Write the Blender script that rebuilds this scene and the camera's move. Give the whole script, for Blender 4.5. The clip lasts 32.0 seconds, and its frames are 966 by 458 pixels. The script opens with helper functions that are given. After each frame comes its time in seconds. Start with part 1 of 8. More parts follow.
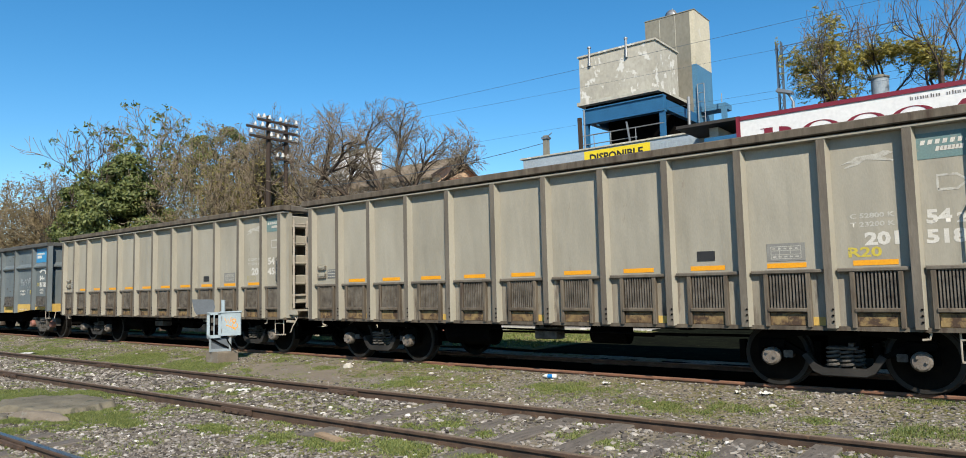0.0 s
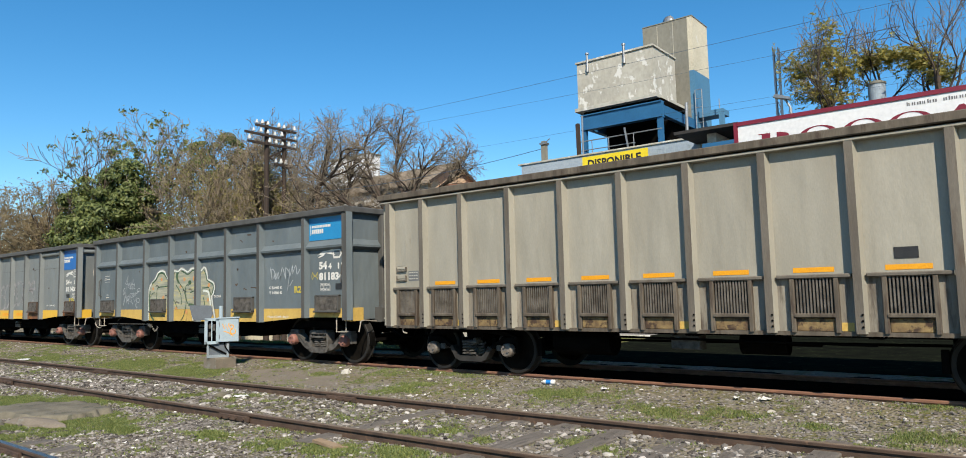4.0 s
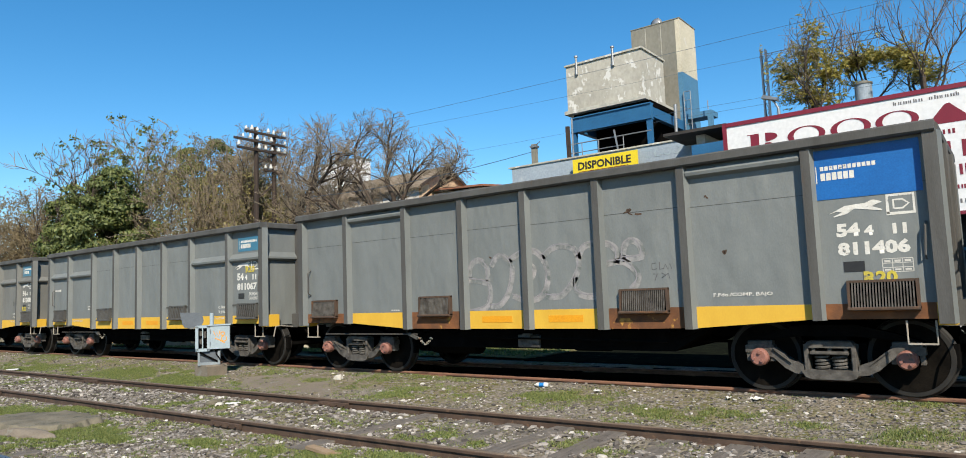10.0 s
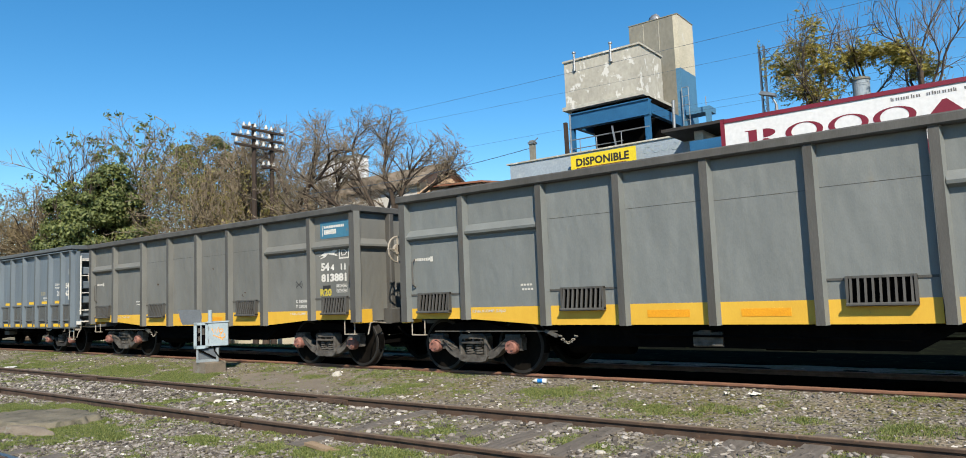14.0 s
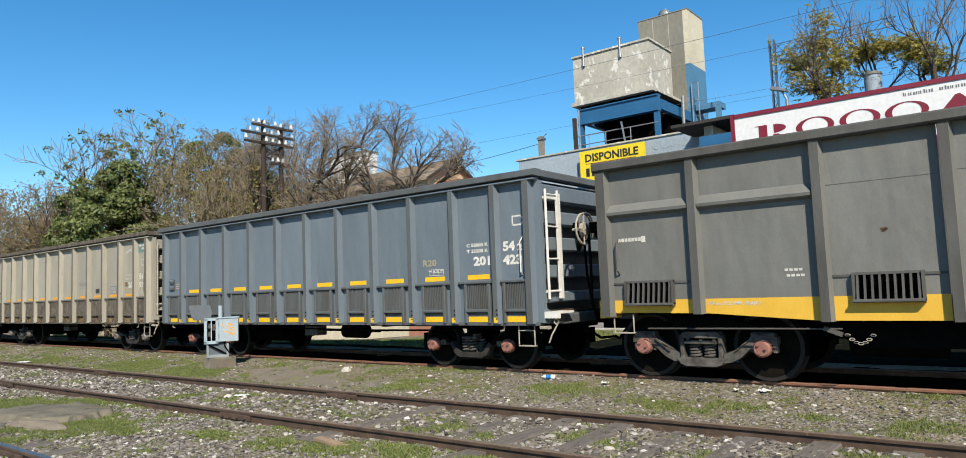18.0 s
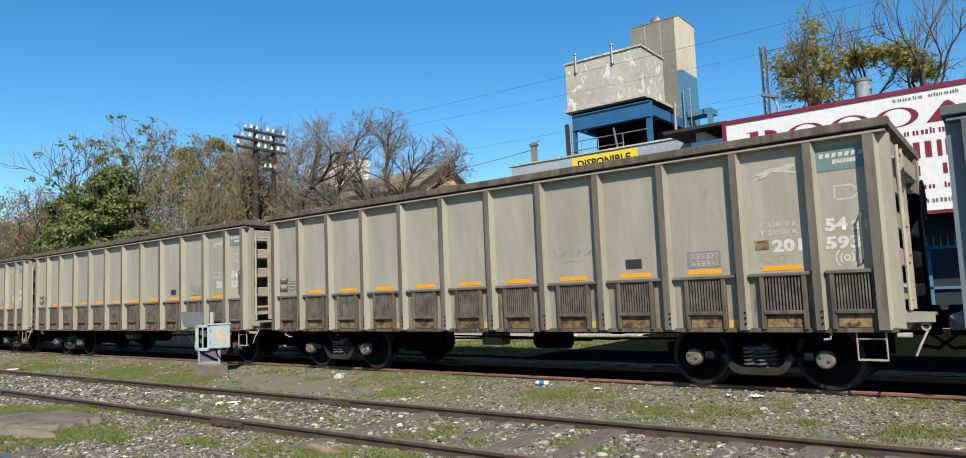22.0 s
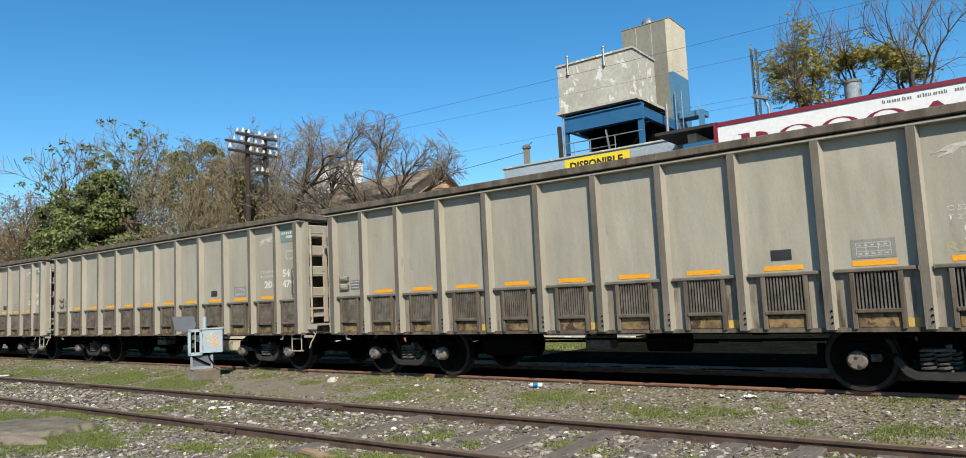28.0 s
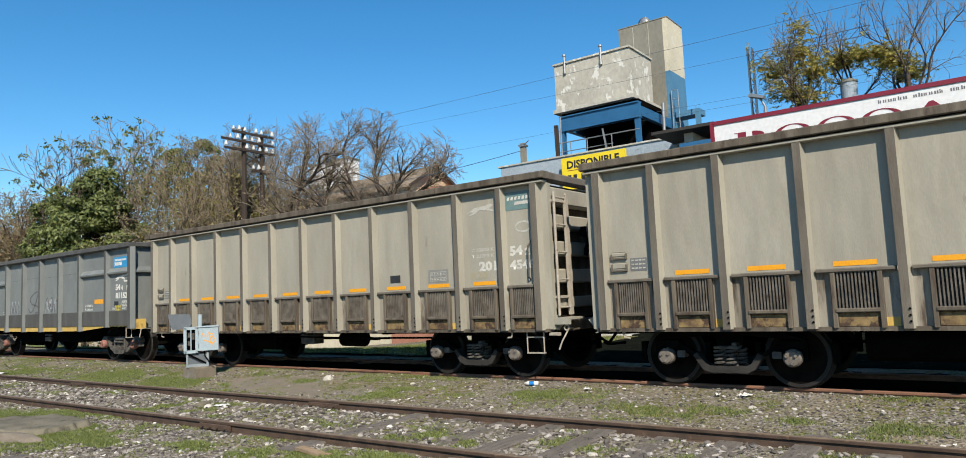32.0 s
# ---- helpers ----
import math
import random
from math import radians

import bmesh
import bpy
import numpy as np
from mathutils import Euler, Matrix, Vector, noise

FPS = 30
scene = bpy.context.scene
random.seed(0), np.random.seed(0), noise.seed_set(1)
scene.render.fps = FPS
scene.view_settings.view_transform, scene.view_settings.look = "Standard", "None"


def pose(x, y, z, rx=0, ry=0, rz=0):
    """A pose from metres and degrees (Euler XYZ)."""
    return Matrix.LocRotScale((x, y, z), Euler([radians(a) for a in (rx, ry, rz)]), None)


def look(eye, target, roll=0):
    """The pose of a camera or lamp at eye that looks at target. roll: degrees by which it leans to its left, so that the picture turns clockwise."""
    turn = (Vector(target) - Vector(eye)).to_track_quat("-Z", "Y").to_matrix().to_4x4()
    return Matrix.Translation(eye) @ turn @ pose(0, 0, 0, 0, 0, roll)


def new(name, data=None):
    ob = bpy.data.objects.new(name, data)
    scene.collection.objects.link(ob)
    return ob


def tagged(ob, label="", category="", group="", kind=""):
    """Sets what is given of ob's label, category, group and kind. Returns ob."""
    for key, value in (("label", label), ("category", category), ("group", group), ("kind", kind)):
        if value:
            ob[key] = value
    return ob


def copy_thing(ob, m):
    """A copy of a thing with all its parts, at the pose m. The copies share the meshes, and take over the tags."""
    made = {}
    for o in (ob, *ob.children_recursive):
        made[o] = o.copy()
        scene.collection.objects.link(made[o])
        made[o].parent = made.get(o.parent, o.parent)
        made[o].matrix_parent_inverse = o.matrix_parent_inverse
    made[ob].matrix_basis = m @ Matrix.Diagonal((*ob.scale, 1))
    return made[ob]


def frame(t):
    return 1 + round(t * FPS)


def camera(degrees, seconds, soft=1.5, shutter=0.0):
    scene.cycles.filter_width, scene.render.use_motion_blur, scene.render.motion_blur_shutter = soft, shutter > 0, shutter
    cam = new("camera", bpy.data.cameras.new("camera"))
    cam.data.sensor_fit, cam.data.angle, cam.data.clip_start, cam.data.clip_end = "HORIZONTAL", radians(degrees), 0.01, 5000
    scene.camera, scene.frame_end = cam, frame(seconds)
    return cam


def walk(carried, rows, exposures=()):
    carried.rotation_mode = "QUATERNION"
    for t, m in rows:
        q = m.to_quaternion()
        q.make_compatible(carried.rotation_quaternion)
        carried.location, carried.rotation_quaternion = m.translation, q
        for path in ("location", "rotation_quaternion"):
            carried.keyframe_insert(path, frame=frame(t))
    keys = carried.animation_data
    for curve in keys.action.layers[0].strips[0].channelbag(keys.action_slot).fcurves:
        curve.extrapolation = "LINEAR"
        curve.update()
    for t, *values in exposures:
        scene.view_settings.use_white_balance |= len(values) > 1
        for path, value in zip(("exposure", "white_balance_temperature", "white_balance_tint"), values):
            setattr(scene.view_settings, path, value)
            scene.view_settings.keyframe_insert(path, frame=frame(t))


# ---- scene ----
# ---- camera: held by hand on one spot beside the line ----
EYE = (0.0, 0.0, 1.60)
cam = camera(69.58, 32.0, soft=0.9)
TURNS = [  # seconds, yaw, pitch, roll
    (0.0, 38.27, 4.63, 1.37), (0.5, 38.36, 4.79, 1.27), (1.0, 38.21, 4.89, 1.29), (1.5, 38.11, 4.86, 1.28),
    (2.0, 38.08, 5.00, 1.27), (2.5, 38.04, 5.05, 1.24), (3.0, 38.02, 5.02, 1.20), (3.5, 38.16, 5.05, 1.33)]
TURNS += [
    (5.5, 37.82, 5.26, 1.76), (6.0, 37.81, 5.27, 1.85), (6.5, 37.82, 5.16, 2.01), (7.0, 37.91, 4.93, 2.11),
    (7.5, 37.78, 5.39, 2.08), (8.0, 37.21, 5.39, 2.02), (8.5, 37.41, 5.49, 1.96), (9.0, 37.33, 5.53, 2.12),
    (9.5, 37.38, 5.40, 2.09), (10.0, 37.47, 5.36, 2.14), (10.5, 37.18, 5.44, 2.23), (11.0, 37.17, 5.37, 2.28),
    (11.5, 37.26, 5.43, 2.20), (12.0, 37.24, 5.38, 2.21), (12.5, 37.34, 5.37, 2.11), (13.0, 37.26, 5.38, 2.13),
    (13.5, 37.30, 5.08, 2.29)]
TURNS += [
    (15.5, 37.47, 5.01, 2.15), (16.0, 37.44, 4.86, 2.28), (16.5, 37.29, 4.47, 2.19), (17.0, 37.82, 4.72, 2.28),
    (17.5, 37.96, 4.76, 2.18), (18.0, 38.05, 4.76, 2.22), (18.5, 37.94, 4.75, 2.35), (19.0, 38.01, 4.58, 2.43),
    (19.5, 37.88, 4.62, 2.26), (20.0, 37.83, 4.80, 2.19), (20.5, 37.58, 4.87, 2.18), (21.0, 37.49, 5.08, 2.17),
    (21.5, 37.60, 5.15, 2.27), (22.0, 37.47, 5.23, 2.31), (22.5, 37.40, 5.10, 2.39), (23.0, 37.39, 5.00, 2.49),
    (23.5, 37.27, 5.13, 2.50), (24.0, 37.22, 5.09, 2.39), (24.5, 37.31, 5.20, 2.43)]
TURNS += [
    (26.5, 37.08, 5.21, 2.68), (27.0, 36.99, 5.19, 2.65), (27.5, 37.00, 5.27, 2.71), (28.0, 36.93, 5.41, 2.71),
    (28.5, 36.93, 5.37, 2.71), (29.0, 37.01, 5.34, 2.69), (29.5, 36.89, 5.21, 2.74), (30.0, 36.80, 5.21, 2.78),
    (30.5, 36.70, 5.20, 2.74), (31.0, 36.75, 5.18, 2.72), (31.5, 36.76, 5.21, 2.70), (32.0, 36.63, 5.26, 2.59)]
walk(cam, [(t, pose(*EYE, 90 + pitch, roll, yaw)) for t, yaw, pitch, roll in TURNS],
     exposures=((0.0, 0.55), (3.5, 0.56), (6.0, 0.60), (20.0, 0.61), (22.0, 0.56), (32.0, 0.55)))


# ---- the train's way along its track (metres run at t seconds) ----
RUN = (62.4452, 64.6528, 2.57, 0.1199, -0.2721, -0.0148, 0.0333, 0.022, -0.0222, -0.0053)


def run(t):
    u, a, b, total = t / 16 - 1, 1.0, t / 16 - 1, RUN[0]
    for k in range(1, len(RUN)):
        total += RUN[k] * b
        a, b = b, 2 * u * b - a
    return total


# ---- world and sun ----
SUN = Vector((1.0, -1.0, 1.2)).normalized()   # towards the sun
world = bpy.data.worlds.new("sky")
scene.world = world
world.use_nodes = True
wn = world.node_tree.nodes
sky = wn.new("ShaderNodeTexSky")
sky.sky_type, sky.sun_disc = "NISHITA", False
sky.sun_elevation = math.asin(SUN.z)
sky.sun_rotation = math.atan2(SUN.x, SUN.y)
sky.air_density, sky.dust_density, sky.ozone_density, sky.altitude = 1.0, 0.0, 4.0, 0
deep = wn.new("ShaderNodeHueSaturation")   # the deep blue of a clear, dry day
deep.inputs["Hue"].default_value = 0.4935
deep.inputs["Saturation"].default_value, deep.inputs["Value"].default_value = 1.29, 1.27
world.node_tree.links.new(sky.outputs[0], deep.inputs["Color"])
world.node_tree.links.new(deep.outputs[0], wn["Background"].inputs[0])
wn["Background"].inputs[1].default_value = 0.082
sun = new("sun", bpy.data.lights.new("sun", "SUN"))
sun.data.energy, sun.data.angle, sun.data.color = 5.0, radians(0.55), (1.0, 0.905, 0.75)
sun.matrix_world = look((0, 0, 30), Vector((0, 0, 30)) - SUN)


# ---- materials ----
COLOUR_SCALE = 0.84      # scales every mat() colour down, so that shade comes out deeper against sunlight


def mat(name, c1, c2, scale=3.0, rough=0.75, metal=0.0, bump=0.15, fine=60.0, spots=None, spot_scale=6.0, spot_at=0.62,
        stretch=(1, 1, 1), spread=0.06, spec=0.4, vary=0.0, grit=0.3, dent=0.0):
    """Two tones mixed by a broad noise, a fine grain, optional spots of rust or dirt, and relief."""
    c1, c2, spots = [tuple(COLOUR_SCALE * v for v in c) if c else None for c in (c1, c2, spots)]
    m = bpy.data.materials.new(name)
    m.use_nodes = True
    n, l = m.node_tree.nodes, m.node_tree.links
    b = n["Principled BSDF"]
    tc, info, add, mp = n.new("ShaderNodeTexCoord"), n.new("ShaderNodeObjectInfo"), n.new("ShaderNodeVectorMath"), n.new("ShaderNodeMapping")
    add.operation = "MULTIPLY_ADD"
    add.inputs[1].default_value = (37, 19, 11)
    l.new(info.outputs["Random"], add.inputs[0])
    l.new(tc.outputs["Object"], add.inputs[2])
    mp.inputs["Scale"].default_value = stretch
    l.new(add.outputs[0], mp.inputs[0])
    big, small = n.new("ShaderNodeTexNoise"), n.new("ShaderNodeTexNoise")
    big.inputs["Scale"].default_value, big.inputs["Detail"].default_value = scale, 6
    small.inputs["Scale"].default_value, small.inputs["Detail"].default_value = fine, 4
    l.new(mp.outputs[0], big.inputs["Vector"])
    l.new(mp.outputs[0], small.inputs["Vector"])
    ramp = n.new("ShaderNodeMapRange")
    ramp.inputs[1].default_value, ramp.inputs[2].default_value = 0.3, 0.7
    l.new(big.outputs["Fac"], ramp.inputs[0])
    mix = n.new("ShaderNodeMixRGB")
    mix.inputs[1].default_value, mix.inputs[2].default_value = (*c1, 1), (*c2, 1)
    l.new(ramp.outputs[0], mix.inputs[0])
    out = mix.outputs[0]
    grain = n.new("ShaderNodeMixRGB")
    grain.blend_type = "OVERLAY"
    grain.inputs[0].default_value = grit
    l.new(out, grain.inputs[1])
    l.new(small.outputs["Fac"], grain.inputs[2])
    out = grain.outputs[0]
    if spots:
        sn, sr, sm = n.new("ShaderNodeTexNoise"), n.new("ShaderNodeMapRange"), n.new("ShaderNodeMixRGB")
        sn.inputs["Scale"].default_value, sn.inputs["Detail"].default_value, sn.inputs["Roughness"].default_value = spot_scale, 8, 0.65
        l.new(mp.outputs[0], sn.inputs["Vector"])
        sr.inputs[1].default_value, sr.inputs[2].default_value = spot_at, spot_at + spread
        l.new(sn.outputs["Fac"], sr.inputs[0])
        l.new(sr.outputs[0], sm.inputs[0])
        sm.inputs[2].default_value = (*spots, 1)
        l.new(out, sm.inputs[1])
        out = sm.outputs[0]
    if vary:
        hv, vr = n.new("ShaderNodeHueSaturation"), n.new("ShaderNodeMapRange")
        vr.inputs[3].default_value, vr.inputs[4].default_value = 1 - vary, 1 + vary
        l.new(info.outputs["Random"], vr.inputs[0])
        l.new(vr.outputs[0], hv.inputs["Value"])
        l.new(out, hv.inputs["Color"])
        out = hv.outputs[0]
    l.new(out, b.inputs["Base Color"])
    rr = n.new("ShaderNodeMapRange")
    rr.inputs[3].default_value, rr.inputs[4].default_value = max(0.05, rough - 0.12), min(1, rough + 0.12)
    l.new(small.outputs["Fac"], rr.inputs[0])
    l.new(rr.outputs[0], b.inputs["Roughness"])
    b.inputs["Metallic"].default_value = metal
    b.inputs["Specular IOR Level"].default_value = spec
    if bump:
        bp = n.new("ShaderNodeBump")
        bp.inputs["Strength"].default_value, bp.inputs["Distance"].default_value = bump, 0.02
        l.new(small.outputs["Fac"], bp.inputs["Height"])
        l.new(bp.outputs[0], b.inputs["Normal"])
        if dent:      # shallow dents in the sheet
            dn, db = n.new("ShaderNodeTexNoise"), n.new("ShaderNodeBump")
            dn.inputs["Scale"].default_value, dn.inputs["Detail"].default_value = 2.2, 2
            l.new(mp.outputs[0], dn.inputs["Vector"])
            db.inputs["Strength"].default_value, db.inputs["Distance"].default_value = dent, 0.06
            l.new(dn.outputs["Fac"], db.inputs["Height"])
            l.new(db.outputs[0], bp.inputs["Normal"])
    return m


def leaf_mat(name, c1, c2, through_light=0.3):
    m = bpy.data.materials.new(name)
    m.use_nodes = True
    n, l = m.node_tree.nodes, m.node_tree.links
    b = n["Principled BSDF"]
    geo, mix = n.new("ShaderNodeNewGeometry"), n.new("ShaderNodeMixRGB")
    mix.inputs[1].default_value, mix.inputs[2].default_value = (*c1, 1), (*c2, 1)
    l.new(geo.outputs["Random Per Island"], mix.inputs[0])
    l.new(mix.outputs[0], b.inputs["Base Color"])
    b.inputs["Roughness"].default_value = 0.6
    tr, sh = n.new("ShaderNodeBsdfTranslucent"), n.new("ShaderNodeMixShader")
    sh.inputs[0].default_value = through_light
    l.new(mix.outputs[0], tr.inputs[0])
    l.new(b.outputs[0], sh.inputs[1])
    l.new(tr.outputs[0], sh.inputs[2])
    l.new(sh.outputs[0], n["Material Output"].inputs[0])
    return m


def pebble_mat():
    """Crushed stone: mostly brown-grey, a few pale pieces."""
    m = bpy.data.materials.new("pebbles")
    m.use_nodes = True
    n, l = m.node_tree.nodes, m.node_tree.links
    geo, tone = n.new("ShaderNodeNewGeometry"), n.new("ShaderNodeValToRGB")
    stops = tone.color_ramp.elements
    stops[0].position, stops[0].color = 0.0, (0.048, 0.0424, 0.0376, 1)
    stops[1].position, stops[1].color = 1.0, (0.624, 0.592, 0.544, 1)
    for at, c in ((0.30, (0.106, 0.093, 0.082)), (0.62, (0.197, 0.176, 0.157)), (0.90, (0.286, 0.262, 0.236)), (0.97, (0.387, 0.361, 0.330))):
        stops.new(at).color = (*c, 1)
    l.new(geo.outputs["Random Per Island"], tone.inputs[0])
    l.new(tone.outputs[0], n["Principled BSDF"].inputs["Base Color"])
    n["Principled BSDF"].inputs["Roughness"].default_value = 0.9
    n["Principled BSDF"].inputs["Specular IOR Level"].default_value = 0.2
    return m


RUST = (0.10, 0.045, 0.022)
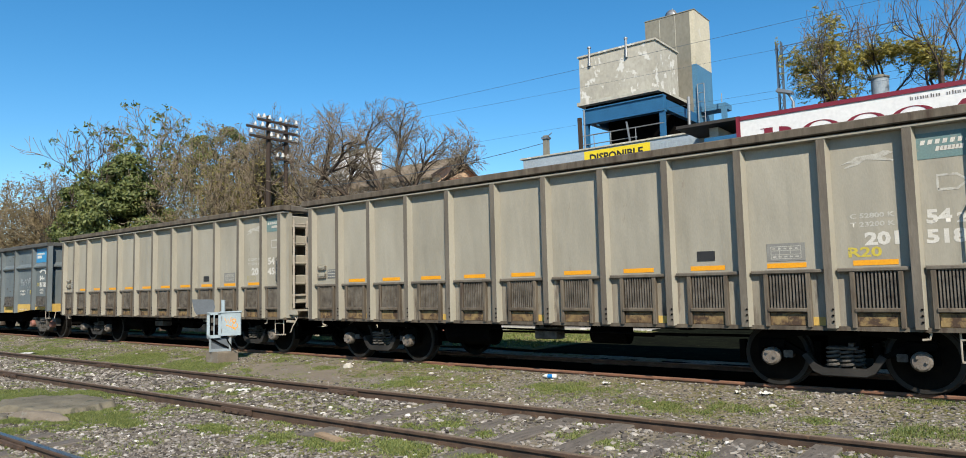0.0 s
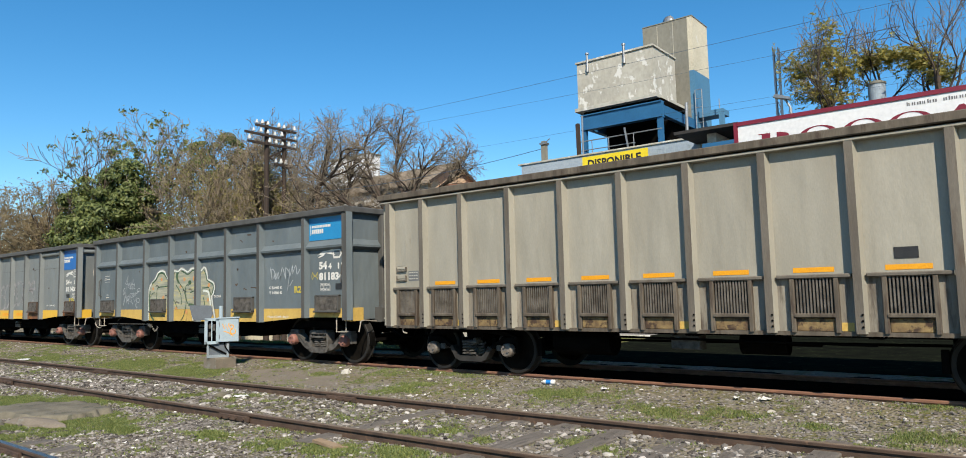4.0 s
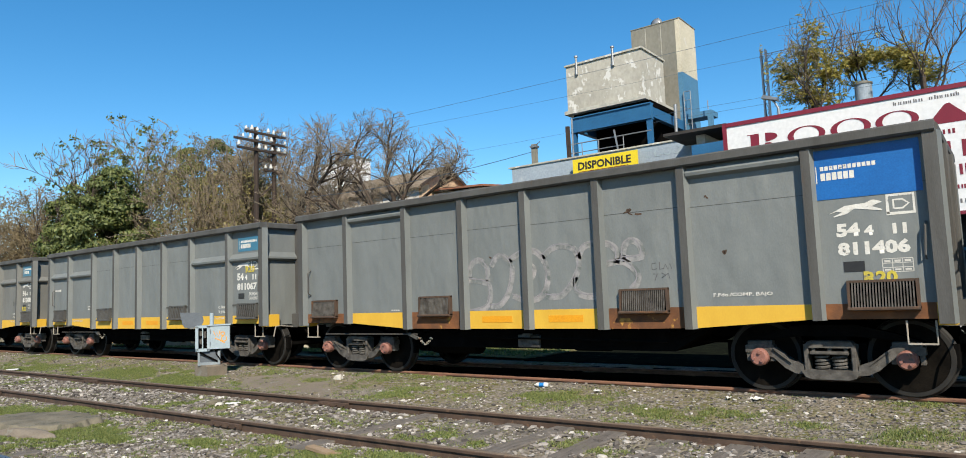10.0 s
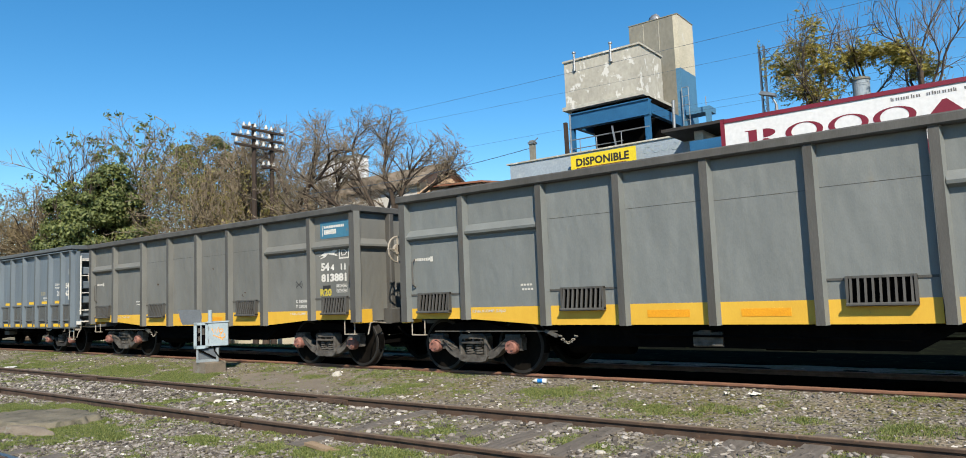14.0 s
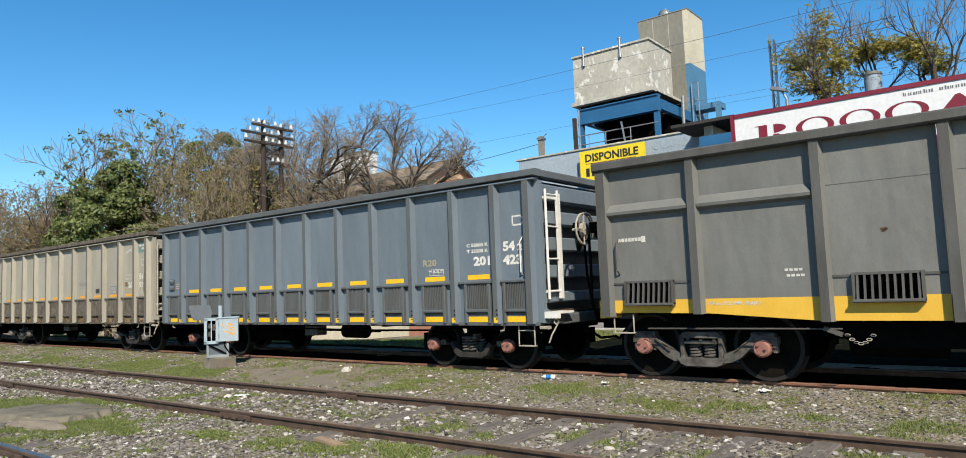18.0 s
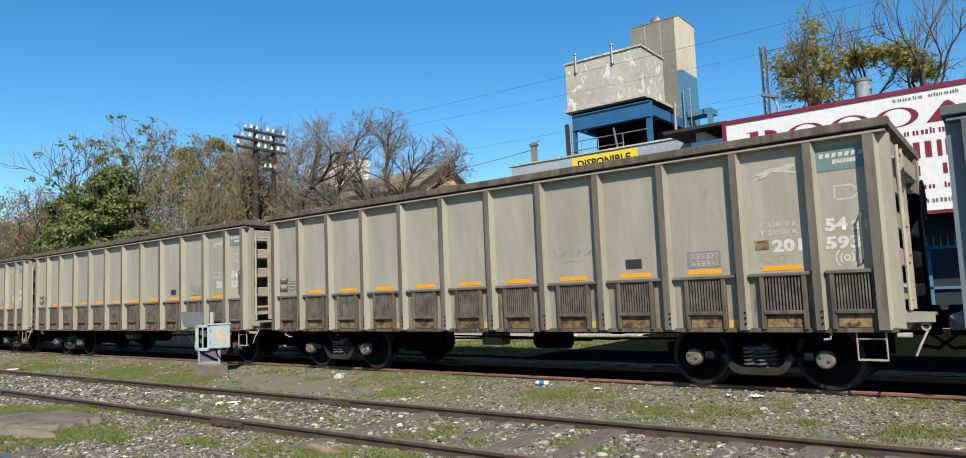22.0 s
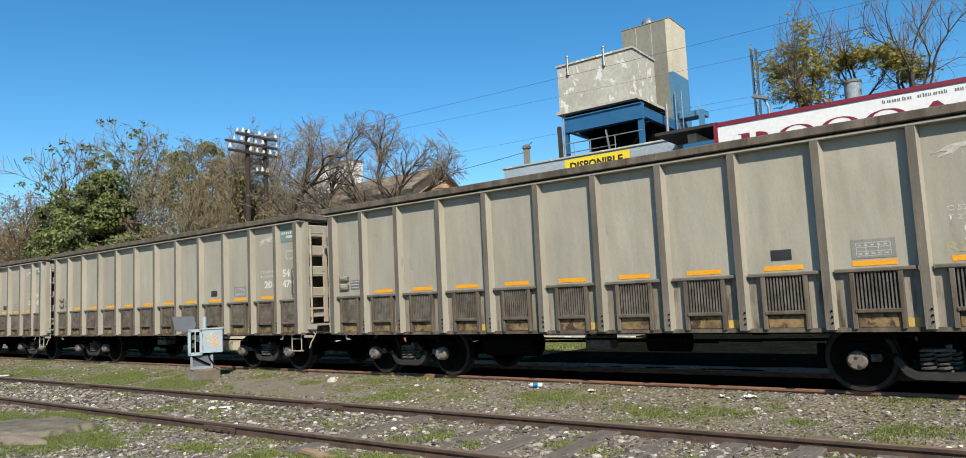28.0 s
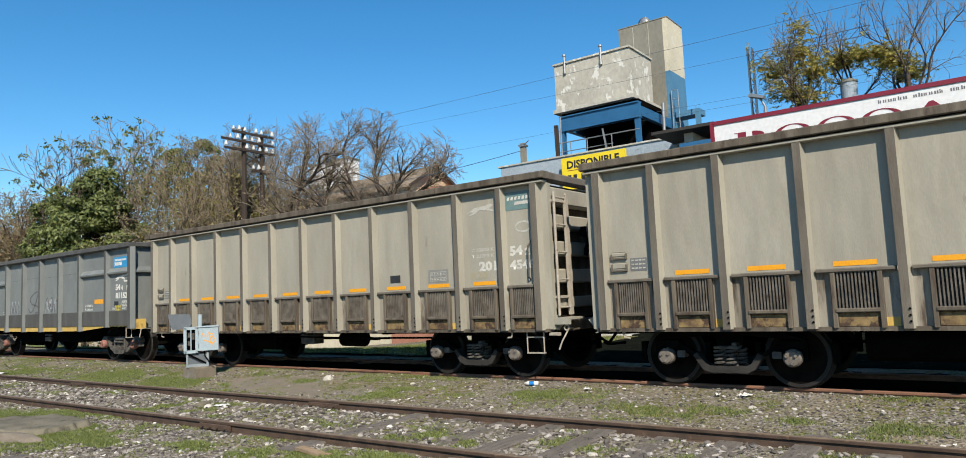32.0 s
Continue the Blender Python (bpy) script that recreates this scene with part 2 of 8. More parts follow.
M = dict(
    tall=mat("paint_pale_grey", (0.356, 0.334, 0.276), (0.295, 0.274, 0.222), 1.6, 0.6, 0, 0.1, 45, (0.17, 0.125, 0.088), 3.4, 0.645, (1.5, 1.5, 0.45), 0.16, vary=0.06, grit=0.14, dent=0.5),
    tall_rib=mat("paint_pale_grey_worn", (0.165, 0.144, 0.116), (0.092, 0.077, 0.061), 2.2, 0.7, 0, 0.15, 50, (0.10, 0.075, 0.055), 4.0, 0.57, (2, 2, 0.35), 0.14),
    tall_low=mat("paint_pale_grey_dirt_and_shade", (0.155, 0.130, 0.098), (0.062, 0.048, 0.035), 3.0, 0.75, 0, 0.15, 50, (0.055, 0.036, 0.025), 5.0, 0.52, (2, 2, 0.4), 0.15),
    tall_grime=mat("paint_pale_grey_grimy", (0.30, 0.275, 0.228), (0.185, 0.160, 0.124), 3.0, 0.7, 0, 0.12, 50, (0.065, 0.046, 0.033), 4.0, 0.51, (2.2, 2.2, 0.35), 0.16, vary=0.12, grit=0.2),
    blue=mat("paint_blue_grey", (0.150, 0.184, 0.216), (0.126, 0.155, 0.183), 1.2, 0.5, 0, 0.08, 45, (0.17, 0.17, 0.17), 3.5, 0.72, (1.5, 1.5, 0.5), 0.12, vary=0.05, grit=0.12, dent=0.5),
    blue_rib=mat("paint_blue_grey_worn", (0.105, 0.12, 0.128), (0.085, 0.085, 0.083), 2.0, 0.6, 0, 0.12, 50, (0.10, 0.085, 0.07), 4.0, 0.62, (2, 2, 0.4), 0.12),
    dark=mat("paint_dark_grey", (0.190, 0.205, 0.202), (0.155, 0.168, 0.166), 1.2, 0.6, 0, 0.1, 45, (0.19, 0.19, 0.17), 3.0, 0.66, (1.4, 1.4, 0.6), 0.14, vary=0.06, grit=0.14, dent=0.6),
    umber=mat("paint_dusty_dark_grey", (0.172, 0.174, 0.162), (0.136, 0.137, 0.127), 1.2, 0.65, 0, 0.1, 45, (0.16, 0.145, 0.12), 3.0, 0.63, (1.4, 1.4, 0.6), 0.14, vary=0.06, grit=0.14, dent=0.6),
    slate=mat("paint_slate_grey", (0.140, 0.166, 0.177), (0.108, 0.130, 0.140), 1.2, 0.6, 0, 0.1, 45, (0.19, 0.195, 0.19), 3.0, 0.66, (1.4, 1.4, 0.6), 0.14, vary=0.06, grit=0.14, dent=0.6),
    dark_rib=mat("paint_dark_grey_worn", (0.096, 0.095, 0.090), (0.060, 0.057, 0.052), 2.2, 0.7, 0, 0.15, 50, (0.085, 0.055, 0.035), 4.0, 0.64, (2, 2, 0.4), 0.12),
    yellow=mat("paint_yellow", (0.72, 0.44, 0.05), (0.66, 0.385, 0.04), 2.5, 0.55, 0, 0.05, 40, (0.30, 0.18, 0.06), 5.0, 0.68, (1.5, 1.5, 0.6), 0.1, grit=0.1),
    ochre=mat("paint_faded_yellow", (0.62, 0.42, 0.11), (0.48, 0.31, 0.08), 2.5, 0.65, 0, 0.08, 40, (0.16, 0.11, 0.06), 4.0, 0.58, (1.5, 1.5, 0.6), 0.15),
    mark=mat("paint_orange_yellow", (0.78, 0.35, 0.012), (0.74, 0.315, 0.01), 6, 0.5, 0, 0.05, 60),
    lemon=mat("paint_lemon_yellow", (0.80, 0.50, 0.02), (0.75, 0.45, 0.015), 6, 0.5, 0, 0.05, 60),
    white=mat("paint_white", (0.72, 0.70, 0.65), (0.60, 0.58, 0.53), 9, 0.6, 0, 0.05, 80, (0.22, 0.21, 0.19), 14, 0.62),
    faded=mat("paint_faded_white", (0.62, 0.60, 0.55), (0.52, 0.50, 0.46), 9, 0.65, 0, 0.05, 80, (0.30, 0.285, 0.25), 10, 0.60, (1, 1, 1), 0.12),
    faint=mat("paint_faint_white", (0.50, 0.485, 0.44), (0.40, 0.385, 0.34), 9, 0.7, 0, 0.05, 80, (0.31, 0.29, 0.245), 14, 0.52, (1, 1, 1), 0.15),
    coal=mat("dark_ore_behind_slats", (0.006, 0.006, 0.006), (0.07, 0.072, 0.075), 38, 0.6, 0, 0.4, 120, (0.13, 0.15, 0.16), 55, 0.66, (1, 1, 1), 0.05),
    slat=mat("slat_worn_steel", (0.17, 0.152, 0.128), (0.068, 0.058, 0.047), 7, 0.7, 0, 0.2, 60, (0.05, 0.036, 0.026), 9, 0.55, (1, 1, 1), 0.15),
    azure_dull=mat("decal_dull_azure", (0.055, 0.19, 0.29), (0.045, 0.165, 0.26), 4, 0.5, 0, 0.03, 60, (0.13, 0.17, 0.19), 7, 0.62),
    gold_faint=mat("paint_faded_mustard", (0.36, 0.32, 0.19), (0.31, 0.28, 0.19), 9, 0.7, 0, 0.05, 80, (0.30, 0.28, 0.235), 14, 0.54, (1, 1, 1), 0.15),
    gold=mat("paint_mustard", (0.58, 0.47, 0.06), (0.46, 0.37, 0.06), 9, 0.65, 0, 0.05, 80, (0.2, 0.18, 0.12), 12, 0.58),
    azure=mat("decal_azure", (0.02, 0.25, 0.52), (0.018, 0.22, 0.47), 4, 0.45, 0, 0.03, 60, (0.16, 0.22, 0.27), 7, 0.68),
    navy=mat("decal_deep_blue", (0.012, 0.13, 0.42), (0.01, 0.11, 0.36), 4, 0.45, 0, 0.03, 60, (0.16, 0.2, 0.25), 7, 0.7),
    teal=mat("decal_faded_teal", (0.115, 0.21, 0.215), (0.15, 0.22, 0.215), 5, 0.6, 0, 0.03, 60, (0.25, 0.25, 0.225), 6, 0.56, (1, 1, 1), 0.12),
    plate=mat("plate_black", (0.02, 0.02, 0.022), (0.03, 0.03, 0.03), 6, 0.5, 0, 0.05, 60),
    panel_grey=mat("panel_mid_grey", (0.235, 0.232, 0.215), (0.20, 0.198, 0.185), 6, 0.6, 0, 0.05, 60, (0.27, 0.25, 0.21), 9, 0.6),
    plate_grey=mat("plate_slate", (0.16, 0.165, 0.165), (0.13, 0.135, 0.135), 6, 0.5, 0, 0.05, 60),
    # near black: the shade below floors and in hollows is in the colour
    under=mat("shade_black", (0.004, 0.0038, 0.0036), (0.008, 0.0074, 0.007), 4, 0.9, 0, 0.2, 40, spec=0.0),
    flaked=mat("flaking_brown_paint", (0.28, 0.195, 0.085), (0.10, 0.060, 0.034), 9, 0.85, 0, 0.2, 50, (0.06, 0.036, 0.023), 7, 0.50, (1, 1, 1), 0.08),
    cast_dark=mat("cast_steel_oily", (0.040, 0.037, 0.034), (0.014, 0.013, 0.012), 5, 0.8, 0.1, 0.25, 60, (0.025, 0.02, 0.018), 6, 0.58, (1, 1, 1), 0.15),
    cast=mat("cast_steel_dusty", (0.135, 0.125, 0.112), (0.050, 0.046, 0.042), 9, 0.8, 0.1, 0.3, 60, (0.035, 0.028, 0.023), 8, 0.53, (1, 1, 1), 0.15),
    # wheel discs and rims near black: shade under the wagons is in these colours
    tread=mat("wheel_steel_shaded", (0.014, 0.012, 0.010), (0.006, 0.0055, 0.005), 5, 0.9, 0.0, 0.15, 60, spec=0.0),
    rim=mat("wheel_rim_steel_shaded", (0.018, 0.016, 0.014), (0.010, 0.009, 0.008), 5, 0.7, 0.0, 0.1, 60),
    cap=mat("axle_cap_primer", (0.30, 0.135, 0.105), (0.22, 0.10, 0.08), 8, 0.7, 0, 0.15, 60, (0.12, 0.09, 0.075), 9, 0.6),
    cap_grey=mat("axle_cap_grey", (0.20, 0.175, 0.15), (0.13, 0.11, 0.095), 8, 0.7, 0.1, 0.15, 60),
    pipe=mat("hand_rail_cream", (0.42, 0.38, 0.32), (0.32, 0.28, 0.23), 8, 0.6, 0, 0.08, 60, RUST, 10, 0.62),
    pipe_dark=mat("hand_rail_grey", (0.10, 0.095, 0.088), (0.075, 0.07, 0.062), 8, 0.6, 0, 0.08, 60),
    railside=mat("rail_rust", (0.105, 0.066, 0.046), (0.052, 0.034, 0.025), 6, 0.85, 0.1, 0.25, 80, (0.15, 0.09, 0.055), 9, 0.6),
    railtop=mat("rail_head_brown", (0.22, 0.165, 0.115), (0.15, 0.112, 0.08), 9, 0.6, 0.1, 0.1, 90),
    railred=mat("rail_red_rust", (0.26, 0.128, 0.080), (0.16, 0.080, 0.052), 6, 0.85, 0.0, 0.25, 80, (0.15, 0.09, 0.055), 9, 0.6),
    railshine=mat("rail_head_polished", (0.30, 0.28, 0.26), (0.22, 0.20, 0.185), 12, 0.3, 0.9, 0.05, 90),
    sleeper=mat("sleeper_wood", (0.19, 0.165, 0.14), (0.115, 0.098, 0.083), 4, 0.9, 0, 0.5, 60, (0.07, 0.06, 0.05), 5, 0.6, stretch=(6, 1, 6)),
    concrete=mat("concrete_weathered", (0.47, 0.45, 0.39), (0.37, 0.352, 0.30), 0.9, 0.85, 0, 0.15, 8, (0.66, 0.65, 0.61), 1.8, 0.565, (1, 1, 0.7), 0.03),
    concrete_dark=mat("concrete_shaft", (0.23, 0.222, 0.185), (0.185, 0.178, 0.148), 0.7, 0.85, 0, 0.15, 8, (0.33, 0.325, 0.30), 1.4, 0.6, (1, 1, 0.6), 0.1),
    cream=mat("render_cream", (0.60, 0.55, 0.43), (0.50, 0.455, 0.35), 0.8, 0.85, 0, 0.15, 14, (0.62, 0.61, 0.57), 1.5, 0.62),
    bluepaint=mat("paint_workshop_blue", (0.016, 0.10, 0.23), (0.022, 0.125, 0.27), 1.5, 0.55, 0, 0.1, 30, (0.09, 0.09, 0.09), 3.5, 0.66),
    bluewash=mat("paint_faded_blue", (0.08, 0.22, 0.36), (0.06, 0.18, 0.31), 1.0, 0.7, 0, 0.12, 18, (0.2, 0.27, 0.33), 2, 0.6),
    brightblue=mat("paint_bright_blue", (0.015, 0.21, 0.56), (0.012, 0.18, 0.50), 2, 0.5, 0, 0.06, 30),
    parapet=mat("render_blue_grey", (0.34, 0.40, 0.46), (0.28, 0.335, 0.39), 0.7, 0.85, 0, 0.15, 12, (0.40, 0.44, 0.48), 1.4, 0.58, (1, 1, 1), 0.12),
    signyellow=mat("sign_yellow", (0.80, 0.62, 0.025), (0.76, 0.57, 0.02), 3, 0.5, 0, 0.03, 40),
    signwhite=mat("sign_vinyl_white", (0.78, 0.78, 0.78), (0.73, 0.73, 0.74), 0.6, 0.45, 0, 0.04, 9),
    signred=mat("sign_oxblood", (0.21, 0.016, 0.035), (0.18, 0.013, 0.03), 2, 0.5, 0, 0.03, 40),
    ink=mat("sign_black", (0.02, 0.018, 0.018), (0.03, 0.028, 0.028), 5, 0.5, 0, 0.03, 40),
    inkgrey=mat("sign_grey_letters", (0.14, 0.13, 0.13), (0.17, 0.16, 0.16), 5, 0.5, 0, 0.03, 40),
    darkroof=mat("sheet_roof_dark", (0.028, 0.026, 0.025), (0.045, 0.04, 0.037), 2, 0.8, 0, 0.2, 30),
    plaster=mat("plaster_white", (0.62, 0.60, 0.56), (0.52, 0.50, 0.46), 0.6, 0.9, 0, 0.1, 12, (0.40, 0.38, 0.34), 1.5, 0.62),
    peach=mat("plaster_peach", (0.56, 0.40, 0.26), (0.48, 0.33, 0.21), 0.6, 0.9, 0, 0.1, 12, (0.35, 0.26, 0.19), 1.5, 0.62),
    tile=mat("roof_tile_clay", (0.34, 0.14, 0.075), (0.24, 0.10, 0.06), 2.0, 0.85, 0, 0.3, 20, (0.16, 0.12, 0.09), 3, 0.58),
    tile_grey=mat("roof_tile_weathered", (0.34, 0.275, 0.21), (0.22, 0.178, 0.135), 2.0, 0.9, 0, 0.3, 20),
    brick=mat("brick_pink", (0.42, 0.20, 0.14), (0.34, 0.15, 0.10), 2.0, 0.85, 0, 0.25, 25, vary=0.2),
    pole=mat("pole_wood", (0.055, 0.037, 0.028), (0.032, 0.023, 0.018), 3, 0.9, 0, 0.4, 30, stretch=(3, 3, 0.3)),
    ceramic=mat("insulator_porcelain", (0.70, 0.69, 0.66), (0.55, 0.54, 0.52), 8, 0.25, 0, 0.0, 60),
    cable=mat("cable_black", (0.04, 0.07, 0.11), (0.06, 0.09, 0.13), 8, 0.6, 0, 0.0, 60),
    # bluish: the haze of distance is put into the mast's colour
    mast=mat("mast_steel_haze_blue", (0.09, 0.13, 0.17), (0.07, 0.10, 0.14), 3, 0.6, 0.2, 0, 40),
    galv=mat("galvanised_steel", (0.36, 0.37, 0.38), (0.28, 0.29, 0.30), 3, 0.45, 0.6, 0.05, 40),
    boxgrey=mat("cabinet_pale_blue_grey", (0.34, 0.415, 0.46), (0.285, 0.35, 0.39), 3, 0.55, 0, 0.06, 40, (0.26, 0.24, 0.21), 6, 0.64),
    boxmid=mat("cabinet_pedestal_grey", (0.25, 0.285, 0.305), (0.20, 0.23, 0.25), 3, 0.55, 0, 0.06, 40, (0.2, 0.19, 0.17), 6, 0.62),
    boxdark=mat("cabinet_lid_slate", (0.11, 0.125, 0.145), (0.09, 0.105, 0.12), 4, 0.6, 0, 0.06, 40),
    bark=mat("bark", (0.085, 0.062, 0.046), (0.05, 0.037, 0.029), 4, 0.95, 0, 0.6, 30, stretch=(2, 2, 0.5)),
    twig=mat("twigs_tan", (0.31, 0.24, 0.14), (0.16, 0.125, 0.075), 2, 0.9, 0, 0.0, 30),
    twig_grey=mat("twigs_grey", (0.31, 0.25, 0.175), (0.17, 0.135, 0.098), 2, 0.9, 0, 0.0, 30),
    # near black with dull green spots; deep shade is put into this colour
    yard=mat("yard_shade_dark", (0.012, 0.015, 0.010), (0.007, 0.008, 0.007), 3, 0.95, 0, 0.4, 40, (0.03, 0.036, 0.02), 7, 0.6, spec=0.0),
    asphalt=mat("old_asphalt", (0.225, 0.188, 0.145), (0.165, 0.137, 0.106), 5, 0.95, 0, 0.8, 40, (0.22, 0.205, 0.17), 5, 0.58),
    ballast=mat("shaded_ballast", (0.015, 0.0135, 0.012), (0.008, 0.0073, 0.0066), 6, 0.95, 0, 0.8, 40, (0.04, 0.036, 0.03), 18, 0.60, spec=0.0),
    slab=mat("slab_concrete", (0.19, 0.168, 0.122), (0.12, 0.106, 0.076), 4, 0.92, 0, 0.5, 40, (0.085, 0.082, 0.055), 5, 0.56),
    stone=mat("limestone_pale", (0.55, 0.52, 0.46), (0.42, 0.39, 0.34), 6, 0.9, 0, 0.3, 50),
    paper=mat("litter_paper", (0.75, 0.74, 0.71), (0.65, 0.64, 0.6), 8, 0.8, 0, 0.05, 50),
    timber=mat("scrap_timber", (0.36, 0.26, 0.16), (0.26, 0.18, 0.11), 5, 0.9, 0, 0.3, 50, stretch=(1, 6, 6)),
    poster=mat("pasted_paper", (0.60, 0.58, 0.53), (0.38, 0.40, 0.40), 2.6, 0.8, 0, 0.1, 30, (0.62, 0.42, 0.06), 1.8, 0.66, (1, 1, 1), 0.03),
    verge=mat("verge_dry_grass", (0.20, 0.17, 0.095), (0.11, 0.108, 0.045), 1.2, 0.95, 0, 0.8, 25, (0.32, 0.27, 0.18), 0.8, 0.58, (1, 1, 1), 0.1, spec=0.0),
    rustband=mat("rusted_yellow_paint", (0.22, 0.085, 0.03), (0.10, 0.045, 0.022), 5, 0.85, 0, 0.2, 40, (0.5, 0.25, 0.05), 4, 0.60, (1, 1, 1), 0.06),
    pave=mat("pavement_grey", (0.25, 0.23, 0.205), (0.19, 0.175, 0.155), 1.0, 0.9, 0, 0.2, 30),
    graf1=mat("spray_sage", (0.40, 0.39, 0.285), (0.235, 0.25, 0.20), 2.2, 0.6, 0, 0.05, 40, (0.52, 0.44, 0.17), 2.4, 0.54, (1, 1, 9), 0.12),
    graf2=mat("spray_white", (0.72, 0.74, 0.66), (0.58, 0.61, 0.53), 6, 0.6, 0, 0.05, 40, (0.30, 0.34, 0.26), 7, 0.64, (1, 1, 1), 0.1),
    graf3=mat("spray_dark_green", (0.035, 0.085, 0.04), (0.075, 0.125, 0.07), 6, 0.6, 0, 0.05, 40),
    graf4=mat("spray_pale_grey", (0.45, 0.47, 0.48), (0.30, 0.325, 0.335), 7, 0.65, 0, 0.05, 40, (0.16, 0.175, 0.17), 9, 0.58, (1, 1, 1), 0.1),
    graf8=mat("spray_worn_violet", (0.30, 0.28, 0.30), (0.20, 0.195, 0.205), 6, 0.65, 0, 0.05, 40, (0.16, 0.17, 0.165), 9, 0.56, (1, 1, 1), 0.12),
    graf5=mat("spray_rose_haze", (0.37, 0.345, 0.34), (0.24, 0.24, 0.235), 5, 0.65, 0, 0.05, 40, (0.14, 0.155, 0.148), 6, 0.45, (1, 1, 1), 0.18),
    graf9=mat("spray_faint_blue_violet", (0.215, 0.225, 0.27), (0.25, 0.25, 0.265), 6, 0.65, 0, 0.05, 40, (0.29, 0.275, 0.235), 9, 0.54, (1, 1, 1), 0.12),
    graf6=mat("spray_washed_orange", (0.62, 0.26, 0.08), (0.50, 0.27, 0.11), 6, 0.6, 0, 0.05, 40, (0.42, 0.33, 0.16), 12, 0.55, (1, 1, 1), 0.2),
    graf7=mat("spray_dark_violet_grey", (0.085, 0.08, 0.09), (0.13, 0.13, 0.14), 6, 0.65, 0, 0.05, 40, (0.17, 0.18, 0.175), 9, 0.58, (1, 1, 1), 0.1),
    rusty=mat("rusty_steel", (0.105, 0.062, 0.040), (0.065, 0.045, 0.034), 5, 0.85, 0.1, 0.25, 60, (0.16, 0.075, 0.03), 6, 0.58, (1, 1, 1), 0.12),
    leaf_dark=leaf_mat("leaves_dark_green", (0.048, 0.072, 0.018), (0.185, 0.212, 0.062)),
    leaf_olive=leaf_mat("leaves_olive", (0.12, 0.115, 0.035), (0.26, 0.215, 0.08)),
    leaf_tan=leaf_mat("leaves_dry_tan", (0.16, 0.12, 0.06), (0.25, 0.20, 0.10)),
    leaf_gold=leaf_mat("leaves_yellow_green", (0.17, 0.165, 0.035), (0.46, 0.38, 0.09), 0.4),
    grass=leaf_mat("grass_blades", (0.070, 0.115, 0.026), (0.245, 0.260, 0.078)),
    pebble=pebble_mat(),
)
glass = bpy.data.materials.new("window_glass")
glass.use_nodes = True
gb = glass.node_tree.nodes["Principled BSDF"]
gb.inputs["Base Color"].default_value = (0.03, 0.04, 0.045, 1)
gb.inputs["Roughness"].default_value = 0.06
M["glass"] = glass


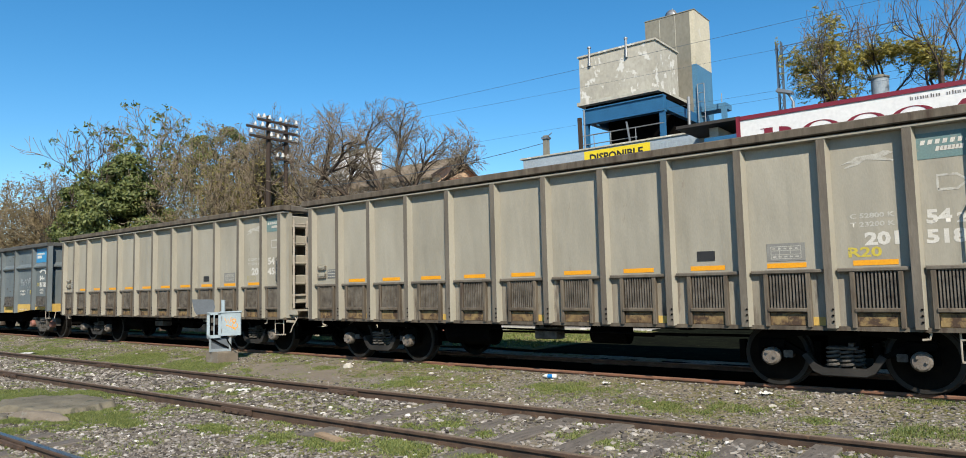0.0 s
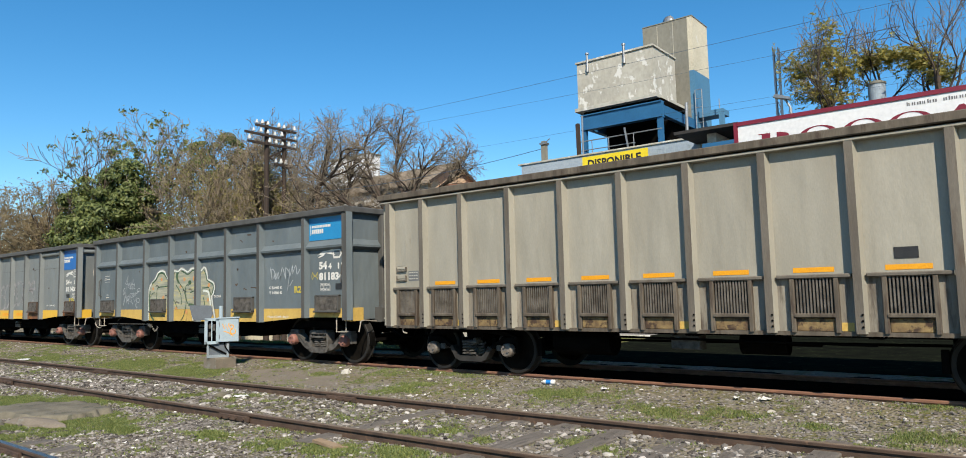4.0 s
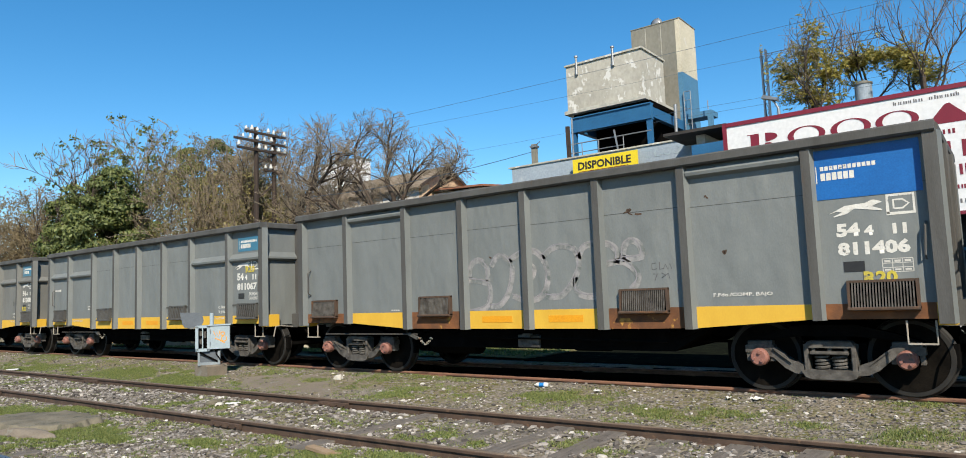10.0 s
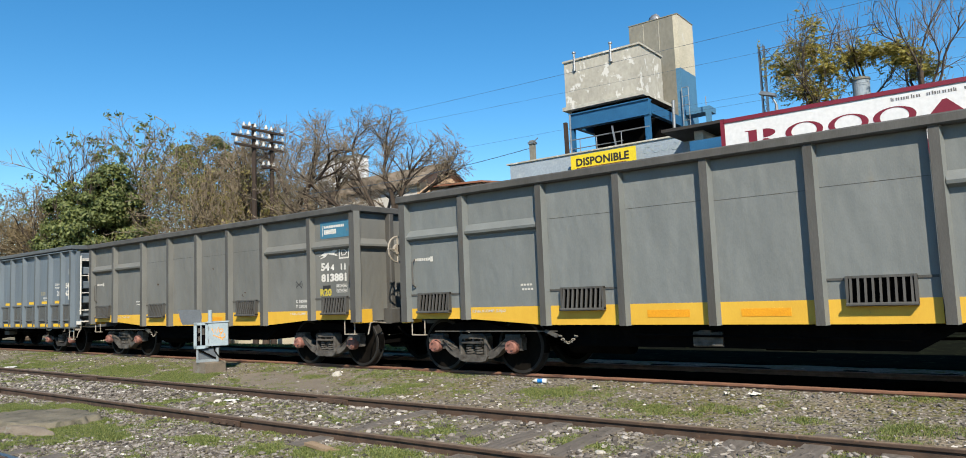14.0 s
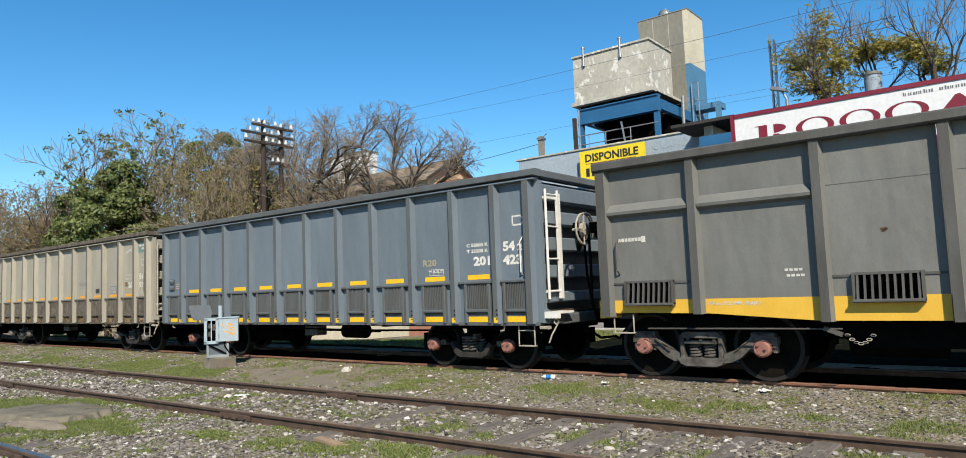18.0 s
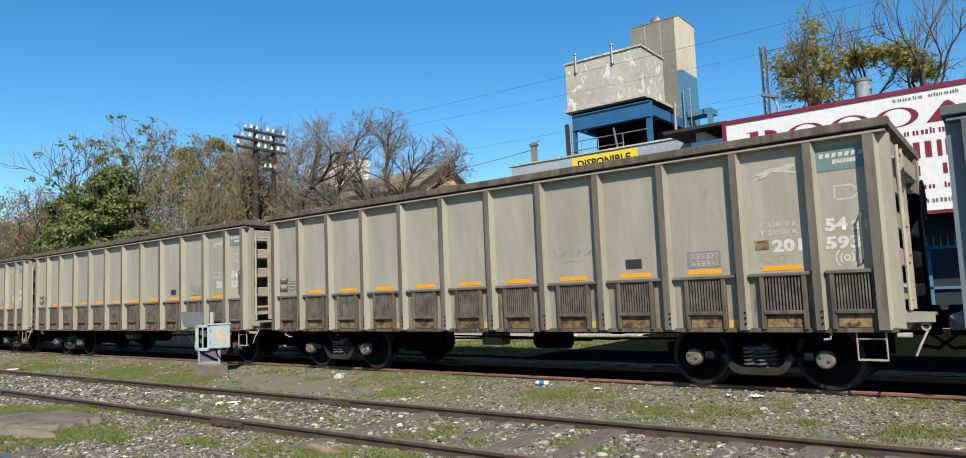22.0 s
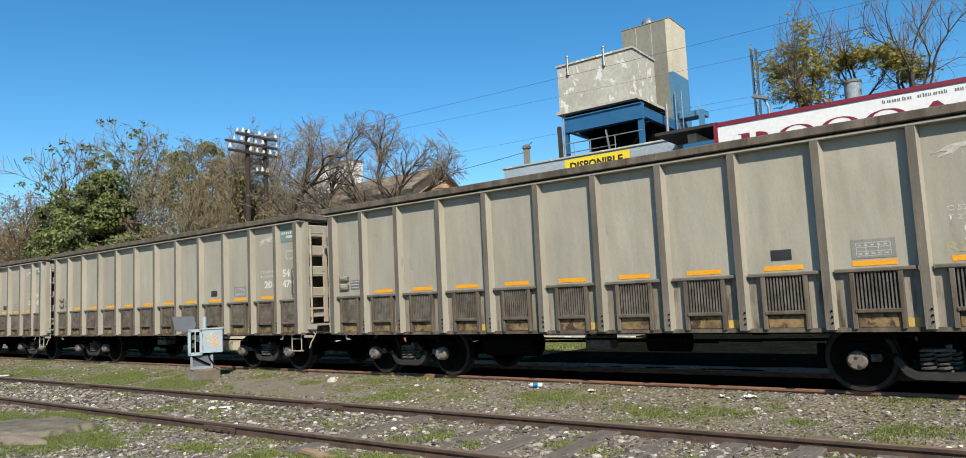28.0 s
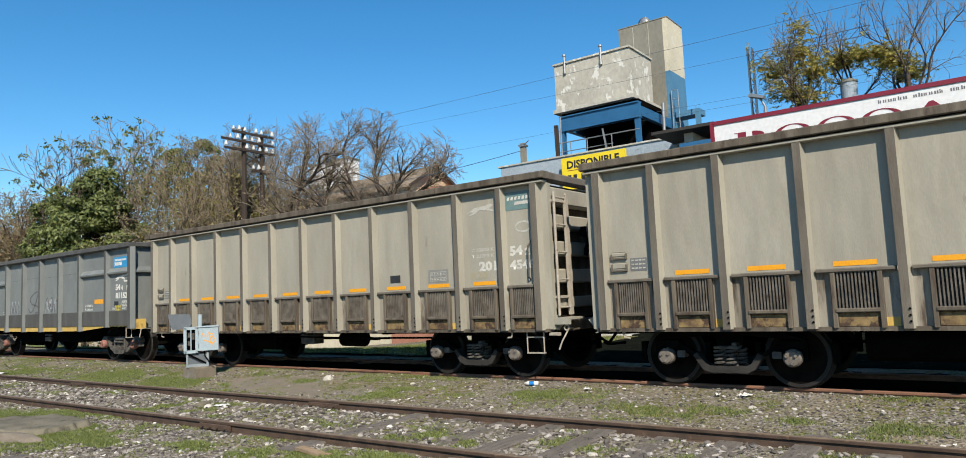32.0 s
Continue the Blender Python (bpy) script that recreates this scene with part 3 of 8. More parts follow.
# ---- mesh helpers ----
class Shape:
    """Collects solids into one mesh."""

    def __init__(self):
        self.v, self.f = [], []

    def add(self, verts, faces):
        k = len(self.v)
        self.v += [tuple(p) for p in verts]
        self.f += [tuple(i + k for i in f) for f in faces]
        return self

    def box(self, x0, x1, y0, y1, z0, z1, c=0.0):
        """A box; with c its edges along the longest side are chamfered by c."""
        if c <= 0:
            return self.add([(x0, y0, z0), (x1, y0, z0), (x1, y1, z0), (x0, y1, z0), (x0, y0, z1), (x1, y0, z1), (x1, y1, z1), (x0, y1, z1)],
                            [(3, 2, 1, 0), (4, 5, 6, 7), (0, 1, 5, 4), (1, 2, 6, 5), (2, 3, 7, 6), (3, 0, 4, 7)])
        d = (x1 - x0, y1 - y0, z1 - z0)
        ax = d.index(max(d))
        lo, hi = (x0, y0, z0), (x1, y1, z1)
        a, b = [i for i in range(3) if i != ax]
        ring = [(lo[a] + c, lo[b]), (hi[a] - c, lo[b]), (hi[a], lo[b] + c), (hi[a], hi[b] - c), (hi[a] - c, hi[b]), (lo[a] + c, hi[b]), (lo[a], hi[b] - c), (lo[a], lo[b] + c)]
        vs = []
        for e in (lo[ax], hi[ax]):
            for p, q in ring:
                w = [0, 0, 0]
                w[ax], w[a], w[b] = e, p, q
                vs.append(w)
        return self.prism(vs)

    def prism(self, vs):
        n = len(vs) // 2
        fs = [tuple(range(n))[::-1], tuple(range(n, 2 * n))] + [(i, (i + 1) % n, n + (i + 1) % n, n + i) for i in range(n)]
        return self.add(vs, fs)

    def plate(self, pts, y0, y1):
        """A flat outline in x, z, with thickness from y0 to y1."""
        return self.prism([(x, y0, z) for x, z in pts] + [(x, y1, z) for x, z in pts])

    def beam(self, p, q, w, d=None, r=0.0):
        """A bar from p to q, w wide and d deep."""
        p, q, d = Vector(p), Vector(q), d or w
        t = (q - p).normalized()
        up = Vector((0, 0, 1)) if abs(t.z) < 0.95 else Vector((0, 1, 0))
        a = t.cross(up).normalized()
        b = a.cross(t).normalized()
        ring = [(-.5, -.5), (.5, -.5), (.5, .5), (-.5, .5)]
        return self.prism([e + a * (u * w) + b * (s * d) for e in (p, q) for u, s in ring])

    def tube(self, p, q, r, n=8, r2=None):
        p, q = Vector(p), Vector(q)
        t = (q - p).normalized()
        up = Vector((0, 0, 1)) if abs(t.z) < 0.95 else Vector((0, 1, 0))
        a = t.cross(up).normalized()
        b = a.cross(t).normalized()
        r2 = r if r2 is None else r2
        return self.prism([e + (a * math.cos(k * math.tau / n) + b * math.sin(k * math.tau / n)) * rr for e, rr in ((p, r), (q, r2)) for k in range(n)])

    def path(self, pts, r, n=6):
        """One bent rod through the points."""
        pts = [Vector(p) for p in pts]
        u, rings = None, []
        for i, p in enumerate(pts):
            t = (pts[min(i + 1, len(pts) - 1)] - pts[max(i - 1, 0)]).normalized()
            u = t.orthogonal().normalized() if u is None else (u - t * u.dot(t)).normalized()
            w = t.cross(u)
            rings += [p + (u * math.cos(k * math.tau / n) + w * math.sin(k * math.tau / n)) * r for k in range(n)]
        m = len(pts)
        fs = [(i * n + k, i * n + (k + 1) % n, (i + 1) * n + (k + 1) % n, (i + 1) * n + k) for i in range(m - 1) for k in range(n)]
        return self.add(rings, fs + [tuple(range(n))[::-1], tuple(range((m - 1) * n, m * n))])

    def lathe(self, prof, at=(0, 0, 0), n=28, caps=True):
        """Turn a profile of (along y, radius) about the y axis."""
        k = len(prof)
        vs = [(at[0] + r * math.cos(i * math.tau / n), at[1] + y, at[2] + r * math.sin(i * math.tau / n)) for i in range(n) for y, r in prof]
        fs = [(i * k + j, i * k + j + 1, (i + 1) % n * k + j + 1, (i + 1) % n * k + j) for i in range(n) for j in range(k - 1)]
        if caps:
            fs += [tuple(i * k for i in range(n))[::-1], tuple(i * k + k - 1 for i in range(n))]
        return self.add(vs, fs)

    def coil(self, x, y, z0, z1, r, wire, turns, n=12):
        pts = [(x + r * math.cos(k * math.tau / n), y + r * math.sin(k * math.tau / n), z0 + (z1 - z0) * k / (turns * n)) for k in range(int(turns * n) + 1)]
        return self.path(pts, wire, 5)

    def ribbon(self, pts, w, y):
        """A painted stroke along points in x, z."""
        pts = [Vector((a, b)) for a, b in pts]
        sides = []
        for i, p in enumerate(pts):
            t = (pts[min(i + 1, len(pts) - 1)] - pts[max(i - 1, 0)]).normalized()
            nn = Vector((-t.y, t.x)) * w / 2
            sides.append((p + nn, p - nn))
        vs = [(a.x, y, a.y) for s in sides for a in s]
        return self.add(vs, [(2 * i, 2 * i + 1, 2 * i + 3, 2 * i + 2) for i in range(len(pts) - 1)])

    def mesh(self, name):
        me = bpy.data.meshes.new(name)
        me.from_pydata(self.v, [], self.f)
        me.update()
        return me


def part(name, shape, material, parent=None, label="", smooth=False, fix=True):
    """One mesh object, under a thing or a part."""
    me = shape.mesh(name) if isinstance(shape, Shape) else shape
    if fix:
        bm = bmesh.new()
        bm.from_mesh(me)
        bmesh.ops.recalc_face_normals(bm, faces=bm.faces)
        bm.to_mesh(me)
        bm.free()
    if material and not me.materials:
        me.materials.append(M[material])
    if smooth:
        me.shade_smooth()
    ob = new(name, me)
    if parent:
        ob.parent = parent
    if label:
        ob["label"] = label
    return ob


def thing(name, label, category, group="", kind="", at=(0, 0, 0), turn=0):
    ob = new(name)
    ob.matrix_basis = pose(*at, 0, 0, turn)
    return tagged(ob, label, category, group, kind)


def letters(body, x0, x1, z0, z1, y, material, parent, name="lettering", label="", bold=0.0):
    """Upright letters filling a box of the x, z plane, facing -y."""
    cu = bpy.data.curves.new("letters", "FONT")
    cu.body, cu.resolution_u, cu.fill_mode, cu.offset = body, 2, "FRONT", bold
    ob = bpy.data.objects.new("letters", cu)
    scene.collection.objects.link(ob)
    me = bpy.data.meshes.new_from_object(ob.evaluated_get(bpy.context.evaluated_depsgraph_get()))
    bpy.data.objects.remove(ob)
    bpy.data.curves.remove(cu)
    co = np.empty(len(me.vertices) * 3)
    me.vertices.foreach_get("co", co)
    co = co.reshape(-1, 3)
    lo, hi = co.min(0), co.max(0)
    u = (co[:, 0] - lo[0]) / (hi[0] - lo[0])
    w = (co[:, 1] - lo[1]) / (hi[1] - lo[1])
    me.vertices.foreach_set("co", np.stack([x0 + u * (x1 - x0), np.full(len(u), y), z0 + w * (z1 - z0)], -1).ravel())
    me.update()
    return tagged(part(name, me, material, parent, fix=False), label, kind="stuff")


def arc(cx, cz, rx, rz, a0, a1, n=14):
    return [(cx + rx * math.cos(radians(a0 + (a1 - a0) * k / n)), cz + rz * math.sin(radians(a0 + (a1 - a0) * k / n))) for k in range(n + 1)]


# ---- ground ----
YC, ZR = 10.5, 0.15      # the train's track: its middle line, and the zero of the wagons' heights
rng = np.random.default_rng(5)


def fall(x, y):
    """How far the land drops away behind the embankment, away from the buildings."""
    e = min(1.0, max(0.0, (y - 12.6) / 5.0))
    return min(1.5, 0.066 * max(0.0, -13.0 - x)) * e * e * (3 - 2 * e)


def rise(x, y):
    """Height of the ground."""
    z = -fall(x, y) + 0.055 + 0.075 * min(1, max(0, (y - 7.6) / 1.4)) * min(1, max(0, (17 - y) / 3)) + 0.018 * noise.noise((x * 0.9, y * 0.9, 0)) + 0.010 * noise.noise((x * 3.1, y * 3.1, 4))
    for b in (5.24, 6.98):       # the stones lie lower along the rails of the siding
        z -= 0.022 * max(0, 1 - abs(y - track_y(x, b)) / 0.26)
    return z - 0.05 * max(0, 1 - abs(y - YC) / 0.75) + 0.035 * max(0, 1 - abs(y - YC + 1.05) / 0.5)


def track_y(x, base):
    return base + 0.0140 * x


def ground_material():
    m = bpy.data.materials.new("railway_ground")
    m.use_nodes = True
    n, l = m.node_tree.nodes, m.node_tree.links
    b = n["Principled BSDF"]
    tc = n.new("ShaderNodeTexCoord")

    def tex(kind, scale, detail=4, **more):
        t = n.new("ShaderNodeTex" + kind)
        t.inputs["Scale"].default_value = scale
        if kind == "Noise":
            t.inputs["Detail"].default_value = detail
        l.new(tc.outputs["Object"], t.inputs["Vector"])
        return t

    def mixed(fac, a, c, blend="MIX"):
        x = n.new("ShaderNodeMixRGB")
        x.blend_type = blend
        for sock, val in ((x.inputs[0], fac), (x.inputs[1], a), (x.inputs[2], c)):
            if isinstance(val, (int, float)):
                sock.default_value = val
            elif isinstance(val, tuple):
                sock.default_value = (*val, 1)
            else:
                l.new(val, sock)
        return x.outputs[0]

    def ramp(src, a, c):
        r = n.new("ShaderNodeMapRange")
        r.inputs[1].default_value, r.inputs[2].default_value = a, c
        l.new(src, r.inputs[0])
        return r.outputs[0]

    vor = tex("Voronoi", 26)
    vor2 = tex("Voronoi", 60)
    tone = n.new("ShaderNodeSeparateColor")
    l.new(vor.outputs["Color"], tone.inputs[0])
    tone2 = n.new("ShaderNodeSeparateColor")
    l.new(vor2.outputs["Color"], tone2.inputs[0])
    gravel = mixed(tone.outputs[0], (0.095, 0.083, 0.072), (0.310, 0.278, 0.243))
    gravel = mixed(0.45, gravel, mixed(tone2.outputs[1], (0.081, 0.070, 0.062), (0.282, 0.253, 0.218)))
    gravel = mixed(ramp(tone.outputs[1], 0.965, 0.98), gravel, (0.387, 0.373, 0.345))
    dirt = mixed(tex("Noise", 9, 8).outputs["Fac"], (0.165, 0.137, 0.102), (0.253, 0.218, 0.169))
    base = mixed(ramp(tex("Noise", 0.9, 6).outputs["Fac"], 0.42, 0.60), gravel, dirt)
    green = mixed(tex("Noise", 30, 5).outputs["Fac"], (0.056, 0.063, 0.015), (0.190, 0.169, 0.070))
    fac = n.new("ShaderNodeMath")
    fac.operation = "MULTIPLY"
    l.new(ramp(tex("Noise", 0.75, 7).outputs["Fac"], 0.38, 0.58), fac.inputs[0])
    l.new(ramp(tex("Noise", 11, 6).outputs["Fac"], 0.40, 0.62), fac.inputs[1])
    l.new(mixed(fac.outputs[0], base, green), b.inputs["Base Color"])
    b.inputs["Roughness"].default_value = 0.95
    b.inputs["Specular IOR Level"].default_value = 0.0
    bp = n.new("ShaderNodeBump")
    bp.inputs["Strength"].default_value, bp.inputs["Distance"].default_value = 0.9, 0.03
    l.new(vor.outputs["Distance"], bp.inputs["Height"])
    l.new(bp.outputs[0], b.inputs["Normal"])
    return m


M["ground"] = ground_material()


def build_ground():
    xs = np.unique(np.concatenate([np.linspace(-600, -60, 12), np.linspace(-60, -24, 40), np.linspace(-24, 3, 170), np.linspace(3, 30, 28), np.linspace(30, 500, 10)]))
    ys = np.unique(np.concatenate([np.linspace(-300, -4, 10), np.linspace(-4, 2, 14), np.linspace(2, 10, 90), np.linspace(10, 24, 50), np.linspace(24, 60, 8), np.linspace(60, 700, 12)]))
    vs = [(x, y, rise(x, y) if -60 < x < 30 and y < 24 else 0.05 - fall(x, y)) for x in xs for y in ys]
    k = len(ys)
    fs = [(i * k + j, (i + 1) * k + j, (i + 1) * k + j + 1, i * k + j + 1) for i in range(len(xs) - 1) for j in range(k - 1)]
    ob = part("ground", Shape().add(vs, fs), "ground", smooth=True, fix=False)
    tagged(ob, "gravelly railway ground with dirt and patchy short grass", "ground", kind="structure")


build_ground()

SHAPES = {}


# tufted spots between the tracks: x, y and reach
TUFTS = [(-8.1, 7.9, 0.3), (-10.5, 8.5, 0.26), (-8.0, 8.4, 0.22), (-5.4, 8.6, 0.32), (-3.6, 8.2, 0.28), (-2.9, 8.3, 0.3), (-1.9, 8.1, 0.18), (-0.8, 8.0, 0.25),
         (-9.7, 3.9, 0.17), (-8.6, 4.0, 0.2), (-7.4, 4.3, 0.28), (-6.3, 4.4, 0.26), (-5.6, 4.6, 0.28), (-4.9, 4.8, 0.26), (-3.6, 6.1, 0.28), (-1.1, 6.6, 0.16),
         (-10.5, 5.2, 0.38), (-12.5, 4.3, 0.5), (-9.7, 3.7, 0.3), (-10.1, 4.4, 0.2), (-11.3, 3.3, 0.3), (-10.2, 3.3, 0.25), (-9.3, 4.1, 0.25), (-11.6, 4.8, 0.4), (-21.5, 7.6, 0.8), (-17.0, 7.8, 0.8), (-13.9, 7.9, 0.6), (-4.0, 4.9, 0.2), (-6.6, 8.3, 0.2)]


def grassy(x, y):
    g = 0.30 * noise.noise((x * 0.7 + 9, y * 0.9 + 3, 2.0)) + 0.30 * noise.noise((x * 2.3, y * 2.6, 7.0)) + 0.3 * noise.noise((x * 7.0, y * 8.0, 1.0))
    if y < 10:
        near = max(1.3 - math.hypot((x - a) * 0.6, y - b) / r for a, b, r in TUFTS)
        g += 0.42 * max(0.0, min(1.0, near)) + (0.08 if y > 7.2 and x < -8 else 0.0)
    return g


def scatter_pebbles(count):
    """Loose ballast between and beside the rails."""
    t = (1 + 5 ** 0.5) / 2
    ico = np.array([(-1, t, 0), (1, t, 0), (-1, -t, 0), (1, -t, 0), (0, -1, t), (0, 1, t), (0, -1, -t), (0, 1, -t), (t, 0, -1), (t, 0, 1), (-t, 0, -1), (-t, 0, 1)]) / 1.9
    tri = np.array([(0, 11, 5), (0, 5, 1), (0, 1, 7), (0, 7, 10), (0, 10, 11), (1, 5, 9), (5, 11, 4), (11, 10, 2), (10, 7, 6), (7, 1, 8), (3, 9, 4), (3, 4, 2), (3, 2, 6), (3, 6, 8), (3, 8, 9), (4, 9, 5), (2, 4, 11), (6, 2, 10), (8, 6, 7), (9, 8, 1)])
    vs, fs, made = [], [], 0
    while made < count:
        y = 2.6 + 7.0 * rng.random() ** 1.25
        x = -0.03 * y - rng.random() * (3.1 * y + 1.5)
        g = grassy(x, y)
        if g > 0.16 and rng.random() < 0.8 or y > 7.2 and x < -7.5 and rng.random() < 0.45 or -12.4 < x < -9.0 and abs(y - 8.2) < 0.6 and rng.random() < 0.75:
            continue
        r = 0.006 + (0.034 if track_y(x, 5.3) < y < track_y(x, 6.9) else 0.022) * rng.random() ** 3.0
        sh = ico * (0.45 + 0.9 * rng.random((12, 1))) * r * np.array([1 + 0.5 * rng.random(), 1, 0.5 + 0.3 * rng.random()])
        a = rng.random() * 6.28
        c, s = math.cos(a), math.sin(a)
        sh = np.stack([sh[:, 0] * c - sh[:, 1] * s, sh[:, 0] * s + sh[:, 1] * c, sh[:, 2]], -1) + (x, y, rise(x, y) + r * 0.25)
        vs.append(sh)
        fs.append(tri + 12 * made)
        made += 1
    me = bpy.data.meshes.new("pebbles")
    me.from_pydata(np.concatenate(vs).tolist(), [], np.concatenate(fs).tolist())
    ob = part("pebbles", me, "pebble", fix=False)
    tagged(ob, "loose grey crushed-stone pebbles strewn over the ground", "gravel", kind="stuff")


def scatter_grass(count, beyond):
    """Short blades between the tracks, and the rougher growth of the verge beyond them."""
    vs, fs, made = [], [], 0
    while made < count + beyond:
        far = made >= count
        if far:
            y = 12.75 + 6.5 * rng.random()
            x = -8.8 - 26.0 * rng.random()
        else:
            y = 2.6 + 7.2 * rng.random() ** 1.2
            x = -0.03 * y - rng.random() * (3.1 * y + 1.5)
        if grassy(x, y) + rng.normal(0, 0.13) < (0.0 if far else 0.30):
            continue
        z = rise(x, y) + (0.05 if far else 0)
        tall = 2.6 if far else 1.0 + 1.2 * max(0.0, grassy(x, y) - 0.3)
        for _ in range(9):
            bx, by = x + rng.normal(0, 0.035), y + rng.normal(0, 0.035)
            a, hh, w = rng.random() * 6.28, (0.008 + 0.020 * rng.random()) * tall, (0.004 + 0.004 * rng.random()) * (2 if far else 1)
            lean = 0.03 * rng.random()
            k = len(vs)
            vs += [(bx - w * math.cos(a), by - w * math.sin(a), z - 0.004), (bx + w * math.cos(a), by + w * math.sin(a), z - 0.004), (bx + lean * math.sin(a), by - lean * math.cos(a), z + hh)]
            fs.append((k, k + 1, k + 2))
        made += 1
    me = bpy.data.meshes.new("grass")
    me.from_pydata(vs, [], fs)
    ob = part("grass", me, "grass", fix=False)
    tagged(ob, "short patchy green grass growing through the gravel", "grass", kind="stuff")


def rail_shape(base, x0, x1, z_head, straight=False):
    prof = [(-0.065, -0.15), (0.065, -0.15), (0.065, -0.138), (0.012, -0.115), (0.010, -0.04), (0.034, -0.03), (0.036, -0.006), (0.028, 0.0), (-0.028, 0.0), (-0.036, -0.006), (-0.034, -0.03), (-0.010, -0.04), (-0.012, -0.115), (-0.065, -0.138)]
    sh = Shape()
    ya, yb = (base, base) if straight else (track_y(x0, base), track_y(x1, base))
    return sh.prism([(x0, ya + p, z_head + q) for p, q in prof] + [(x1, yb + p, z_head + q) for p, q in prof])


def build_track(name, label, bases, z_head, x0, x1, top, straight, sleepers, joints, rust="railside"):
    tr = thing(name, label, "railway track", kind="structure")
    for base in bases:
        rail = part("rail", rail_shape(base, x0, x1, z_head, straight), rust, tr, "rusty brown steel rail")
        ya, yb = (base, base) if straight else (track_y(x0, base), track_y(x1, base))
        part("running_surface", Shape().prism([(x0, ya - 0.027, z_head), (x0, ya + 0.027, z_head), (x0, ya + 0.024, z_head + 0.003), (x0, ya - 0.024, z_head + 0.003),
                                              (x1, yb - 0.027, z_head), (x1, yb + 0.027, z_head), (x1, yb + 0.024, z_head + 0.003), (x1, yb - 0.024, z_head + 0.003)]), top, rail)
        for jx in joints:
            yj = base if straight else track_y(jx, base)
            for side in (-1, 1):
                sh = Shape().box(jx - 0.32, jx + 0.32, yj + side * 0.040 - 0.016, yj + side * 0.040 + 0.016, z_head - 0.105, z_head - 0.035, 0.006)
                for k in (-0.24, -0.08, 0.08, 0.24):
                    sh.tube((jx + k, yj + side * 0.055, z_head - 0.07), (jx + k, yj + side * 0.075, z_head - 0.07), 0.018, 6)
                part("fishplate", sh, rust, rail)
    mid, show = sum(bases) / len(bases), 0.128 if z_head > 0.2 else 0.088     # the sleepers lie flush with the stones
    me = Shape().box(-0.12, 0.12, -1.35, 1.35, -0.14, 0.0, 0.012).mesh("sleeper")
    for x in sleepers:
        ob = part("sleeper", me, "sleeper", tr, fix=False)
        yy = mid if straight else track_y(x, mid)
        sunk = 0.07 if not straight and (x < -6.5 or math.sin(x * 9.7) > 0.3) else 0.0      # most of the siding lies under its stones
        ob.matrix_basis = pose(x, yy, z_head - show - sunk + 0.012 * math.sin(x * 7), 0.4 * math.sin(x * 3), 0, 0.6 + math.sin(x * 5))
    return tr


build_track("siding_track", "disused rusty railway track sunk in gravel", (5.24, 6.98), 0.155, -80, 12, "railtop", False, [-24 + 0.66 * k for k in range(38)], (-8.05, -15.6))
build_track("main_track", "railway track under the goods train", (YC - 0.838, YC + 0.838), 0.21, -160, 60, "railred", True, [-40 + 0.66 * k for k in range(64)], (-8.6,), "railred")
build_track("near_track", "railway track with a polished rail head and dark sleepers", (1.05, 2.73), 0.15, -60, 12, "railshine", True, [-14 + 0.66 * k for k in range(24)], (-8.3,))


# stones near black: the shade under the train is put into their colour
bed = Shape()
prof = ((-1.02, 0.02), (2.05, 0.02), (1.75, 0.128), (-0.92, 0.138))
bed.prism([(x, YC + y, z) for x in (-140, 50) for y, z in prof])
tagged(part("ballast_bed", bed, "ballast"), "dark ballast bed under the running track, shade in its colour", "ballast", kind="structure")


def lump(name, label, category, x, y, size, material, seed, flat=0.6, lift=0.3):
    """A rough stone or clod."""
    bm = bmesh.new()
    bmesh.ops.create_icosphere(bm, subdivisions=2, radius=1)
    for v in bm.verts:
        d = 1 + 0.28 * noise.noise(v.co * 1.3 + Vector((seed * 5, 0, 0))) + 0.12 * noise.noise(v.co * 3 + Vector((0, seed * 3, 0)))
        v.co = Vector((v.co.x * size[0], v.co.y * size[1], v.co.z * size[2])) * d
    me = bpy.data.meshes.new(name)
    bm.to_mesh(me)
    bm.free()
    ob = part(name, me, material, fix=False)
    ob.matrix_basis = pose(x, y, rise(x, y) + size[2] * lift, 0, 0, seed * 40)
    return tagged(ob, label, category)


lump("stone", "pale rounded limestone lump on the gravel", "stone", -10.2, 8.78, (0.085, 0.065, 0.07), "stone", 1)
for k, (x, y, a) in enumerate([(-10.05, 6.15, 0.13), (-9.85, 6.12, 0.09), (-10.3, 6.2, 0.06), (-9.25, 4.38, 0.07), (-7.4, 7.6, 0.04), (-5.2, 7.4, 0.045), (-4.1, 6.2, 0.05), (-3.2, 5.9, 0.055), (-2.5, 8.6, 0.05), (-1.9, 7.7, 0.045), (-6.6, 4.8, 0.035), (-2.9, 7.3, 0.04), (-3.7, 8.9, 0.05), (-8.2, 8.9, 0.05), (-5.6, 5.9, 0.04), (-1.4, 8.3, 0.05)]):
    lump("stone", "broken pale stone lying on the ground", "stone", x, y, (a, a * 0.7, a * 0.45), "stone" if k % 3 else "slab", 2 + k)


vg = Shape()
g = 64
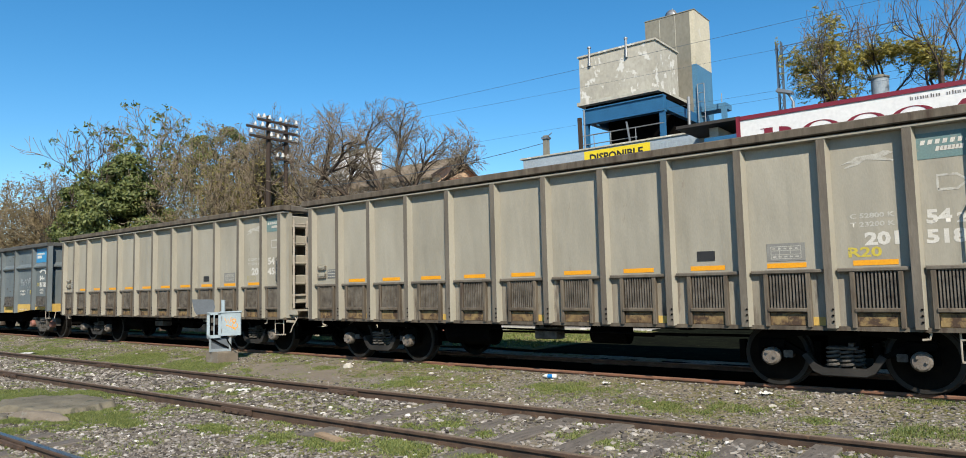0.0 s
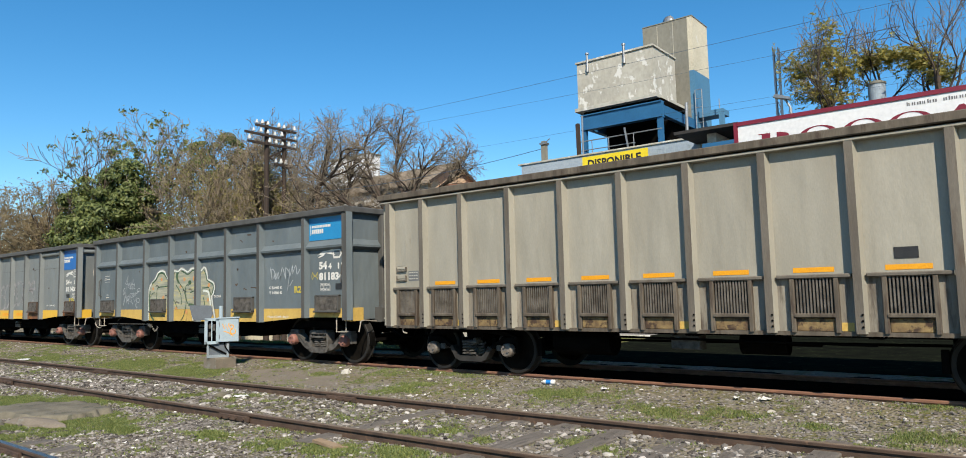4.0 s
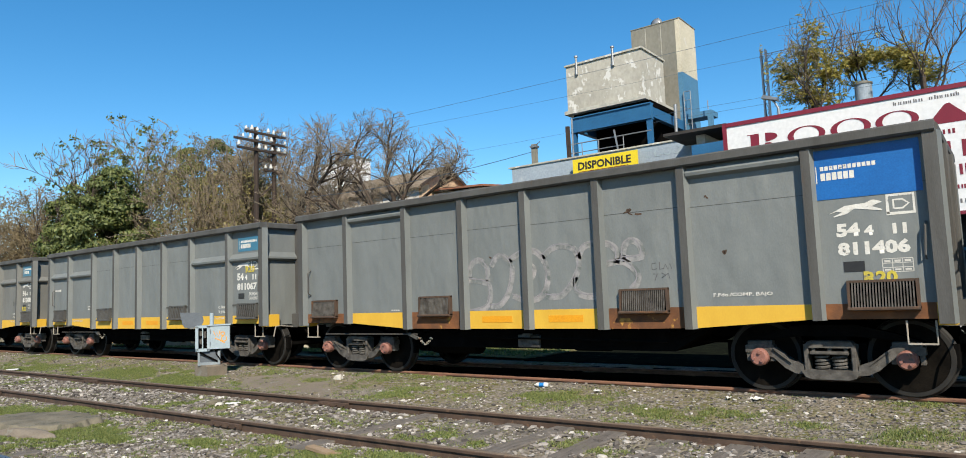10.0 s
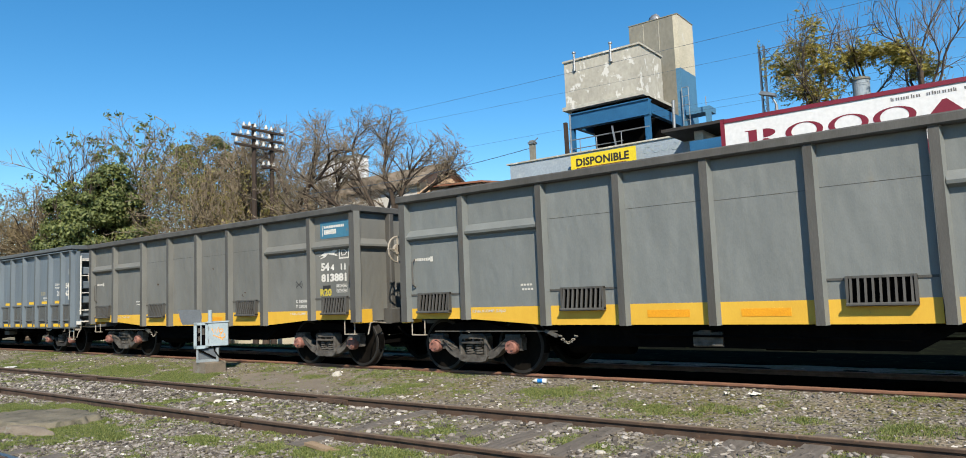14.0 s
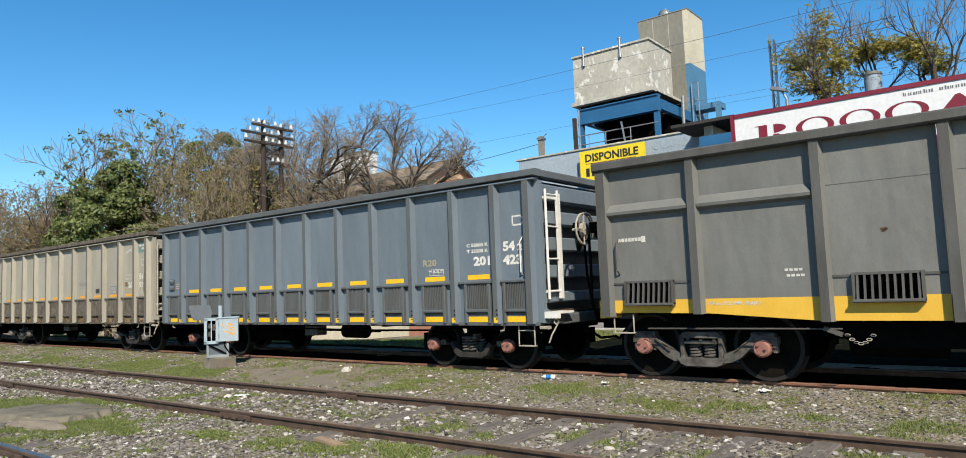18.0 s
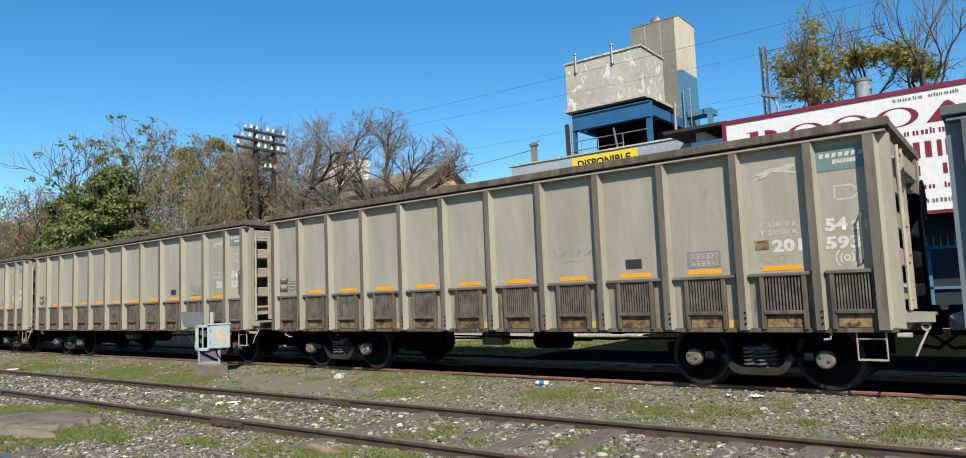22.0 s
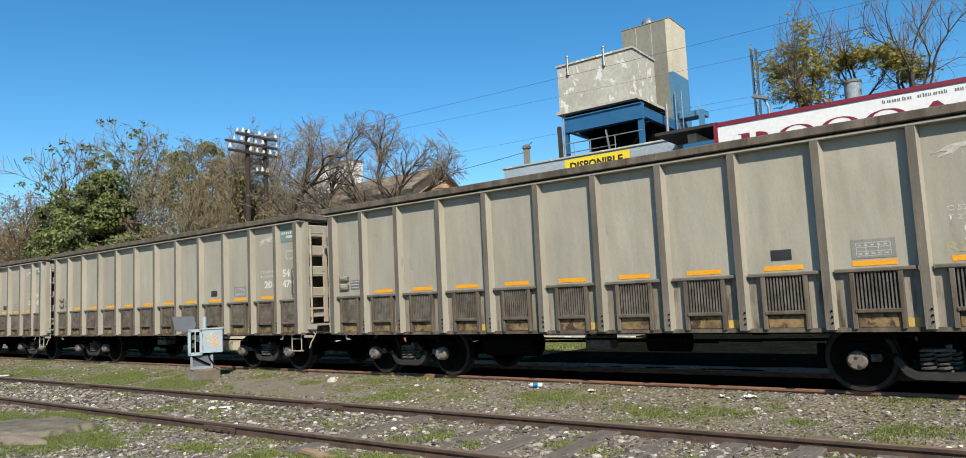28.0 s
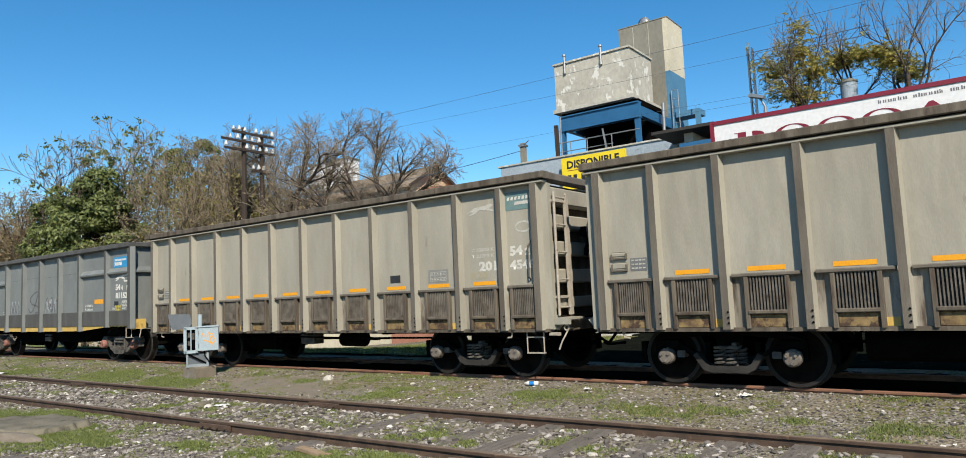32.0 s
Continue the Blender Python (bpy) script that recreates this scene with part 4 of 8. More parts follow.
vg.add([(x, y, rise(x, y) + 0.05 + 0.02 * noise.noise((x * 0.8, y * 0.8, 9))) for x in np.linspace(-60, -8.6, g).tolist() for y in (12.7, 14, 15.5, 17, 18.3, 19.44)],
       [(i * 6 + j, (i + 1) * 6 + j, (i + 1) * 6 + j + 1, i * 6 + j + 1) for i in range(g - 1) for j in range(5)])
tagged(part("grass_verge", vg, "verge", smooth=True, fix=False), "dry yellow-green grass verge beyond the track", "grass", kind="structure")


# the yard's shade beyond the track is held by its near-black colour
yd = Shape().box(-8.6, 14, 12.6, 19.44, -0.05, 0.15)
tagged(part("yard", yd, "yard"), "near-black yard between the track and the street front, shade in its colour", "yard", kind="structure")


def build_slab():
    bm = bmesh.new()
    bmesh.ops.create_grid(bm, x_segments=60, y_segments=44, size=1)
    for v in bm.verts:
        d = math.hypot(v.co.x, v.co.y * 1.05) + 0.22 * noise.noise((v.co.x * 2, v.co.y * 2, 3)) + 0.09 * noise.noise((v.co.x * 7, v.co.y * 7, 6))
        x, y = -10.75 + v.co.x * 1.0 + 0.25 * v.co.y, 3.95 + v.co.y * 0.68
        v.co = (x, y, rise(x, y) - 0.06 + 0.145 * min(1, max(0, (0.98 - d) * 11)) + 0.016 * noise.noise((x * 4, y * 6, 1)) + 0.010 * noise.noise((x * 15, y * 17, 2)))
    me = bpy.data.meshes.new("concrete_slab")
    bm.to_mesh(me)
    bm.free()
    tagged(part("concrete_slab", me, "slab", smooth=True, fix=False), "worn concrete slab half buried in earth", "slab", kind="structure")
    lump("concrete_chunk", "dark broken edge of the concrete slab", "rubble", -9.95, 3.52, (0.62, 0.13, 0.10), "asphalt", 0.35, 0.6, 0.1)
    lump("concrete_chunk", "flat grey piece of broken concrete", "rubble", -10.6, 3.15, (0.40, 0.16, 0.07), "slab", 0.2, 0.6, 0.1)
    s = Shape()
    p = [(-12.3, 8.75), (-12.5, 8.35), (-11.4, 7.5), (-10.4, 7.4), (-9.2, 7.45), (-9.0, 7.6), (-9.9, 8.35), (-10.6, 8.9), (-11.2, 9.05)]
    q = []
    for i, (x, y) in enumerate(p):     # a ragged, crumbling edge
        x2, y2 = p[(i + 1) % len(p)]
        for k in range(6):
            a, b = x + (x2 - x) * k / 6, y + (y2 - y) * k / 6
            q.append((a + 0.16 * noise.noise((a * 2.1, b * 2.1, 5)), b + 0.13 * noise.noise((a * 2.3, b * 2.3, 8))))
    s.prism([(x, y, 0.02) for x, y in q] + [(x, y, rise(x, y) + 0.006) for x, y in q])
    tagged(part("asphalt_patch", s, "asphalt"), "worn dark patch of old asphalt beside the track", "asphalt", kind="structure")
    s = Shape().beam((-5.95, 4.72, 0.10), (-5.55, 4.66, 0.085), 0.10, 0.03)
    s.beam((-5.62, 4.70, 0.075), (-5.48, 4.73, 0.07), 0.05, 0.02)
    tagged(part("plank_scrap", s, "timber"), "broken brown scrap of timber on the gravel", "plank")
    bottle = thing("plastic_bottle", "crushed blue and clear plastic bottle beside the rail", "bottle", at=(-5.93, 9.12, rise(-5.93, 9.12) + 0.045), turn=12)
    part("bottle_body", Shape().lathe([(-0.11, 0.016), (-0.105, 0.034), (-0.05, 0.036), (0.0, 0.028), (0.04, 0.034), (0.07, 0.030), (0.095, 0.012), (0.115, 0.012)], n=12), "paper", bottle, smooth=True).matrix_basis = pose(0, 0, 0, 0, 0, 90)
    part("bottle_label", Shape().lathe([(-0.05, 0.0375), (0.0, 0.0300), (0.03, 0.0345)], n=12), "brightblue", bottle, "bright blue label").matrix_basis = pose(0, 0, 0, 0, 0, 90)
    for k, (x, y, a) in enumerate([(-21.2, 7.2, 0.22), (-2.72, 9.12, 0.075), (-3.05, 9.05, 0.05), (-4.9, 9.0, 0.06), (-9.7, 6.25, 0.10)]):
        s = Shape()
        g = 5
        s.add([(a * (i / g - 0.5) * 2, a * (j / g - 0.5) * 1.3, 0.035 * noise.noise((i * 0.7 + k, j * 0.9, k)) + 0.02) for i in range(g + 1) for j in range(g + 1)],
              [(i * (g + 1) + j, (i + 1) * (g + 1) + j, (i + 1) * (g + 1) + j + 1, i * (g + 1) + j + 1) for i in range(g) for j in range(g)])
        ob = part("paper_scrap", s, "paper", smooth=True)
        ob.matrix_basis = pose(x, y, rise(x, y) + 0.01, 0, 0, k * 50)
        tagged(ob, "crumpled white scrap of litter on the gravel", "litter")


build_slab()


# ---- the line-side cabinet ----
def build_cabinet():
    X, Y = -13.85, 8.40
    g = 0.345
    c = thing("trackside_cabinet", "pale blue-grey metal trackside equipment cabinet with its door open", "equipment cabinet", at=(X, Y, g + 0.015), turn=56)
    c.scale = (0.655, 0.655, 0.745)
    plinth = part("plinth", Shape().box(X - 0.22, X + 0.24, Y - 0.24, Y + 0.24, -0.05, 0.327, 0.03), "asphalt")
    tagged(plinth, "low worn concrete plinth under the trackside cabinet", "plinth")
    part("pedestal", Shape().box(-0.38, -0.31, -0.24, 0.24, -0.05, 0.34).box(0.23, 0.30, -0.24, 0.24, -0.05, 0.34).box(-0.31, 0.23, -0.24, 0.24, -0.05, 0.03), "boxmid", c)
    # slate tone: the shade on the recessed panel is put into its colour
    part("pedestal_panel", Shape().box(-0.31, 0.23, -0.19, 0.22, 0.03, 0.34), "boxdark", c, "slate-grey inner panel of the pedestal")
    part("brace", Shape().beam((-0.32, -0.245, 0.32), (0.22, -0.245, 0.04), 0.03, 0.05), "under", c)
    body = Shape()
    body.box(-0.45, -0.36, -0.28, 0.28, 0.34, 1.06).box(-0.10, -0.02, -0.28, 0.28, 0.34, 1.06)
    body.box(-0.45, -0.02, -0.28, 0.28, 0.34, 0.42).box(-0.45, -0.02, -0.28, 0.28, 1.0, 1.07).box(-0.45, -0.02, 0.22, 0.28, 0.34, 1.06)
    part("open_frame", body, "boxgrey", c)
    inner = Shape().box(-0.36, -0.10, -0.10, 0.2, 0.42, 1.0)
    for k in range(4):
        inner.tube((-0.30 + 0.05 * k, -0.14, 0.48), (-0.30 + 0.05 * k, -0.14, 0.95), 0.012, 6)
    part("relay_rack", inner, "under", c)
    part("relay", Shape().box(-0.33, -0.24, -0.17, -0.1, 0.55, 0.68).box(-0.22, -0.13, -0.17, -0.1, 0.72, 0.9).box(-0.33, -0.25, -0.17, -0.1, 0.78, 0.92), "cast", c)
    part("divider", Shape().box(-0.245, -0.215, -0.285, -0.25, 0.42, 1.0), "boxgrey", c)
    part("case", Shape().box(-0.02, 0.60, -0.32, 0.30, 0.40, 1.05, 0.012), "boxgrey", c)
    part("lid", Shape().box(-0.06, 0.63, -0.35, 0.33, 1.05, 1.085, 0.008), "boxgrey", c)
    for z in (0.5, 0.85):
        part("hinge", Shape().tube((0.0, -0.335, z), (0.0, -0.335, z + 0.1), 0.015, 8), "galv", c)
    part("vent_pipe", Shape().tube((0.04, -0.1, 1.0), (0.04, -0.1, 1.42), 0.065, 14), "boxgrey", c)
    part("open_lid", Shape().plate([(-0.95, 1.46), (-0.28, 1.44), (-0.22, 1.20), (-0.30, 1.02), (-0.80, 1.02), (-0.86, 1.12)], 0.1, 0.14), "boxdark", c, "slate-grey lid tilted up")
    part("cable", Shape().path([(0.15, -0.2, 0.42), (0.18, -0.22, 0.25), (0.3, -0.3, 0.1), (0.42, -0.32, 0.03)], 0.02), "under", c)
    tag = Shape()
    tag.ribbon([(0.10, 0.90), (0.16, 0.76), (0.20, 0.88), (0.25, 0.75), (0.30, 0.92)], 0.025, -0.3235)
    tag.ribbon(arc(0.38, 0.82, 0.06, 0.05, 0, 360), 0.025, -0.3235)
    tag.ribbon(arc(0.42, 0.68, 0.08, 0.07, 100, 420), 0.025, -0.3235)
    tag.ribbon([(0.14, 0.70), (0.26, 0.66), (0.44, 0.56)], 0.025, -0.3235)
    part("spray_tag", tag, "mark", c, "orange spray-paint scrawl")


build_cabinet()


# ---- buildings behind the line ----
def build_workshop():
    """Low parapet wall with the water tank and shaft above it."""
    w = thing("workshop_building", "old workshop with blue-grey parapet wall and dark roof space", "building", kind="structure")
    part("wall", Shape().box(-16.6, -8.14, 24.0, 24.3, -0.4, 6.85), "parapet", w)
    part("coping", Shape().box(-16.75, -8.1, 23.95, 24.35, 6.85, 6.91), "concrete", w)
    part("side_wall", Shape().box(-16.6, -16.3, 24.3, 36, -0.4, 6.8).box(-8.44, -8.14, 24.3, 36, 0, 6.6), "parapet", w)
    part("rear_wall", Shape().box(-16.3, -8.44, 35.7, 36.0, 0, 6.8), "parapet", w)
    part("roof_slab", Shape().box(-16.3, -8.44, 24.3, 35.7, 6.3, 6.5), "darkroof", w)
    for k in range(14):
        part("brick_course", Shape().box(-16.6 + 0.6 * k, -16.6 + 0.6 * k + 0.59, 23.96, 24.0, 0.05, 0.62), "brick", w, "pink brick base course" if k == 0 else "")
    for x in (-15.2, -11.2):
        d = part("roller_shutter", Shape().box(x, x + 2.2, 23.97, 24.0, 0.62, 3.0), "galv", w, "closed grey roller shutter")
        s = Shape()
        for k in range(18):
            s.box(x + 0.03, x + 2.17, 23.95, 23.97, 0.66 + 0.13 * k, 0.75 + 0.13 * k)
        part("slat", s, "galv", d)
    # worn painted words on the parapet, past reading
    s = Shape()
    for k, x in enumerate((-10.4, -10.05, -9.7, -9.35, -9.0)):
        s.ribbon(arc(x, 6.55, 0.13, 0.13, 40 + 50 * k, 300 + 50 * k), 0.05, 23.99)
    part("faded_lettering", s, "boxgrey", w)

    sg = thing("yellow_sign", "yellow sign board with black capitals on the parapet", "sign")
    part("board", Shape().box(-13.46, -10.72, 23.66, 23.72, 5.45, 6.71), "signyellow", sg)
    letters("DISPONIBLE", -13.22, -10.98, 6.26, 6.58, 23.655, "ink", sg, label="black capital letters", bold=0.035)
    part("rule", Shape().box(-13.2, -11.1, 23.652, 23.658, 6.185, 6.205), "signred", sg)
    for k in range(9):
        part("bar", Shape().box(-13.2 + 0.245 * k + (0.1 if k > 1 else 0), -13.2 + 0.245 * k + 0.15 + (0.1 if k > 1 else 0), 23.652, 23.658, 5.70, 6.02), "ink", sg)
    for x in (-13.2, -11.0):
        for z in (5.6, 6.4):
            part("bracket", Shape().box(x, x + 0.06, 23.72, 24.0, z, z + 0.06), "galv", sg)

    tk = thing("water_tank", "weathered rectangular concrete water tank on a blue steel frame", "water tank")
    part("tank_body", Shape().box(-15.46, -11.80, 27.0, 29.35, 9.66, 11.72), "concrete", tk, "stained grey concrete with white patches")
    part("rim", Shape().box(-15.52, -11.74, 26.94, 29.4, 11.72, 11.80), "concrete", tk)
    part("base_slab", Shape().box(-15.56, -11.66, 26.85, 31.6, 9.50, 9.66), "concrete", tk)
    for x, y in ((-14.9, 26.96), (-13.1, 26.96)):
        part("overflow_pipe", Shape().tube((x, y, 11.45), (x, y, 12.05), 0.055, 10).tube((x, y, 12.05), (x, y, 12.12), 0.085, 10).tube((x, y, 11.25), (x, y, 11.45), 0.07, 10), "galv", tk)
    for y in (26.5, 31.0):
        part("beam", Shape().box(-15.05, -11.3, y, y + 0.22, 8.56, 9.14), "bluepaint", tk, "blue painted steel girder")
        part("flange", Shape().box(-15.05, -11.3, y - 0.06, y + 0.28, 9.14, 9.19).box(-15.05, -11.3, y - 0.06, y + 0.28, 8.51, 8.56), "bluepaint", tk)
    part("side_beam", Shape().box(-11.5, -11.28, 26.72, 31.0, 8.6, 9.02), "bluepaint", tk)
    part("side_beam", Shape().box(-15.05, -14.83, 26.72, 31.0, 8.6, 9.02), "bluepaint", tk)
    for x in (-15.05, -11.52):
        for y in (26.5, 31.0):
            part("column", Shape().box(x, x + 0.20, y, y + 0.20, 6.5, 8.51), "bluepaint", tk)
    # added near-black slab, standing in for the shaded gap below the tank
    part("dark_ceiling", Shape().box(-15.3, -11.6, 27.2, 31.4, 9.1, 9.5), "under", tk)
    for y in (28.5, 29.8):
        part("brace", Shape().beam((-14.9, y, 6.6), (-13.1, y, 9.2), 0.08), "darkroof", tk)
        part("brace", Shape().beam((-11.6, y, 6.6), (-13.1, y, 9.2), 0.08), "darkroof", tk)
    # added near-black block and screen, standing in for the shaded void behind
    part("dark_store", Shape().box(-14.7, -11.6, 28.2, 31.0, 6.5, 9.3), "under", tk, "near-black block standing in for the shade under the tank")
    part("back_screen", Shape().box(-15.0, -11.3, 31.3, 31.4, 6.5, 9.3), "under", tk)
    rl = Shape().path([(-15.0, 26.2, 7.95), (-11.2, 26.2, 7.95)], 0.025).path([(-15.0, 26.2, 7.55), (-12.4, 26.2, 7.55)], 0.02)
    for x in (-14.4, -13.6, -12.45):
        rl.tube((x, 26.2, 6.5), (x, 26.2, 7.95), 0.02)
    part("hand_rail", rl, "galv", tk)
    part("prop", Shape().beam((-12.55, 26.0, 6.9), (-12.75, 26.0, 8.2), 0.06), "galv", tk, "leaning pale timber prop")

    sh = thing("stair_shaft", "tall concrete stair shaft with cream and blue painted side", "tower")
    # front kept greyer than the side: its shade is put into the colour
    part("front", Shape().box(-13.56, -11.40, 30.0, 30.2, 6.5, 13.78), "concrete_dark", sh)
    part("side", Shape().box(-11.40, -11.18, 30.0, 31.9, 11.28, 13.78), "cream", sh, "cream rendered side")
    part("side_lower", Shape().box(-11.40, -11.18, 30.0, 31.9, 6.5, 11.28), "bluewash", sh, "faded blue lower side")
    part("back", Shape().box(-13.56, -11.40, 31.7, 31.9, 6.5, 13.78).box(-13.56, -13.36, 30.2, 31.7, 6.5, 13.78), "concrete_dark", sh)
    part("roof", Shape().box(-13.58, -11.16, 29.98, 31.92, 13.78, 13.82), "concrete_dark", sh)
    for x in (-12.85, -12.1):
        part("joint", Shape().box(x, x + 0.025, 29.985, 30.0, 9.6, 13.7), "concrete", sh)
    part("dish", Shape().lathe([(0.0, 0.02), (0.03, 0.16), (0.10, 0.30), (0.105, 0.29), (0.03, 0.15)], (-12.55, 30.6, 14.05), 18), "galv", sh, "small satellite dish", True)
    part("dish_mast", Shape().tube((-12.45, 30.7, 13.8), (-12.45, 30.7, 14.35), 0.025), "galv", sh)
    part("balcony", Shape().box(-11.2, -10.05, 30.2, 31.0, 9.1, 9.35).box(-10.25, -10.05, 30.2, 30.4, 8.4, 9.1), "bluewash", sh)
    s = Shape()
    for x in (-11.15, -10.85, -10.1):
        s.tube((x, 29.9, 8.0 if x < -10.5 else 9.3), (x, 29.9, 10.3 if x < -10.5 else 9.7), 0.02)
    for z in (8.2, 8.5, 8.8, 9.5, 9.9, 10.3):
        s.tube((-11.15, 29.9, z), (-10.85, 29.9, z), 0.015)
    s.path([(-11.15, 29.75, 8.45), (-10.6, 29.75, 8.5), (-10.45, 29.9, 8.4)], 0.02).path([(-11.15, 29.75, 8.2), (-10.6, 29.75, 8.25)], 0.02)
    part("cat_ladder", s, "galv", sh)
    part("conduit", Shape().tube((-11.05, 28.4, 6.7), (-11.0, 28.4, 9.4), 0.07, 10), "galv", sh)

    po = thing("timber_post", "old timber post beside the tank frame", "post")
    part("shaft", Shape().beam((-14.35, 25.0, 6.5), (-14.38, 25.0, 8.45), 0.14, 0.14), "pole", po)
    part("pipe", Shape().tube((-14.16, 25.0, 6.5), (-14.16, 25.0, 8.75), 0.04, 8), "galv", po)
    po = thing("chimney_post", "short concrete post with cable clamps on the parapet", "post")
    part("shaft", Shape().box(-15.62, -15.42, 24.05, 24.25, 6.85, 7.75), "concrete_dark", po)
    part("clamp", Shape().box(-15.66, -15.38, 24.0, 24.3, 7.6, 7.68).tube((-15.4, 24.1, 7.7), (-15.2, 24.1, 7.82), 0.02), "galv", po)


build_workshop()


def build_shop():
    b = thing("street_front", "dark street front with blue beams, posters and barred windows", "building", kind="structure")
    part("upper_wall", Shape().box(-8.1, 9.0, 22.3, 22.6, 2.9, 6.25), "darkroof", b, "dark sheet wall behind the billboard")
    part("roof", Shape().box(-9.0, -6.9, 22.0, 34, 6.62, 6.72).box(-6.9, 9.0, 22.3, 34, 6.25, 6.35), "darkroof", b)
    part("gutter_beam", Shape().box(-8.1, -6.6, 22.1, 22.3, 5.85, 6.2), "bluepaint", b)
    part("side_wall", Shape().box(-8.1, -7.8, 22.6, 34, 0, 6.62), "plaster", b)
    part("end_wall", Shape().box(8.7, 9.0, 22.6, 34, 0, 6.25).box(-8.1, 9.0, 33.7, 34, 0, 6.25), "plaster", b)
    part("blue_wall", Shape().box(-8.1, -3.62, 22.0, 22.3, 0.0, 3.12), "brightblue", b, "plain bright blue painted wall")
    for k in range(3):
        part("wall_seam", Shape().box(-7.0 + 1.25 * k, -6.98 + 1.25 * k, 21.992, 22.0, 0.05, 3.1), "bluepaint", b)
    part("lintel", Shape().box(-3.62, -1.9, 22.0, 22.3, 2.55, 3.1), "brightblue", b, "bright blue painted beam")
    part("dark_beam", Shape().box(-3.62, -1.9, 22.1, 22.3, 2.38, 2.55), "darkroof", b)
    part("pasted_wall", Shape().box(-3.62, -2.35, 22.25, 22.4, 0.15, 2.38), "poster", b, "wall of torn pasted posters")
    part("gate_pillar", Shape().box(-2.30, -1.92, 21.8, 22.25, 0.05, 2.75, 0.03), "brightblue", b, "bright blue gate pillar")
    part("pillar_cap", Shape().box(-2.34, -1.88, 21.76, 22.3, 2.75, 2.83), "bluepaint", b)
    part("plinth", Shape().box(-1.9, 9.0, 22.2, 22.4, 0, 0.45), "plaster", b)
    part("shade", Shape().box(-1.9, 9.0, 22.38, 22.42, 2.35, 2.9), "darkroof", b)
    for k in range(6):
        x = -1.88 + 1.3 * k
        wdw = part("window", Shape().box(x, x + 1.3, 22.36, 22.40, 0.45, 2.35), "glass", b)
        fr = Shape()
        for a in (x, x + 1.22):
            fr.box(a, a + 0.08, 22.28, 22.38, 0.45, 2.4)
        fr.box(x, x + 1.3, 22.28, 22.36, 0.45, 0.52).box(x, x + 1.3, 22.28, 22.36, 1.2, 1.27).box(x, x + 1.3, 22.28, 22.36, 2.28, 2.36)
        part("window_frame", fr, "galv" if k else "bluewash", wdw)
    sp = Shape()
    for k in range(50):
        x = -1.85 + 0.16 * k
        sp.tube((x, 22.2, 2.36), (x, 22.2, 2.66), 0.018, 5, 0.004)
    part("spike_row", sp, "galv", b, "row of steel spikes above the windows")
    pv = part("pavement", Shape().box(-16.6, -9.0, 19.6, 24.0, -0.4, 0.13), "pave")
    tagged(pv, "pale grey pavement along the street front", "pavement", kind="structure")
    kb = part("kerb", Shape().box(-16.6, -9.0, 19.45, 19.6, -0.4, 0.16, 0.01), "concrete")
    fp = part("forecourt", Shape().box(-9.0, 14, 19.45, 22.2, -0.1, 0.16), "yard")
    tagged(fp, "near-black forecourt along the street front, shade in its colour", "pavement", kind="structure")
    tagged(kb, "low concrete kerb", "kerb", kind="structure")

    s = thing("billboard", "large white billboard with dark red border and lettering shapes", "billboard")
    x0, x1, z0, z1 = -6.60, 4.2, 3.20, 6.36
    part("panel", Shape().box(x0, x1, 21.0, 21.06, z0, z1), "signwhite", s)
    part("frame_top", Shape().box(x0, x1, 20.97, 21.07, z1 - 0.02, z1 + 0.10), "signred", s)
    part("frame_bottom", Shape().box(x0, x1, 20.97, 21.07, z0 - 0.06, z0 + 0.03), "signred", s)
    part("frame_side", Shape().box(x0 - 0.10, x0 + 0.02, 20.97, 21.07, z0 - 0.06, z1 + 0.10), "signred", s)
    part("frame_side", Shape().box(x1 - 0.02, x1 + 0.10, 20.97, 21.07, z0 - 0.06, z1 + 0.10), "signred", s)
    for x in (-6.0, -2.4, 1.2, 3.8):
        part("strut", Shape().beam((x, 21.06, 4.0), (x, 22.3, 4.0), 0.07), "galv", s)
        part("strut", Shape().beam((x, 21.06, 6.2), (x, 22.3, 5.6), 0.07), "galv", s)
    y = 20.992
    # the trade name as plain shapes: a notched block, three rings thick at their sides and a wedge, all dark red
    def ring(cx):
        outer, inner = arc(cx, 5.745, 0.50, 0.26, 0, 360, 30), arc(cx, 5.745, 0.335, 0.235, 0, 360, 30)
        sh = Shape()
        sh.add([(x, y, z) for x, z in outer] + [(x, y, z) for x, z in inner], [(k, k + 1, 32 + k, 31 + k) for k in range(30)])
        part("name_shape", sh, "signred", s, fix=False)
    part("name_shape", Shape().box(-5.90, -5.66, y, y + 0.008, 5.50, 5.98).box(-6.0, -5.56, y, y + 0.008, 5.48, 5.50).box(-6.0, -5.66, y, y + 0.008, 5.98, 6.0), "signred", s)
    part("name_shape", Shape().plate(arc(-5.48, 5.86, 0.34, 0.13, -90, 90, 12), y, y + 0.008).plate([(-5.50, 5.70), (-5.36, 5.70), (-5.02, 5.48), (-5.50, 5.48)], y, y + 0.008), "signred", s)
    ring(-4.375)
    ring(-3.25)
    ring(-2.15)
    part("name_shape", Shape().plate([(-0.98, 6.0), (-1.08, 5.98), (-1.50, 5.49), (-0.48, 5.49)], y, y + 0.008), "signred", s)
